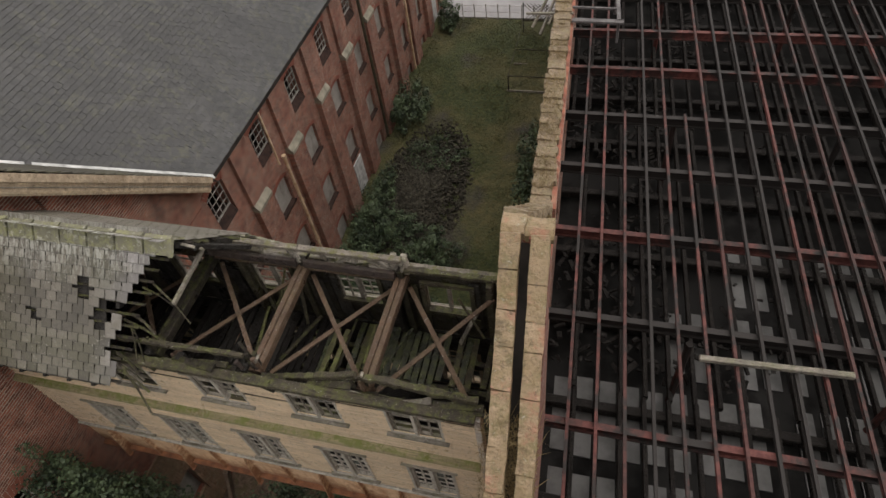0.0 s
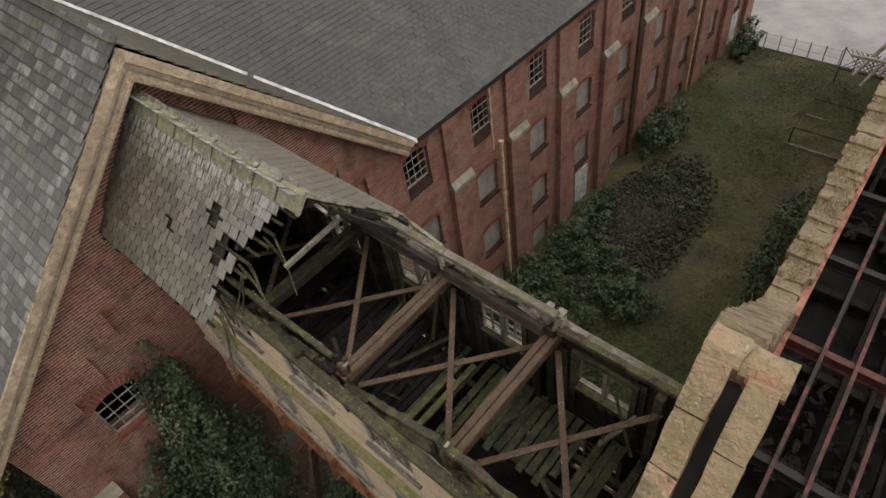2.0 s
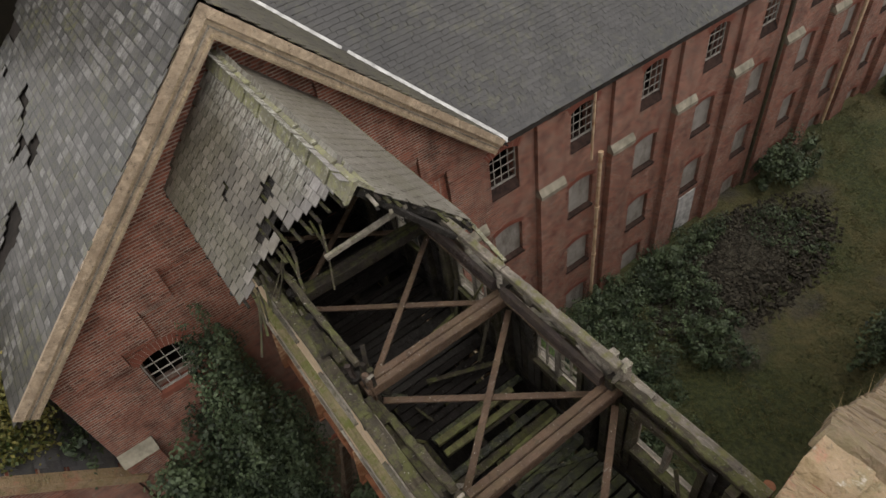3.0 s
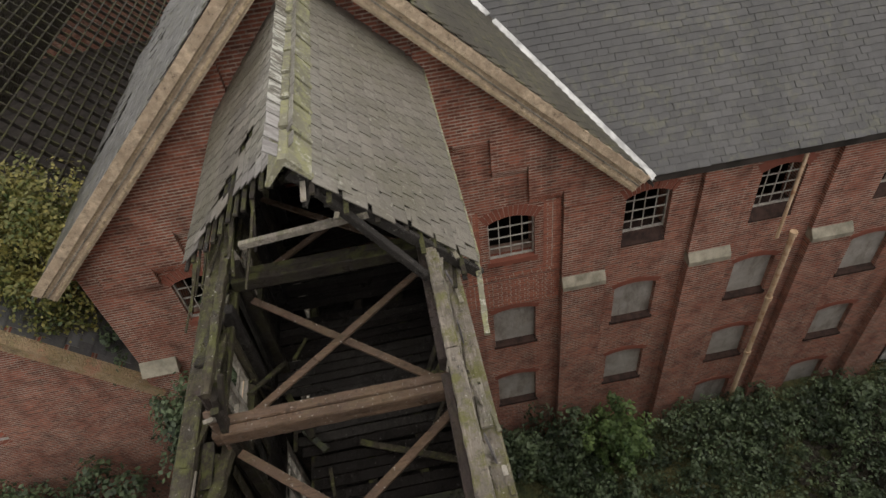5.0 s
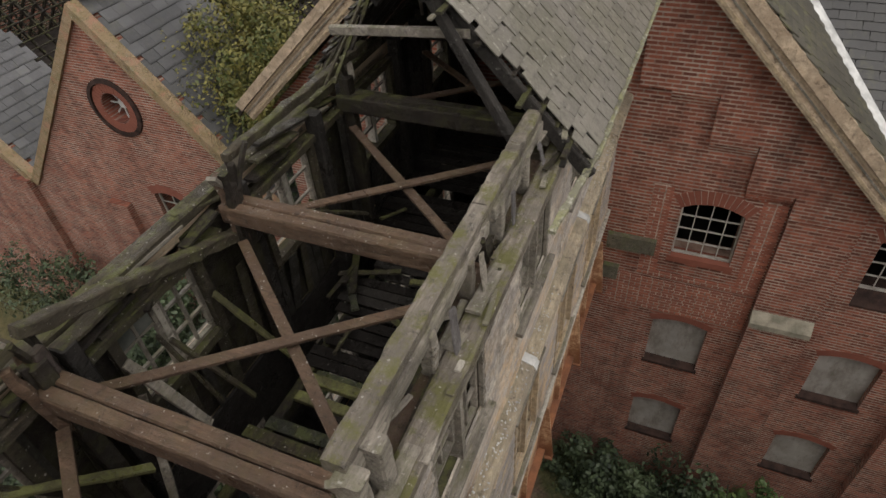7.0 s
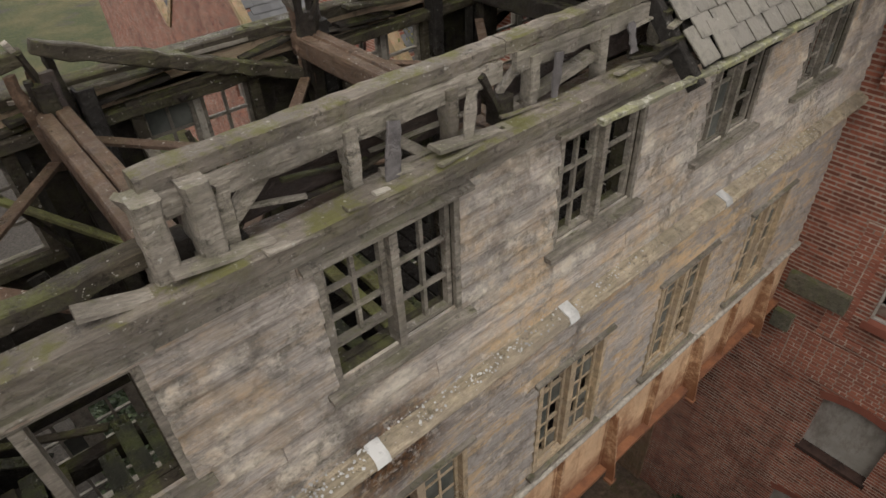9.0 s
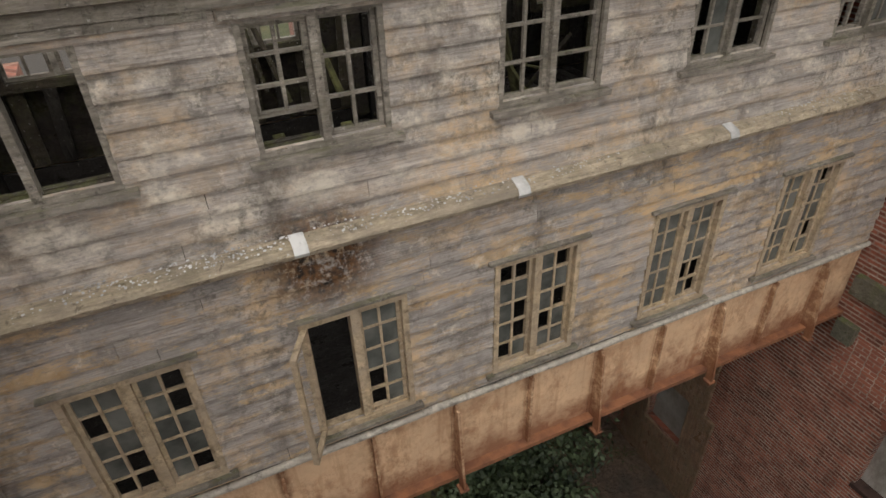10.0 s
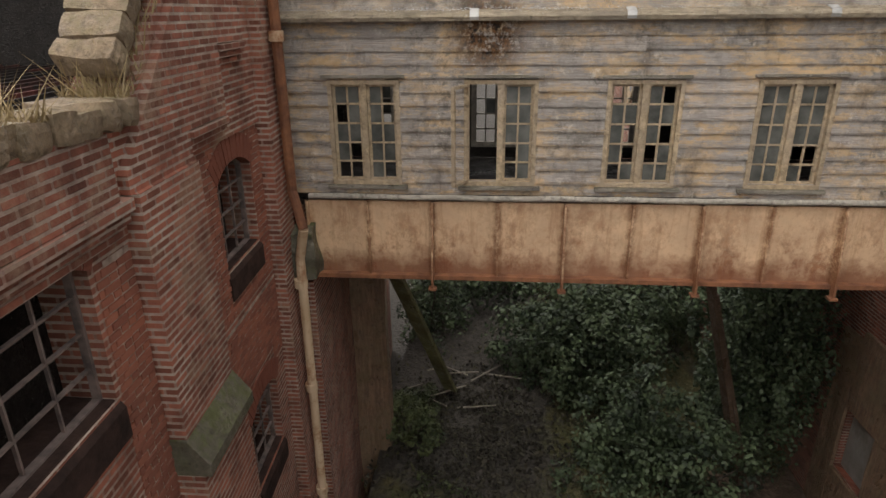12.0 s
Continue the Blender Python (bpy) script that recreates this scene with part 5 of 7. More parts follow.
        bar(bm, (x, y0, 11.0 + rnd.uniform(-0.02, 0.03)), (x + l, y0 + rnd.uniform(-0.05, 0.04), 11.0 + rnd.uniform(-0.03, 0.08)), rnd.uniform(0.02, 0.055), 0.012, jitter=0.2, cuts=5)
        part("eaves_splinter", bm, (M_GREYWOOD, M_BARS, M_MOSSTOP, M_GREYWOOD, M_DARKWOOD)[i % 5], br)
    for i in range(6):
        x = 3.3 + 0.5 * i + rnd.uniform(-0.1, 0.1)
        bm = bmesh.new()
        top = Vector((x, -0.03, 11.24))
        bar(bm, top, top + Vector((rnd.uniform(-0.08, 0.08), rnd.uniform(0.0, 0.06), -rnd.uniform(0.14, 0.26))), rnd.uniform(0.03, 0.07), 0.014, up=(0, 1, 0), jitter=0.22, cuts=5)
        part("hanging_felt", bm, (M_FELT, M_GREYWOOD, M_FELT)[i % 3], br, "torn grey felt hanging from the plate")
    bm = bmesh.new()
    bar(bm, (6.72, -0.1, 11.1), (8.2, -0.06, 11.06), 0.09, 0.07, jitter=0.2, cuts=14)
    part("wall_plate", bm, M_MOSSWOOD, br)
    for p, q, w in (((3.0, SY + 0.16, 11.2), (5.0, SY + 0.17, 11.25), 0.07), ((5.1, SY + 0.16, 10.68), (6.62, SY + 0.16, 11.27), 0.085), ((6.66, SY + 0.16, 11.25), (8.2, SY + 0.16, 11.08), 0.09)):
        bm = bmesh.new()
        bar(bm, p, q, w, w, jitter=0.17, cuts=18)
        part("wall_plate", bm, M_MOSSWOOD, br, "fallen log-like mossy wall plate")
    for p, q in (((5.2, SY + 0.08, 10.76), (6.55, SY + 0.08, 10.77)), ((3.5, SY + 0.1, 10.8), (5.0, SY + 0.09, 10.78)), ((6.7, SY + 0.09, 10.8), (8.15, SY + 0.09, 10.78))):
        bm = bmesh.new()
        bar(bm, p, q, 0.1, 0.07, jitter=0.08, cuts=10)
        part("inner_plate", bm, M_MOSSWOOD, br)
    for x in (5.05, 6.62):
        for q in range(6):
            bm = bmesh.new()
            px_, py_ = x + rnd.uniform(-0.11, 0.11), SY + 0.18 + rnd.uniform(-0.07, 0.07)
            bar(bm, (px_, py_, 10.62), (px_ + rnd.uniform(-0.05, 0.05), py_ + rnd.uniform(-0.05, 0.05), rnd.uniform(10.98, 11.31)), rnd.uniform(0.04, 0.075), rnd.uniform(0.03, 0.06), jitter=0.2, cuts=7)
            part("split_post", bm, (M_DARKWOOD, M_PURPLE, M_BEAM)[q % 3], br, "charred post head split by fire")
    for dx, w in ((-0.16, 0.14), (0.0, 0.12)):
        bm = bmesh.new()
        bar(bm, (6.74 + dx, -0.05, 10.98), (6.72 + dx, -0.05, 11.32), w, 0.09, jitter=0.1, cuts=4)
        part("post_stub", bm, M_GREYWOOD, br, "pale rounded post stub")
    bm = bmesh.new()
    bar(bm, (0.05, 0.3, 10.97), (3.85, 0.29, 10.97), 0.07, 0.035, jitter=0.1, cuts=26)
    bar(bm, (3.85, 0.29, 10.97), (4.7, 0.2, 10.93), 0.05, 0.03, jitter=0.14, cuts=10)
    part("eaves_strip", bm, M_RIDGE, br, "lichen-crusted eaves strip")
    for x0, x1 in ((3.5, 5.0), (5.15, 6.6)):
        bm = bmesh.new()
        bar(bm, (x0, -0.2, 11.08), (x1, -0.2, 11.06), 0.07, 0.15, jitter=0.03, cuts=3)
        part("inner_rail", bm, M_PURPLE, br, "purplish scorched inner rail")
    # short cripple studs and braces over the rail, open to the sky
    for i in range(7):
        x = 3.35 + i * 0.52
        bm = bmesh.new()
        foot = 10.96 + (rnd.uniform(0.04, 0.12) if i % 3 == 1 else 0)
        bar(bm, (x + rnd.uniform(-0.03, 0.03), -0.08, foot), (x, -0.08, 11.26), 0.08, 0.06, jitter=0.1, cuts=3)
        part("cripple_stud", bm, M_GREYWOOD if i % 4 else M_MOSSTOP, br)
    for a, b in (((5.55, -0.12, 10.98), (5.9, -0.12, 11.28)), ((6.2, -0.12, 11.28), (6.55, -0.12, 10.98)), ((4.4, -0.12, 11.1), (5.0, -0.12, 11.0))):
        bm = bmesh.new()
        bar(bm, a, b, 0.07, 0.05, jitter=0.05, cuts=1)
        part("strut", bm, M_GREYWOOD, br)


def build_bridge_roof(br):
    """Two slopes of slates that end in a ragged line, on rafters and battens."""
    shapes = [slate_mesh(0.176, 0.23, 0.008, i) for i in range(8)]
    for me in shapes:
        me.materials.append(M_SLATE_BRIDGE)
    for s, half in ((1, 1.35), (-1, 1.48)):
        up_len = half * math.sqrt(1 + ROOF_SLOPE ** 2)
        eave = (MID_Y + s * half, RIDGE_Z - ROOF_SLOPE * half)
        upv = Vector((0, -s * half, ROOF_SLOPE * half))
        if s > 0:
            fr = slope_frame((4.2, eave[0], eave[1]), (-1, 0, 0), upv)
        else:
            fr = slope_frame((0.0, eave[0], eave[1]), (1, 0, 0), upv)
        for k in range(10 if s > 0 else 8):
            bm = bmesh.new()
            x = 0.2 + 0.42 * k
            lo, hi = (0.0, 1.0) if x < 2.9 else (0.55 if s < 0 else 0.0, 1.0)
            a = (x, eave[0] - s * half * lo, eave[1] - 0.09 + ROOF_SLOPE * half * lo)
            b = (x, MID_Y, RIDGE_Z - 0.09)
            bar(bm, a, b, 0.06, 0.09, jitter=0.04, cuts=2)
            part("rafter", bm, M_BURNT, br)
        n = 13
        for j in range(n):
            v = up_len * (j + 0.4) / n
            p = fr @ Vector((0, v, -0.02))
            x1 = 3.1 + 0.9 * (j / n) + random.uniform(-0.1, 0.15) if s < 0 else 4.05 + random.uniform(-0.1, 0.15)
            bm = bmesh.new()
            bar(bm, (0.02, p.y, p.z), (x1, p.y, p.z), 0.04, 0.022)
            part("batten", bm, M_DARKWOOD, br)
        slope = bmesh.new()
        a, b = Vector((0, eave[0], eave[1] - 0.035)), Vector((0, MID_Y, RIDGE_Z - 0.035))
        prism(slope, [(a.y, a.z), (b.y, b.z), (b.y, b.z - 0.015), (a.y, a.z - 0.015)], 0, 0.01, 2.95 if s < 0 else 3.9)
        roof = part("roof", slope, M_BURNT, br, "roof slope of lichened slates with a ragged broken edge")
        expo, w = 0.137, 0.18
        rows = int(up_len / expo) + 1
        rnd = random.Random(20 + s)
        holes = ((2.62, 1.22, 0.13), (2.56, 1.36, 0.1), (1.75, 0.78, 0.12), (2.95, 0.86, 0.2), (3.1, 1.05, 0.15))
        for r in range(rows):
            v = r * expo
            end = (3.1 + 0.35 * min(1, v / up_len / 0.6) + 0.65 * max(0, v / up_len - 0.6) / 0.4 if s < 0 else 4.05 + 0.1 * v / up_len) + rnd.uniform(-0.1, 0.1)
            c = 0
            while True:
                x = c * w - (w / 2 if r % 2 else 0)
                c += 1
                if x + w > end:
                    break
                if x < -0.05 or (s < 0 and any(math.hypot(x + w / 2 - hx, v - hv) < hr for hx, hv, hr in holes)):
                    continue
                loose = x + w > end - 0.3
                ob = new("slate", rnd.choice(shapes))
                ob.parent = roof
                u = x if s < 0 else 4.2 - x - w
                tilt = rnd.gauss(0, 0.05 if loose else 0.006)
                ob.matrix_basis = fr @ Matrix.Translation((u, v + rnd.uniform(-0.006, 0.006), 0.012 + rnd.uniform(0, 0.004))) @ Matrix.Rotation(-0.05 + (rnd.uniform(-0.1, 0.05) if loose else 0), 4, "X") @ Matrix.Rotation(tilt, 4, "Z")
    # ridge tiles
    for i in range(9):
        x = 0.02 + 0.45 * i
        bm = bmesh.new()
        d, t, lift = 0.17, 0.02, random.uniform(-0.008, 0.012)
        prism(bm, [(MID_Y - d, RIDGE_Z - 0.13 + lift), (MID_Y - 0.03, RIDGE_Z + 0.055 + lift), (MID_Y + 0.03, RIDGE_Z + 0.055 + lift), (MID_Y + d, RIDGE_Z - 0.13 + lift), (MID_Y + d - t, RIDGE_Z - 0.15 + lift), (MID_Y, RIDGE_Z + 0.02 + lift), (MID_Y - d + t, RIDGE_Z - 0.15 + lift)], 0, x, x + 0.418)
        prism(bm, [(MID_Y - d - 0.012, RIDGE_Z - 0.14 + lift), (MID_Y - 0.03, RIDGE_Z + 0.072 + lift), (MID_Y + 0.03, RIDGE_Z + 0.072 + lift), (MID_Y + d + 0.012, RIDGE_Z - 0.14 + lift), (MID_Y + d - t, RIDGE_Z - 0.15 + lift), (MID_Y, RIDGE_Z + 0.01 + lift), (MID_Y - d + t, RIDGE_Z - 0.15 + lift)], 0, x + 0.36, x + 0.419)
        part("ridge_tile", bm, M_RIDGE, br)


def build_torn_edge(br):
    """Rafter ends and battens that hang from the broken edge of the roof."""
    rnd = random.Random(77)
    for i in range(11):
        f = rnd.uniform(0.1, 0.85)
        x = 3.05 + 0.35 * min(1, f / 0.6) + 0.65 * max(0, f - 0.6) / 0.4 + rnd.uniform(-0.1, 0.08)
        a = Vector((x, MID_Y - 1.48 * (1 - f), RIDGE_Z - ROOF_SLOPE * 1.48 * (1 - f) - 0.06))
        reach = rnd.uniform(0.25, 0.75)
        e = a + Vector((rnd.uniform(-0.05, 0.45), -rnd.uniform(0.05, 0.6) * reach, -0.9 * reach))
        mid = a.lerp(e, 0.5) + Vector((0.01, 0.015, 0.015))
        bm = bmesh.new()
        w = rnd.uniform(0.02, 0.04)
        bar(bm, a, mid, w, 0.015, jitter=0.15, cuts=2)
        bar(bm, mid, e, w * 0.8, 0.014, jitter=0.15, cuts=2)
        part("hanging_batten", bm, M_MOSSWOOD if i % 3 else M_DARKWOOD, br)
    for i in range(9):
        f = rnd.uniform(0.1, 0.95)
        x = 4.02 + rnd.uniform(-0.08, 0.1)
        y, z = MID_Y + 1.35 * (1 - f), RIDGE_Z - ROOF_SLOPE * 1.35 * (1 - f) - 0.05
        bm = bmesh.new()
        bar(bm, (x - 0.2, y, z), (x + rnd.uniform(0.03, 0.2), y + rnd.uniform(-0.08, 0.08), z + rnd.uniform(-0.08, 0.0)), 0.04, 0.016, jitter=0.1, cuts=2)
        part("broken_batten", bm, M_GREYWOOD if i % 2 else M_BURNT, br)
    bm = bmesh.new()
    bar(bm, (4.0, MID_Y - 0.55, 11.76), (4.0, MID_Y + 0.5, 11.84), 0.05, 0.06, jitter=0.03, cuts=2)
    part("collar_beam", bm, M_GREYWOOD, br, "pale bare collar beam")
    bm = bmesh.new()
    bar(bm, (4.3, -0.18, 11.3), (3.95, MID_Y + 0.1, 12.2), 0.06, 0.07, jitter=0.05, cuts=3)
    part("rafter", bm, M_BURNT, br)
    # splintered boards standing along the south wall head
    for i in range(22):
        x = 3.2 + 0.22 * i + rnd.uniform(-0.08, 0.08)
        bm = bmesh.new()
        z = 10.9 + rnd.uniform(-0.1, 0.1)
        bar(bm, (x, SY + rnd.uniform(-0.02, 0.1), z), (x + rnd.uniform(0.3, 0.8), SY + rnd.uniform(-0.06, 0.16), z + rnd.uniform(-0.06, 0.1)), rnd.uniform(0.05, 0.13), 0.025, jitter=0.12, cuts=3)
        part("splintered_board", bm, (M_MOSSWOOD, M_DARKWOOD, M_GREYWOOD, M_DARKWOOD)[i % 4], br)
    for i in range(5):
        x = 4.9 + 0.6 * i + rnd.uniform(-0.08, 0.08)
        bm = bmesh.new()
        bar(bm, (x, 0.02, 10.98), (x + rnd.uniform(0.3, 0.7), 0.02 + rnd.uniform(-0.05, 0.05), 11.02 + rnd.uniform(0, 0.05)), 0.08, 0.02, jitter=0.1, cuts=3)
        part("splintered_board", bm, M_GREYWOOD, br)


def build_bridge_windows(br):
    rnd = random.Random(3)
    for y, s in ((NY, 1), (SY, -1)):
        for i, xc in enumerate(WIN_X):
            bridge_window(br, xc, y, s, 7.7, 8.84, False, rnd, open_leaf=(s > 0 and i == 3))
            bridge_window(br, xc, y, s, 10.05, 10.8, True, rnd)


BRIDGE = build_bridge()
build_bridge_windows(BRIDGE)
build_bridge_frame(BRIDGE)
build_boards(BRIDGE)
build_bridge_roof(BRIDGE)
build_torn_edge(BRIDGE)

# ---- the roofless mill across the yard ----
HX, HY0, HY1 = 8.3, -9.0, 26.0
HAPEX_Y, HAPEX_Z = -0.78, 13.1
SKEW = -0.05  # the gutted mill stands a few degrees out of square with the yard


def skewed(x, y):
    return x + SKEW * (y - 1.0)


def build_shell():
    sh = thing("roofless_mill", (15, 8, 0), "gutted roofless red brick mill with rusty red steel frame", "building")
    wins = [(1.38, 0.86, z, z + 0.95) for z in (7.35, 4.9, 2.5)]
    wins += [(yc, 1.02, z, z + 1.0) for yc in (4.22, 7.1, 10.0, 12.9, 15.8) for z in (7.33, 4.9, 2.5)]
    wins += [(-5.0, 0.86, z, z + 0.95) for z in (7.35, 4.9, 2.5)]
    holes = [(yc - w / 2, yc + w / 2, z0, z1) for yc, w, z0, z1 in wins]
    bm = bmesh.new()
    pierced(bm, 0, HX, HX + 0.4, HY0, HY1, -0.5, 8.5, [*holes])
    wall = part("wall", bm, M_BRICK_WORN, sh)
    brick_patch(wall, HX, -1, 0.64, 2.34, 6.9, 8.45, [(0.93, 1.83, 7.05, 8.6)], 5, 0.735)
    brick_patch(wall, HX, -1, 0.64, 2.34, 5.95, 6.85, [(0.93, 1.83, 4.6, 6.1)], 6, 0.735)
    brick_patch(wall, HX, -1, 3.27, 3.66, 6.2, 8.2, [], 7, 0.735)
    for outline, x0, x1 in (([(-4.75, 8.502), (HAPEX_Y - 0.002, 8.502), (HAPEX_Y - 0.002, 12.98), (-4.75, 8.96)], HX, HX + 0.5),
                            ([(HAPEX_Y, 8.502), (3.4, 8.502), (3.4, 8.7), (HAPEX_Y, 12.95)], HX - 0.03, HX + 0.29)):
        bm = bmesh.new()
        prism(bm, outline, 0, x0, x1)
        part("gable_wall", bm, M_BRICK_WORN, sh)
        bm = bmesh.new()
        prism(bm, outline, 0, x1 + 0.002, x1 + 0.03)
        part("sooty_lining", bm, M_BRICK_DARK, sh, "inner brick skin blackened by fire")
    bm = bmesh.new()
    prism(bm, [(0.34, 9.87), (1.0, 9.87), (1.0, 9.29), (1.6, 9.29), (1.6, 8.72), (2.35, 8.72), (2.35, 8.5), (3.28, 8.5), (3.28, 8.62), (0.34, 11.55)], 0, HX - 0.095, HX - 0.031)
    part("gable_skin", bm, M_BRICK_WORN, sh)
    stepped_corbel(sh, HX - 0.03, -1, ((0.63, 0.99, 9.86), (1.01, 1.59, 9.28), (1.61, 2.34, 8.71)), M_BRICK_WORN)
    bm = bmesh.new()
    box(bm, (HX - 0.1, 3.41, 8.502), (HX + 0.4, HY1, 8.92))
    part("parapet", bm, M_BRICK_WORN, sh)
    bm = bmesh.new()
    # South and east walls: height up to 12 is added to cover bright sky.
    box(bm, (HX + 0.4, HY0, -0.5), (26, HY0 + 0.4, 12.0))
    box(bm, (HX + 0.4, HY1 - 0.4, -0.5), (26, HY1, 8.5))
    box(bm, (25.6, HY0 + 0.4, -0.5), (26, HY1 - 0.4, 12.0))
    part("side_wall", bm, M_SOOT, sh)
    for yc, w, z0, z1 in wins:
        arch(sh, HX - 0.006, HX + 0.2, yc, w, z1 - 0.14, 0.13, 0.22, 13 if yc < 5 and z0 > 4 else 0, -1)
        iron_window(sh, HX + 0.12, yc, w, z0, z1 - 0.01, 3, 4, paint=M_PINKFRAME)
        # Black sheet added to close the opening; it stands in for unlit interior.
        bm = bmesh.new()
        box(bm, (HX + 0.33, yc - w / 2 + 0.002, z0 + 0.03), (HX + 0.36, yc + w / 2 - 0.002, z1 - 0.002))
        part("shutter", bm, M_SOOT, sh, "near-black sheet added for the unlit inside behind the window")
        bm = bmesh.new()
        prism(bm, [(HX + 0.39, z0 + 0.02), (HX + 0.02, z0 + 0.008), (HX - 0.03, z0 - 0.06), (HX - 0.03, z0 - 0.27), (HX + 0.39, z0 - 0.27)], 1, yc - w / 2 - 0.03, yc + w / 2 + 0.03)
        part("sill", bm, M_SILL, sh)
    # piers with mossy caps
    for yc in (2.8, 5.65, 8.5, 11.4, 14.3, 17.2, -3.6):
        bm = bmesh.new()
        box(bm, (HX - 0.13, yc - 0.45, 6.6), (HX - 0.002, yc + 0.45, 8.5))
        box(bm, (HX - 0.22, yc - 0.45, -0.4), (HX - 0.002, yc + 0.45, 6.4))
        part("pier", bm, M_BRICK_WORN, sh)
        bm = bmesh.new()
        prism(bm, [(HX - 0.003, 6.68), (HX - 0.13, 6.68), (HX - 0.28, 6.48), (HX - 0.28, 6.38), (HX - 0.003, 6.38)], 1, yc - 0.47, yc + 0.47)
        part("pier_cap", bm, M_MOSSSTONE, sh, "moss-grown stone pier cap")
    # brick corbelling below the parapet
    for j in range(3):
        bm = bmesh.new()
        box(bm, (HX - 0.04 * (j + 1), 3.3, 8.26 + 0.08 * j), (HX - 0.003, HY1, 8.335 + 0.08 * j))
        part("corbel", bm, M_BRICK_WORN, sh)
    # corner pier beside the footbridge with its bearing stone
    bm = bmesh.new()
    box(bm, (HX - 0.14, 0.12, -0.4), (HX - 0.002, 0.62, 9.9))
    part("pier", bm, M_BRICK_WORN, sh)
    bm = bmesh.new()
    box(bm, (HX - 0.3, SY - 0.1, -0.4), (HX - 0.002, 0.1, 6.5))
    part("pier", bm, M_BRICK_WORN, sh)
    bm = bmesh.new()
    rough_block(bm, (HX - 0.86, SY - 0.2, -0.4), (HX - 0.305, SY + 0.15, 6.45), 0.05, 3, cuts=6)
    part("bridge_pier", bm, M_PLASTER, sh, "brown plastered pier under the girder")
    for y in (0.1, SY):
        bm = bmesh.new()
        rough_block(bm, (HX - 0.4, y - 0.2, 6.6), (HX - 0.003, y + 0.22, 7.2), 0.06, y, cuts=5)
        part("bearing_stone", bm, M_MOSSSTONE, sh, "moss-grown bearing stone under the girder")
    # downpipe in the corner
    bm = bmesh.new()
    tube(bm, [(HX - 0.22, 0.34, 10.6), (HX - 0.22, 0.34, 7.7), (HX - 0.34, 0.46, 7.3)], 0.055)
    part("downpipe", bm, M_RUST, sh, "upper downpipe length, brown with rust")
    bm = bmesh.new()
    tube(bm, [(HX - 0.34, 0.46, 7.298), (HX - 0.24, 0.36, 6.9), (HX - 0.22, 0.36, 0.3)], 0.055)
    for z in (9.3, 6.6, 5.2, 3.6):
        tube(bm, [(HX - 0.22, 0.35, z - 0.05), (HX - 0.22, 0.35, z + 0.05)], 0.08)
    part("downpipe", bm, M_PIPE, sh, "rusty cast-iron downpipe")
    # copings of the gable: two rows of stones with a gap between, and the level parapet
    for s, end, foot, rows in ((1, 3.08, 9.14, ((-0.08, 0.33),)), (-1, -4.75, 9.2, ((-0.01, 0.21), (0.32, 0.53)))):
        d = Vector((0, end - HAPEX_Y, foot - HAPEX_Z))
        pose_m = slope_frame((HX, HAPEX_Y, HAPEX_Z), (s, 0, 0), -d)
        for x0, x1 in rows:
            v = 0.06 if s < 0 else 0.35
            while v < d.length - 0.1:
                k = random.uniform(0.3, 0.55) if s < 0 else random.uniform(0.14, 0.26)
                bm = bmesh.new()
                lo, hi = (x0, x1) if s > 0 else (-x1, -x0)
                rough_block(bm, (lo, -min(v + k, d.length), -0.17), (hi, -v - 0.002, random.uniform(-0.008, 0.008)), 0.016 if s < 0 else 0.04, v + x0, pose_m)
                part("coping", bm, M_COPING if s < 0 else M_WALLHEAD, sh)
                v += k
    # Near-black strip laid in the gap; the shade there is in its colour.
    bm = bmesh.new()
    prism(bm, [(HAPEX_Y, HAPEX_Z - 0.12), (-4.75, 9.08), (-4.75, 8.97), (HAPEX_Y, HAPEX_Z - 0.21)], 0, HX + 0.19, HX + 0.34)
    part("coping_gutter", bm, M_VOID, sh)
    for u0, u1, cut in ((-0.02, 0.24, 0.02), (0.244, 0.55, 0.05)):
        bm = bmesh.new()
        y, z = HAPEX_Y, HAPEX_Z - cut
        prism(bm, [(y - 0.07, z - 0.1), (y - 0.09, z + 0.0), (y + 0.0, z + 0.06), (y + 0.2, z + 0.0), (y + 0.28, z - 0.26), (y + 0.1, z - 0.3)], 0, HX + u0, HX + u1)
        bmesh.ops.subdivide_edges(bm, edges=bm.edges[:], cuts=3, use_grid_fill=True)
        for w in bm.verts:
            w.co += noise.noise_vector(w.co * 5) * 0.035
        part("apex_stone", bm, M_COPING, sh)
        bm = bmesh.new()
        rough_block(bm, (HX + u0 + 0.05, y - 0.13, z - 0.09), (HX + u1 - 0.05, y - 0.02, z + 0.01), 0.02, u0, cuts=3)
        part("apex_brick", bm, M_ARCH, sh, "broken red brick bedded under the apex stone")
    for k in range(120):
        y = 3.1 + 0.187 * k + random.uniform(-0.04, 0.04)
        bm = bmesh.new()
        h = random.uniform(-0.03, 0.03)
        rough_block(bm, (HX - 0.13 + random.uniform(-0.03, 0.03), y, 8.9), (HX + 0.33 + random.uniform(-0.04, 0.03), y + random.uniform(0.17, 0.25), 9.05 + h), 0.035, k, cuts=3)
        part("coping", bm, M_WALLHEAD, sh)
    # red steel: cross girders and the joists laid over them
    for y in (-7.0, -4.93, -2.85, -0.74, 1.42, 3.54, 5.5, 7.36, 9.3, 11.1, 13.1, 15.1, 17.1, 19.1, 21.1, 23.1):
        bm = bmesh.new()
        i_section(bm, 0, y, 8.02, 8.26, 0.06, 0.025, 0.01, HX + 0.4, 25.6)
        part("steel_girder", bm, M_REDSTEEL, sh)
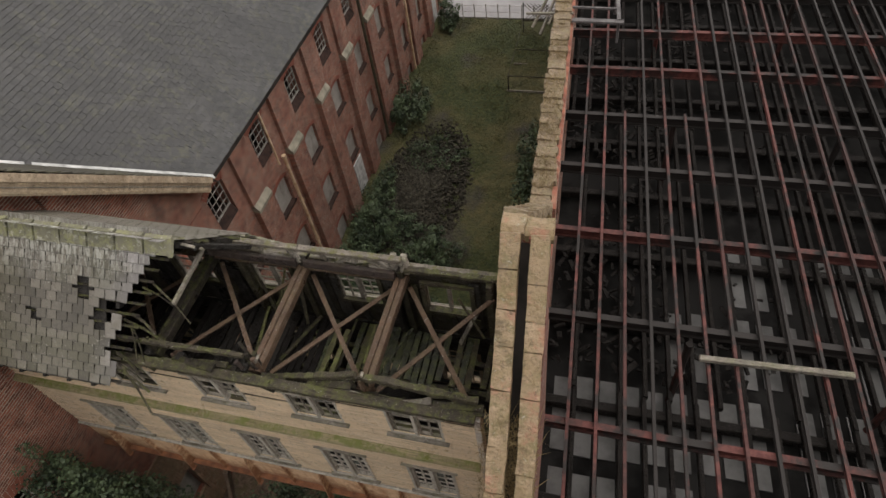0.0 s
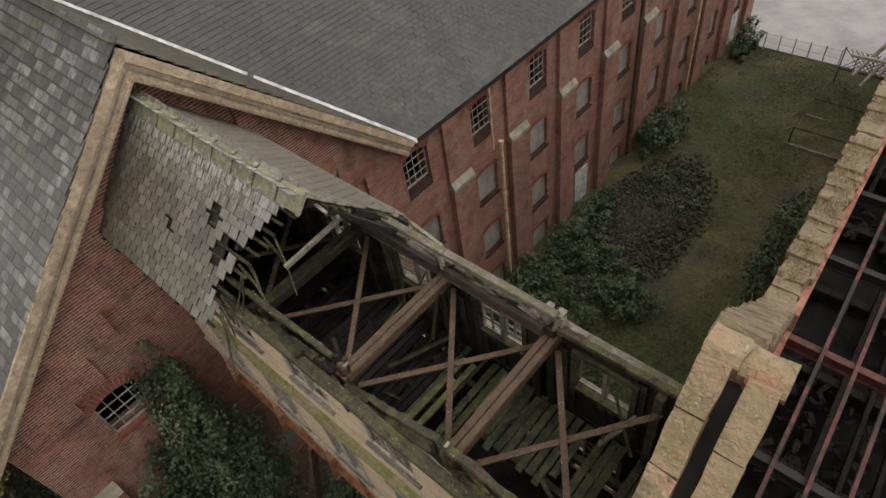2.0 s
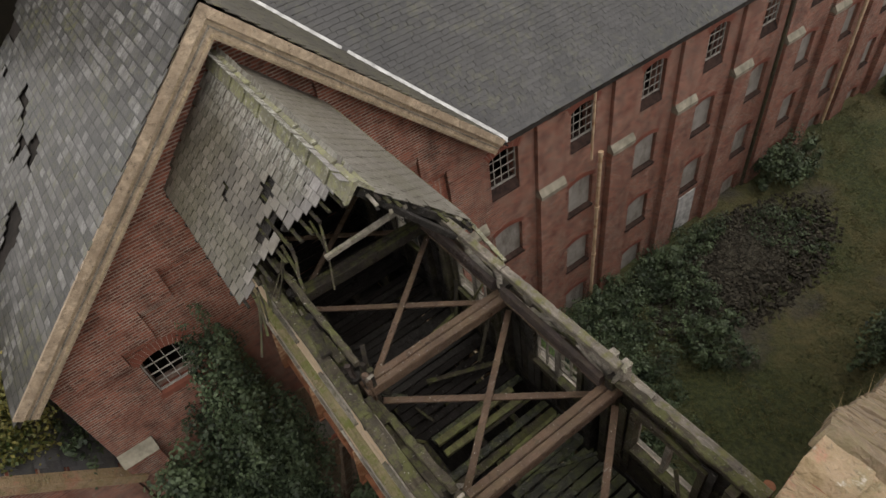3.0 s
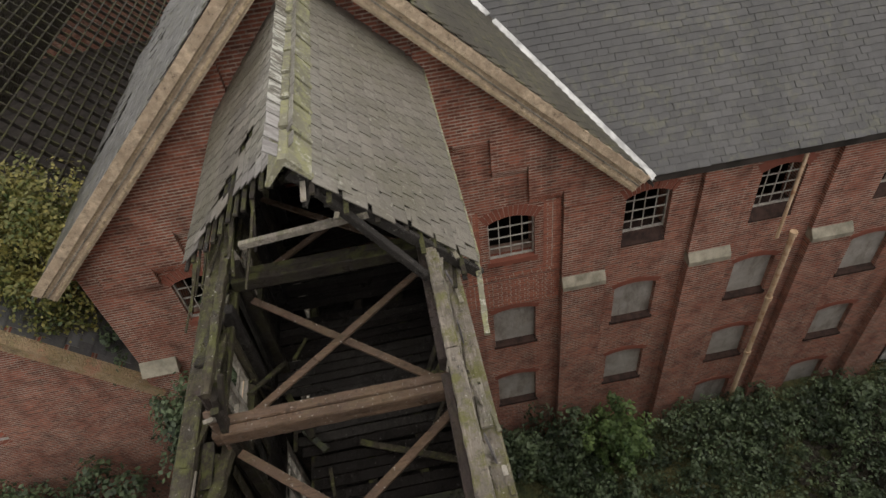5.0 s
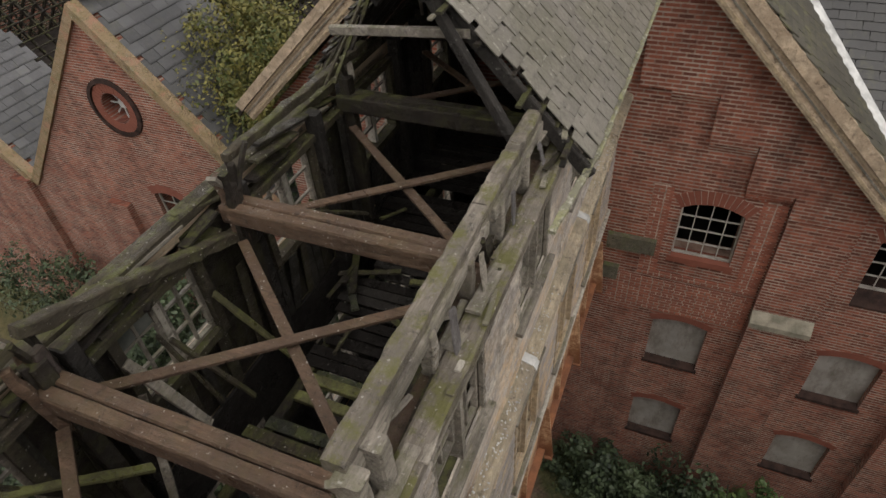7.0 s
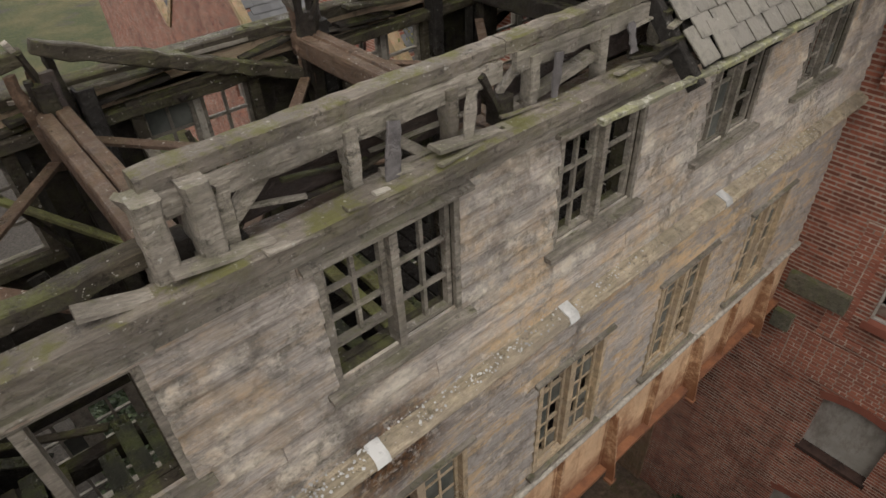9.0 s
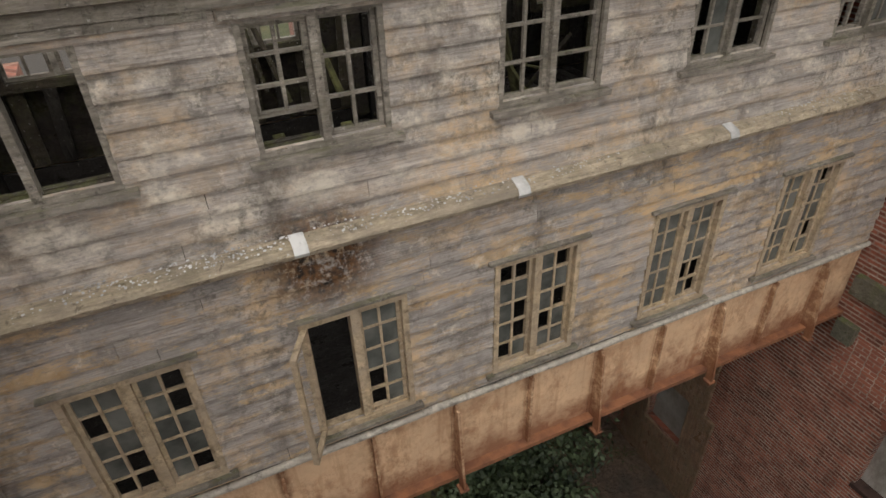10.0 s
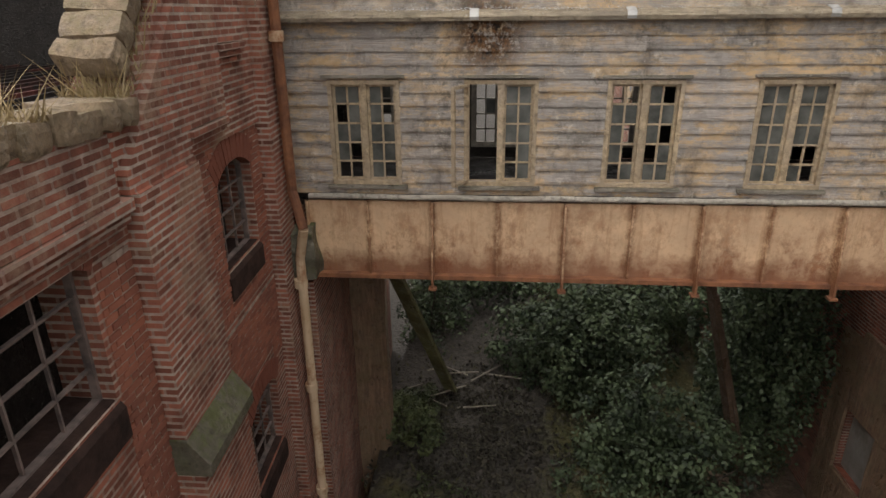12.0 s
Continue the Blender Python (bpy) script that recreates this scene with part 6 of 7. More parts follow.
    for i in range(35):
        x = 9.2 + 0.46 * i
        y0, y1 = HY0 + 0.4, HY1 - 0.4
        if i in (2, 5):
            y1 = 7.4
        bm = bmesh.new()
        i_section(bm, 1, x, 8.264, 8.355, 0.027, 0.014, 0.008, y0, y1)
        part("steel_joist", bm, M_REDSTEEL, sh)
    bm = bmesh.new()
    bar(bm, (11.36, 0.73, 8.42), (13.74, 0.8, 8.42), 0.1, 0.09, jitter=0.02, cuts=3)
    tagged(finish(bm, "loose_timber", M_GREYWOOD), "weathered loose timber lying across the red steel", "timber")
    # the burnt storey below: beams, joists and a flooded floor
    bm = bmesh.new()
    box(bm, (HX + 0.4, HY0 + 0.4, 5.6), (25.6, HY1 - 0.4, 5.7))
    part("flooded_floor", bm, M_WET, sh, "near-black flooded concrete floor")
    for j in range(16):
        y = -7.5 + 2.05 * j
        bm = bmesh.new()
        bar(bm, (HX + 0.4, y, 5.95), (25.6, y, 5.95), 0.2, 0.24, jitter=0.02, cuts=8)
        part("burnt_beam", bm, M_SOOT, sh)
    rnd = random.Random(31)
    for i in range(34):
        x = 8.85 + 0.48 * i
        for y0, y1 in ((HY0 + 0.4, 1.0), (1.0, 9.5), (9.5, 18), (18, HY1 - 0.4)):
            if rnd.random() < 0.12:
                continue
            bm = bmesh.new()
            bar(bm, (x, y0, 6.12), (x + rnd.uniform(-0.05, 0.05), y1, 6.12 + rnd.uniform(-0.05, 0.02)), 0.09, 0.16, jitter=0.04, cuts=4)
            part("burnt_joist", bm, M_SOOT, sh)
    # Pale sheets between the joists, sky reflection painted into their grey.
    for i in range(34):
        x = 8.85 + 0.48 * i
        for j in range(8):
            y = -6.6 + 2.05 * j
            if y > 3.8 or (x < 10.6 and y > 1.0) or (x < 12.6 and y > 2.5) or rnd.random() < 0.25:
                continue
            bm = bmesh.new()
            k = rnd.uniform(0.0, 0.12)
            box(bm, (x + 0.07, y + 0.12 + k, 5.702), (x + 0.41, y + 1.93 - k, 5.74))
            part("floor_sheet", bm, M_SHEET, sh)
    for x in (11.3, 15.0, 18.7):
        for y in (1.25, 7.4, 13.6, 19.7):
            bm = bmesh.new()
            tube(bm, [(x, y, 5.7), (x, y, 8.0)], 0.07, 8)
            part("iron_column", bm, M_REDSTEEL, sh)
    # charred debris on the floor
    bm = bmesh.new()
    for _ in range(2200):
        x, y = rnd.uniform(8.8, 12.6) if rnd.random() < 0.7 else rnd.uniform(12, 24), rnd.uniform(1.5, 24)
        k = rnd.uniform(0.04, 0.15)
        m = Matrix.Translation((x, y, 5.95 + rnd.uniform(0, 0.1))) @ Euler((rnd.uniform(-0.6, 0.6), rnd.uniform(-0.6, 0.6), rnd.uniform(0, 3))).to_matrix().to_4x4()
        if noise.noise((x * 0.35, y * 0.35, 1.0)) > -0.02:
            box(bm, (-k, -k * 0.4, -0.02), (k, k * 0.4, 0.02), m)
    tagged(part("char_debris", bm, M_SOOT, sh), kind="stuff")
    # bring the whole shell to its skewed line
    for ob in sh.children_recursive:
        if ob.data.users > 1:
            ob.location.x += SKEW * (ob.location.y - 1.0)
        else:
            for v in ob.data.vertices:
                v.co.x += SKEW * (v.co.y - 1.0)
    return sh


SHELL = build_shell()

# ---- the low twin-gabled shed to the south ----


def build_shed():
    sd = thing("gabled_shed", (-6, -14, 0), "low gabled red brick shed with half-stripped slate roof", "building")
    wins = [(-9.2, 0.74, 4.6, 5.3), (-16.5, 0.7, 4.0, 5.2)]
    holes = [(yc - w / 2, yc + w / 2, z0, z1) for yc, w, z0, z1 in wins]
    arch_door = (-13.2, -12.2, -0.5, 2.3)
    F = 0.1
    bm = bmesh.new()
    pierced(bm, 0, F - 0.4, F, -31, -5.75, -0.5, 5.25, [*holes, arch_door])
    part("wall", bm, M_BRICK, sd)
    for c in (-9.55, -17.6, -25.65):
        bm = bmesh.new()
        low = [(c + 0.35 - 0.37, c + 0.35 + 0.37, 5.25, 5.85)] if c > -10 else []
        pierced(bm, 0, F - 0.4, F, c - 0.6, c + 0.75, 5.25, 8.4, [*low, (c - 0.42, c + 0.42, 7.43, 8.27)])
        prism(bm, [(c - 4.0, 5.25), (c - 0.602, 5.25), (c - 0.602, 9.15)], 0, F - 0.4, F)
        prism(bm, [(c + 4.0, 5.25), (c + 0.752, 5.25), (c + 0.752, 8.98)], 0, F - 0.4, F)
        prism(bm, [(c - 0.6, 8.4), (c + 0.75, 8.4), (c + 0.75, 8.98), (c, 9.8), (c - 0.6, 9.15)], 0, F - 0.4, F)
        part("gable_wall", bm, M_BRICK, sd)
        bm = bmesh.new()
        n = 32
        for lo, hi, xa, xb in ((0.32, 0.54, F - 0.36, F + 0.004),):
            loops = [[bm.verts.new((x, c + r * math.sin(math.tau * q / n), 7.85 + r * math.cos(math.tau * q / n))) for q in range(n)] for x, r in ((xa, lo), (xb, lo), (xb, hi), (xa, hi))]
            for p, q in zip(loops, loops[1:] + loops[:1]):
                for v in range(n):
                    bm.faces.new((p[v], p[(v + 1) % n], q[(v + 1) % n], q[v]))
        ring = part("round_window", bm, M_BRICK_DARK, sd)
        bm = bmesh.new()
        hood = [[bm.verts.new((x, c + r * math.sin(math.tau * q / n), 7.85 + r * math.cos(math.tau * q / n))) for q in range(n)] for x, r in ((F - 0.1, 0.542), (F + 0.055, 0.542), (F + 0.04, 0.63), (F - 0.1, 0.63))]
        for p, q in zip(hood, hood[1:] + hood[:1]):
            for v in range(n):
                bm.faces.new((p[v], p[(v + 1) % n], q[(v + 1) % n], q[v]))
        part("hood_ring", bm, M_SILL, ring, "dark moulded ring")
        for i in range(30):
            a, b = math.tau * (i + 0.03) / 30, math.tau * (i + 0.95) / 30
            bm = bmesh.new()
            prism(bm, [(c + r * math.sin(t), 7.85 + r * math.cos(t)) for r, t in ((0.34, a), (0.53, a), (0.53, b), (0.34, b))], 0, F - 0.05, F + 0.014)
            part("brick", bm, M_ARCH, ring)
        bm = bmesh.new()
        for i in range(8):
            a = math.tau * i / 8
            bar(bm, (F - 0.2, c, 7.85), (F - 0.2, c + 0.32 * math.sin(a), 7.85 + 0.32 * math.cos(a)), 0.025, 0.025, up=(1, 0, 0))
        tube(bm, [(F - 0.22, c, 7.85), (F - 0.18, c, 7.85)], 0.1, 12)
        part("glazing_bar", bm, M_LEAD, ring)
        for s in (1, -1):
            bm = bmesh.new()
            a, b = (c, 9.9), (c + s * 4.06, 5.3)
            prism(bm, [a, b, (b[0] - s * 0.14, b[1] - 0.14), (a[0], a[1] - 0.28)], 0, F - 0.2, F + 0.06)
            part("coping", bm, M_COPING, sd)
            upv = Vector((0, -s * 4.0, 4.55))
            L = upv.length
            if s > 0:
                fr = slope_frame((F - 0.19, c + 4.0, 5.28), (-1, 0, 0), upv)
            else:
                fr = slope_frame((F - 0.19 - 12, c - 4.0, 5.28), (1, 0, 0), upv)

            def keep(u, v, s=s):
                d = u if s > 0 else 12 - u
                return d < 2.2 + 0.8 * noise.noise((u * 0.8, v * 0.8, 2.0))
            joined_slates("slate_covering", sd, fr, 12, L, 0.3, 0.24, keep, M_SLATE_SHED, 40 + int(c) + s)
            bm = bmesh.new()
            for j in range(24):
                p = fr @ Vector((0, 0.1 + L * j / 24, -0.02))
                bar(bm, (F - 0.4, p.y, p.z), (-26, p.y, p.z), 0.05, 0.03)
            for j in range(55):
                x = F - 0.6 - 0.46 * j
                p, q = fr @ Vector((0, 0, -0.1)), fr @ Vector((0, L, -0.1))
                bar(bm, (x, p.y, p.z), (x, q.y, q.z), 0.06, 0.1)
            part("batten", bm, M_DARKWOOD, sd, "bare weathered roof battens and rafters")
    for yc, w, z0, z1 in ((-9.2, 0.74, 4.6, 5.85), wins[1]):
        arch(sd, F - 0.2, F + 0.012, yc, w, z1 - 0.1, 0.1, 0.2)
        iron_window(sd, F - 0.12, yc, w, z0, z1, 2, 4)
    for yc in (-10.75, -13.95):
        bm = bmesh.new()
        box(bm, (F + 0.002, yc - 0.3, -0.4), (F + 0.16, yc + 0.3, 5.3))
        part("pier", bm, M_BRICK, sd)
    bm = bmesh.new()
    box(bm, (-26.4, -31, -0.5), (-26, -5.75, 5.25))
    box(bm, (-26, -31, -0.5), (F - 0.42, -30.6, 5.25))
    part("side_wall", bm, M_BRICK, sd)
    bm = bmesh.new()
    box(bm, (-26, -30.6, 1.9), (F - 0.45, -5.75, 2.0))
    part("inner_floor", bm, M_VOID, sd)
    return sd


SHED = build_shed()

# ---- plants and debris ----


def bush(name, at, radii, count, size, seed, material, label, trunk=True):
    e = thing(name, (at[0], at[1], at[2] - radii[2]), label, "shrub")
    rnd = random.Random(seed)
    base = Vector((at[0], at[1], at[2] - radii[2] - 0.1))
    for _ in range(6):
        tip = Vector(at) + Vector((rnd.uniform(-0.6, 0.6) * radii[0], rnd.uniform(-0.6, 0.6) * radii[1], rnd.uniform(0.0, 0.6) * radii[2]))
        midp = base.lerp(tip, 0.5) + Vector((rnd.uniform(-0.2, 0.2), rnd.uniform(-0.2, 0.2), 0.1))
        bm = bmesh.new()
        tube(bm, [base, midp, tip], [0.05, 0.03, 0.012], 6)
        part("stem", bm, M_BARK, e)
    bm = bmesh.new()
    leaves(bm, at, radii, int(count * 1.6), size * 0.78, seed, clumps=int(22 + count / 110))
    part("foliage", bm, material, e)
    return e


bush("climbing_ivy", (0.2, -3.2, 6.9), (0.2, 0.55, 1.6), 2600, 0.08, 51, M_LEAF, "dark ivy climbing the brick gable beside a window")
bush("climbing_ivy", (0.25, -4.0, 5.6), (0.25, 0.5, 1.0), 1800, 0.08, 52, M_LEAF, "dark ivy climbing the brick gable beside a window")
bush("ivy_tree", (0.95, -3.35, 4.2), (0.95, 0.95, 3.5), 16000, 0.1, 1, M_LEAF, "tall dark ivy-clad tree against the brick gable")
bush("ivy_tree", (1.0, -4.6, 3.6), (0.9, 1.2, 2.6), 9000, 0.13, 15, M_LEAF, "dark ivy bush against the brick gable")
bush("sycamore_shrub", (-1.9, -7.5, 7.7), (1.7, 1.7, 1.8), 20000, 0.1, 2, M_LEAF_YELLOW, "self-sown shrub turning yellow in the valley between roofs")
bush("green_shrub", (0.95, 3.5, 1.4), (0.8, 0.8, 1.4), 4200, 0.12, 3, M_SHRUB, "bright green shrub at the foot of the mill wall")
bush("bramble", (0.8, 0.7, 1.2), (0.8, 1.1, 1.0), 3400, 0.12, 53, M_LEAF, "dark bramble in the corner under the footbridge")
bush("bramble", (0.8, 7.2, 0.7), (0.8, 1.2, 0.9), 3000, 0.11, 54, M_LEAF, "low dark bramble at the foot of the mill wall")
bush("bramble", (1.9, 7.0, 0.5), (1.0, 1.4, 0.6), 2600, 0.11, 55, M_LEAF, "low dark bramble at the foot of the mill wall")
bush("bramble", (-1.5, -6.35, 5.8), (1.4, 0.55, 0.7), 4200, 0.12, 56, M_LEAF, "dark bramble in the valley between the roofs")
bush("bramble", (1.1, 5.4, 0.8), (1.0, 1.3, 1.0), 3600, 0.11, 4, M_LEAF, "low dark bramble at the foot of the mill wall")
bush("bramble", (0.9, 9.0, 0.8), (0.8, 1.4, 0.9), 3000, 0.11, 5, M_LEAF, "low dark bramble at the foot of the mill wall")
bush("bramble", (0.7, 16.2, 1.2), (0.9, 1.6, 1.1), 2800, 0.14, 6, M_LEAF, "bramble bush by the pier of the mill wall")
bush("bramble", (0.8, 2.2, 1.2), (0.8, 1.2, 1.2), 3200, 0.12, 23, M_LEAF, "dark bramble in the corner under the footbridge")
bush("bramble", (0.9, 11.0, 0.6), (0.8, 1.6, 0.7), 2600, 0.11, 24, M_LEAF, "low dark bramble at the foot of the mill wall")
bush("bramble", (2.3, 9.2, 0.7), (1.1, 1.0, 0.5), 2200, 0.11, 25, M_LEAF, "low bramble creeping over the rubble heap")
bush("bramble", (2.6, 13.6, 0.6), (1.3, 1.2, 0.5), 2200, 0.11, 26, M_LEAF, "low bramble creeping over the rubble heap")
bush("bramble", (3.8, 8.2, 0.9), (1.0, 0.9, 0.8), 2600, 0.12, 7, M_LEAF, "rounded bush beside the rubble heap")
bush("bramble", (4.2, -5.0, 3.0), (1.8, 1.5, 1.3), 6500, 0.13, 8, M_LEAF, "dense bramble thicket under the footbridge")
bush("bramble", (2.6, -7.8, 3.0), (2.4, 2.0, 2.2), 7500, 0.14, 9, M_LEAF, "dense bramble thicket beyond the footbridge")
bush("bramble", (6.0, -8.8, 3.2), (2.2, 2.0, 1.8), 6000, 0.14, 10, M_LEAF, "dense bramble thicket beyond the footbridge")
bush("bramble", (2.9, -2.0, 2.2), (1.5, 1.1, 1.0), 3500, 0.12, 11, M_LEAF, "low bramble under the footbridge")
bush("bramble", (4.1, -4.5, 3.1), (1.3, 1.2, 1.3), 5200, 0.11, 31, M_LEAF, "bramble thicket on the mound under the footbridge")
bush("bramble", (3.3, -2.5, 2.6), (1.2, 1.0, 1.2), 5200, 0.11, 32, M_LEAF, "bramble thicket on the mound under the footbridge")
bush("bramble", (4.2, -1.5, 2.1), (0.8, 0.8, 0.6), 2400, 0.09, 33, M_LEAF, "low bramble under the footbridge")
bush("nettle_patch", (6.7, -1.0, 2.3), (0.7, 0.6, 0.2), 900, 0.07, 41, M_NETTLE, "low dull green nettles on the damp mound")
bush("nettle_patch", (7.2, -2.4, 2.75), (0.6, 1.0, 0.2), 2600, 0.08, 42, M_NETTLE, "low dull green nettles on the damp mound")
bush("bramble", (1.1, -9.8, 2.2), (1.0, 2.2, 1.9), 5200, 0.12, 43, M_LEAF, "dark bramble thicket along the shed wall")
bush("bramble", (1.3, -13.5, 2.0), (1.1, 2.2, 1.7), 4200, 0.12, 44, M_LEAF, "dark bramble thicket along the shed wall")
bush("bramble", (7.2, -6.4, 3.0), (0.8, 1.4, 1.5), 4200, 0.11, 37, M_LEAF, "bramble thicket against the gutted mill")
bush("bramble", (2.2, 2.6, 0.8), (1.1, 1.0, 0.8), 3000, 0.11, 38, M_LEAF, "low dark bramble spreading into the yard")
bush("bramble", (4.3, 2.8, 0.8), (1.2, 1.0, 0.6), 2600, 0.11, 39, M_LEAF, "low dark bramble spreading into the yard")
bush("bramble", (2.7, 4.3, 0.7), (1.1, 1.3, 0.7), 3000, 0.11, 34, M_LEAF, "low dark bramble spreading into the yard")
bush("bramble", (3.1, 6.3, 0.6), (1.2, 1.2, 0.6), 2800, 0.11, 35, M_LEAF, "low dark bramble spreading into the yard")
bush("bramble", (4.6, 4.6, 0.6), (1.1, 1.3, 0.5), 2400, 0.1, 36, M_LEAF, "low dark bramble spreading into the yard")
bush("bramble", (0.9, 23.5, 1.4), (0.7, 1.0, 0.9), 1200, 0.16, 12, M_LEAF, "bush at the far corner of the mill")
bush("bramble", (6.9, 13.0, 1.2), (0.8, 3.0, 0.9), 3000, 0.14, 13, M_LEAF, "straggling growth along the gutted mill wall")


def build_rubble():
    bm = bmesh.new()
    rnd = random.Random(8)
    for _ in range(6500):
        a, r = rnd.uniform(0, math.tau), min(rnd.uniform(0.85, 1.05), abs(rnd.gauss(0, 0.6)))
        x, y = 2.4 + 1.95 * r * math.cos(a), 11.6 + 4.0 * r * math.sin(a)
        h = 0.3 * max(0, 1 - r * r) * (0.8 + 0.4 * noise.noise((x, y, 0)))
        k = rnd.uniform(0.03, 0.11)
        m = Matrix.Translation((x, y, ground_height(x, y) + h - 0.03)) @ Euler((rnd.uniform(0, 3), rnd.uniform(0, 3), rnd.uniform(0, 3))).to_matrix().to_4x4()
        box(bm, (-k, -k * 0.5, -k * 0.35), (k, k * 0.5, k * 0.35), m)
    tagged(finish(bm, "rubble_heap", M_RUBBLE), "dark heap of broken brick and slate in the grass", "rubble", kind="stuff")


build_rubble()


def build_grass():
    bm = bmesh.new()
    rnd = random.Random(14)
    for _ in range(60000):
        x, y = rnd.uniform(0.2, 8.0), rnd.uniform(-14, 25.5)
        if ((x - 2.4) / 1.6) ** 2 + ((y - 11.6) / 3.3) ** 2 < rnd.uniform(0.5, 1.1):
            continue
        if noise.noise((x * 0.4, y * 0.25, 9)) < -0.25 or (x > 4.8 and y < 0.6 and rnd.random() < 0.8):
            continue
        h = rnd.uniform(0.03, 0.11)
        z = ground_height(x, y) - 0.02
        a = rnd.uniform(0, math.tau)
        d, l = Vector((math.cos(a), math.sin(a), 0)) * 0.02, Vector((rnd.uniform(-1, 1), rnd.uniform(-1, 1), 0)) * h * 1.6
        p = Vector((x, y, z))
        bm.faces.new([bm.verts.new(p - d), bm.verts.new(p + d), bm.verts.new(p + l + Vector((0, 0, h)))])
    tagged(finish(bm, "grass", M_GRASS), "rank uncut grass across the yard", "grass", kind="stuff")
    bm = bmesh.new()
    for _ in range(17000):
        t = rnd.random()
        if t < 0.3:
            y, z, x = 3.1 + 11 * rnd.random() ** 1.6, 9.04, rnd.gauss(0.1, 0.15)
        elif t < 0.5:
            y, x = rnd.uniform(-0.2, 3.2), rnd.gauss(0.12, 0.12)
            z = HAPEX_Z - (y - HAPEX_Y) * 1.05 - 0.03
        else:
            y, x = -rnd.uniform(2.3, 4.7), rnd.gauss(0.26, 0.2)
            z = HAPEX_Z - (HAPEX_Y - y) * 1.013 - 0.02
        if noise.noise((y * 1.3, 0, 0)) < -0.1 and t < 0.4:
            continue
        x = skewed(HX + min(max(x, -0.09), 0.3 if t < 0.5 else 0.52), y)
        h = rnd.uniform(0.1, 0.32) if rnd.random() < 0.15 else rnd.uniform(0.03, 0.1)
        p = Vector((x, y, z))
        a = rnd.uniform(0, math.tau)
        d, l = Vector((math.cos(a), math.sin(a), 0)) * 0.006, Vector((rnd.uniform(-1, 1), rnd.uniform(-1, 1), 0)) * h * 0.8
        bm.faces.new([bm.verts.new(p - d), bm.verts.new(p + d), bm.verts.new(p + l + Vector((0, 0, h)))])
    tagged(finish(bm, "wall_grass", M_STRAW), "dry straw-coloured grass rooted on the wall top", "grass", kind="stuff")


build_grass()


def build_under_bridge():
    bm = bmesh.new()
    bar(bm, (7.56, -1.46, 6.5), (6.66, -3.76, ground_height(6.66, -3.76) - 0.05), 0.25, 0.09, jitter=0.05, cuts=5)
    tagged(finish(bm, "leaning_prop", M_PROP), "mossy timber prop leaning against the bridge girder", "timber")
    for a, b in (((2.84, -2.18, 6.55), (1.35, -2.6, 1.3)), ((2.5, -2.27, 5.4), (1.2, -2.7, 1.3))):
        bm = bmesh.new()
        bar(bm, a, b, 0.2, 0.08, jitter=0.06, cuts=5)
        tagged(finish(bm, "leaning_plank", M_ROT), "brown plank leaning under the footbridge", "plank", "leaning planks")
    rnd = random.Random(5)
    for i in range(9):
        x, y = rnd.uniform(5.6, 7.5), rnd.uniform(-4.6, -3.2)
        a, l = rnd.uniform(-0.5, 0.9), rnd.uniform(0.15, 0.5)
        z = ground_height(x, y) + 0.05
        bm = bmesh.new()
        bar(bm, (x - l * math.cos(a), y - l * math.sin(a), z), (x + l * math.cos(a), y + l * math.sin(a), z + 0.05), 0.035, 0.025, jitter=0.08, cuts=2)
        tagged(finish(bm, "broken_lath", M_GREYWOOD), "broken pale lath lying on the damp ground", "lath", "broken laths")
    bm = bmesh.new()
    for _ in range(2600):
        x, y = min(rnd.gauss(6.1, 0.8), 7.9), rnd.gauss(-2.4, 1.0)
        k = rnd.uniform(0.01, 0.05)
        m = Matrix.Translation((x, y, ground_height(x, y) + 0.03)) @ Euler((rnd.uniform(0, 3), rnd.uniform(0, 3), rnd.uniform(0, 3))).to_matrix().to_4x4()
        box(bm, (-k, -k * 0.5, -k * 0.35), (k, k * 0.5, k * 0.35), m)
    tagged(finish(bm, "scattered_rubble", M_RUBBLE), "grey broken brick scattered under the footbridge", "rubble", kind="stuff")


build_under_bridge()


def build_droppings():
    bm = bmesh.new()
    rnd = random.Random(6)
    for _ in range(420):
        x = rnd.choice((6.35, 6.6, 7.2, 6.9, 5.1, 5.5, 4.2, 1.7)) + rnd.gauss(0, 0.32)
        if not 0.2 < x < 8.0:
            continue
        f = rnd.random()
        p = Vector((x, 0.03 + 0.1 * f, 9.545 - 0.03 * f))
        k = rnd.uniform(0.003, 0.011)
        ringv = [bm.verts.new(p + Vector((k * math.cos(t) * rnd.uniform(0.6, 1.2), k * math.sin(t) * 0.8, 0.004 - 0.3 * k * math.sin(t)))) for t in [math.tau * i / 6 for i in range(6)]]
        top = bm.verts.new(p + Vector((0, 0, 0.009)))
        for i in range(6):
            bm.faces.new((ringv[i], ringv[(i + 1) % 6], top))
    tagged(finish(bm, "bird_droppings", M_LEAD), "white bird droppings along the storey ledge", "droppings", kind="stuff")


build_droppings()


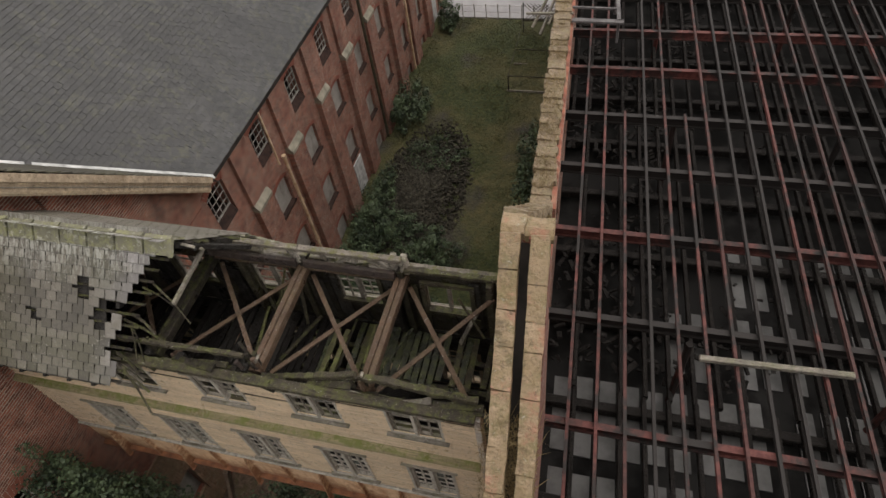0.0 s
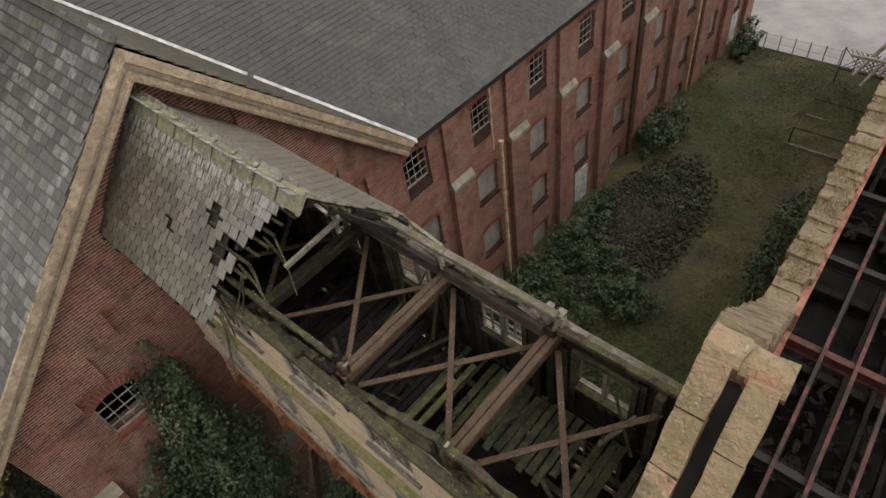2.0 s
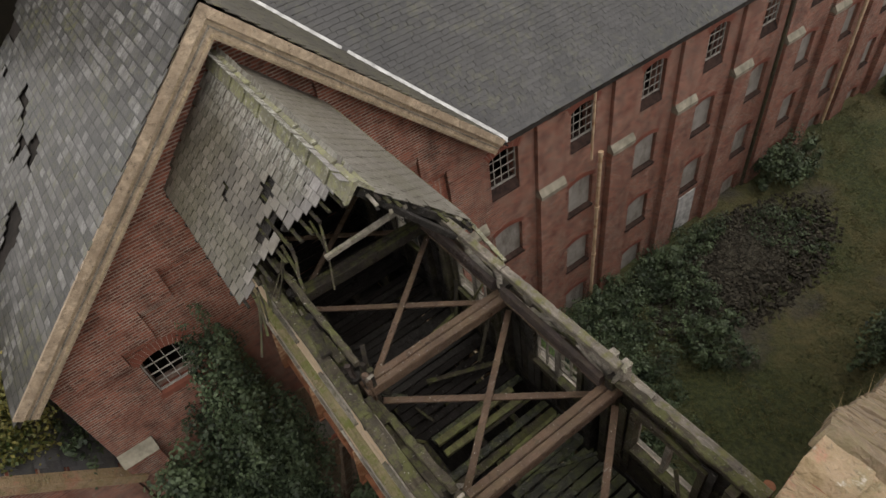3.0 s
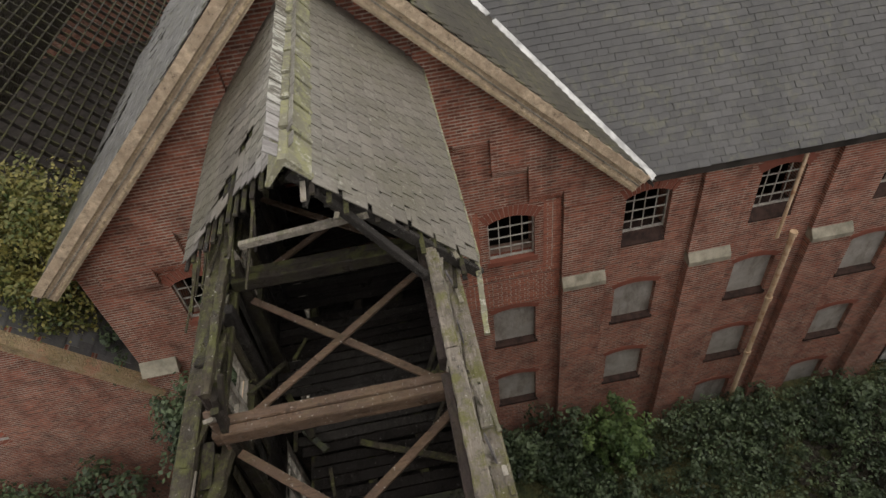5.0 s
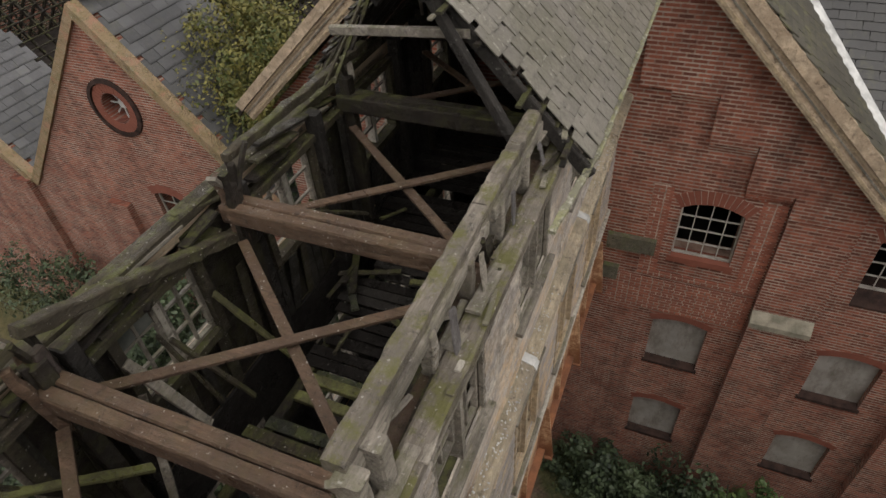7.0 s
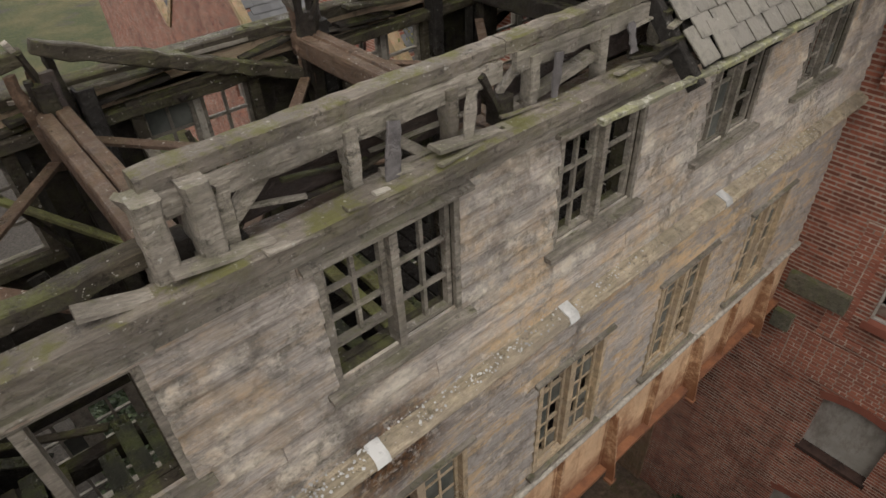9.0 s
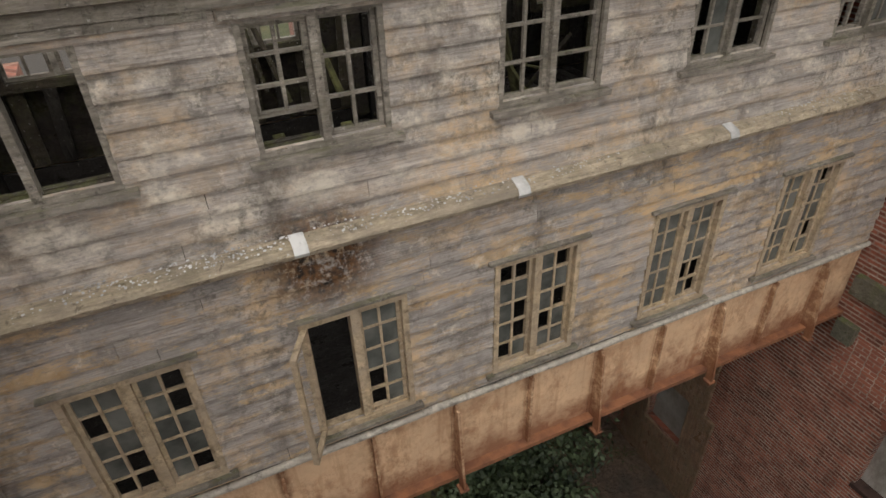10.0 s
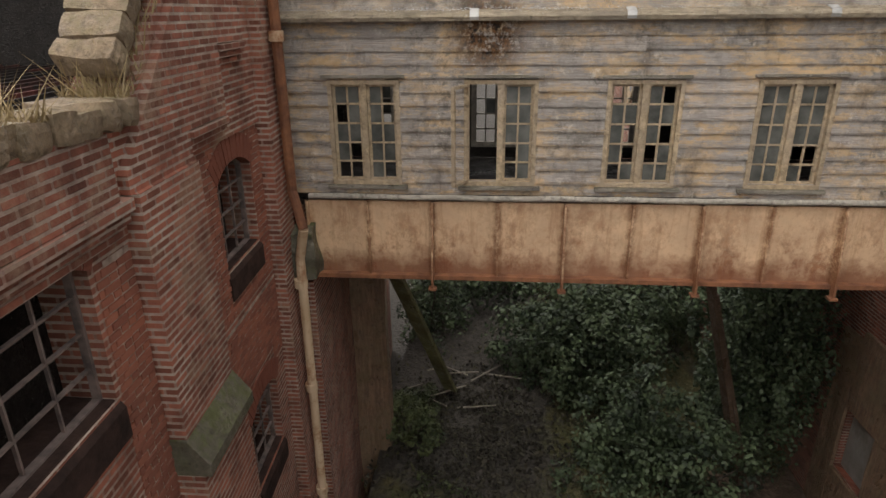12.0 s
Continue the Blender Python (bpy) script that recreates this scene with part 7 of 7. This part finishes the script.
def build_far_yard():
    # lattice cage beside the parapet, fence and stacked timbers at the far end of the yard
    cage = thing("lattice_cage", (6.1, 20, 0.8), "rusty steel lattice cage standing in the grass", "cage")
    x0, x1, y0, y1, z0, z1 = 4.9, 6.9, 18.2, 22.8, 0.6, 1.5
    for a, b in (((x0, y0, z0), (x0, y0, z1)), ((x1, y0, z0), (x1, y0, z1)), ((x0, y1, z0), (x0, y1, z1)), ((x1, y1, z0), (x1, y1, z1)),
                 ((x0, y0, z1), (x1, y0, z1)), ((x0, y1, z1), (x1, y1, z1)), ((x0, y0, z1), (x0, y1, z1)), ((x1, y0, z1), (x1, y1, z1)), ((x0, 20.3, z1), (x1, 20.3, z1))):
        bm = bmesh.new()
        bar(bm, a, b, 0.04, 0.04, up=(0.3, 0.2, 1))
        part("frame_bar", bm, M_DARKWOOD, cage)
    for i in range(16):
        for s in (1, -1):
            u = x0 - 0.9 + i * 0.18
            ends = [(u, z1), (u + 0.9, z1 + 0.9)] if s > 0 else [(u, z1 + 0.9), (u + 0.9, z1)]
            if u < x0 or u + 0.9 > x1:
                continue
            bm = bmesh.new()
            bar(bm, (ends[0][0], y1, ends[0][1]), (ends[1][0], y1, ends[1][1]), 0.022, 0.022, up=(0, 1, 0))
            part("lattice_bar", bm, M_DARKWOOD, cage)
    for x in (x0, x1):
        bm = bmesh.new()
        bar(bm, (x, y1, z1), (x, y1, z1 + 0.95), 0.04, 0.04, up=(0, 1, 0))
        part("frame_bar", bm, M_DARKWOOD, cage)
    for y in (y0, 20.3):
        bm = bmesh.new()
        bar(bm, (x0 - 0.1, y, z0 + 0.08), (x1, y, z0 + 0.08), 0.06, 0.14)
        part("kerb_board", bm, M_GREYWOOD, cage)
    fence = thing("wire_fence", (3, 25.6, 0.8), "low wire fence along the concrete yard", "fence")
    for i in range(12):
        bm = bmesh.new()
        tube(bm, [(0.3 + 0.62 * i, 23.95, 0.7), (0.3 + 0.62 * i, 23.95, 1.7)], 0.025, 6)
        part("post", bm, M_IRON, fence)
    for z in (0.95, 1.25, 1.6):
        bm = bmesh.new()
        tube(bm, [(0.3, 23.95, z), (7.3, 23.95, z)], 0.008, 5)
        part("wire", bm, M_IRON, fence)
    for a, b in (((7.0, 11.2, 8.2), (7.75, 12.3, 9.5)), ((7.25, 11.0, 8.1), (7.95, 12.6, 9.6)), ((7.5, 10.9, 8.5), (8.05, 12.2, 9.3)), ((6.9, 10.75, 8.9), (8.2, 10.6, 9.02))):
        bm = bmesh.new()
        bar(bm, a, b, 0.07, 0.06, jitter=0.04, cuts=3)
        tagged(finish(bm, "stray_timber", M_GREYWOOD), "weathered timber lying across the parapet", "timber", "stray timbers")
    rail = thing("guard_rail", (8.8, 11.0, 8.36), "grey timber guard frame standing on the red steel", "railing")
    for a, b, w, h in (((8.2, 10.3, 9.0), (9.55, 10.25, 9.0), 0.16, 0.06), ((8.15, 10.95, 9.0), (9.4, 10.9, 9.0), 0.06, 0.06), ((8.1, 11.8, 9.0), (9.3, 11.75, 9.0), 0.07, 0.06), ((9.42, 10.3, 9.03), (9.3, 11.8, 9.03), 0.1, 0.05),
                       ((9.42, 10.3, 8.36), (9.42, 10.3, 9.0), 0.07, 0.07), ((9.3, 11.75, 8.36), (9.3, 11.75, 9.0), 0.07, 0.07)):
        bm = bmesh.new()
        bar(bm, a, b, w, h, up=(0.2, 0.9, 0.3) if a[2] != b[2] else (0, 0, 1), jitter=0.02, cuts=2)
        part("rail_board", bm, M_FELT, rail)
    bm = bmesh.new()
    box(bm, (2.2, 33.5, 0.86), (9.5, 33.9, 2.0))
    box(bm, (2.2, 33.4, 2.0), (9.5, 34.0, 2.15))
    tagged(finish(bm, "low_wall", M_DARKWOOD), "low dark wall across the concrete yard", "wall")


build_far_yard()


def to_metres():
    """The plan is drawn in units of one building module; bring every mesh and place to metres."""
    grow = Matrix.Scale(METRES, 4)
    for me in bpy.data.meshes:
        me.transform(grow)
    for ob in bpy.data.objects:
        if ob.type in {"MESH", "EMPTY"}:
            ob.location = ob.location * METRES
            inv = ob.matrix_parent_inverse.copy()
            inv.translation = inv.translation * METRES
            ob.matrix_parent_inverse = inv


to_metres()
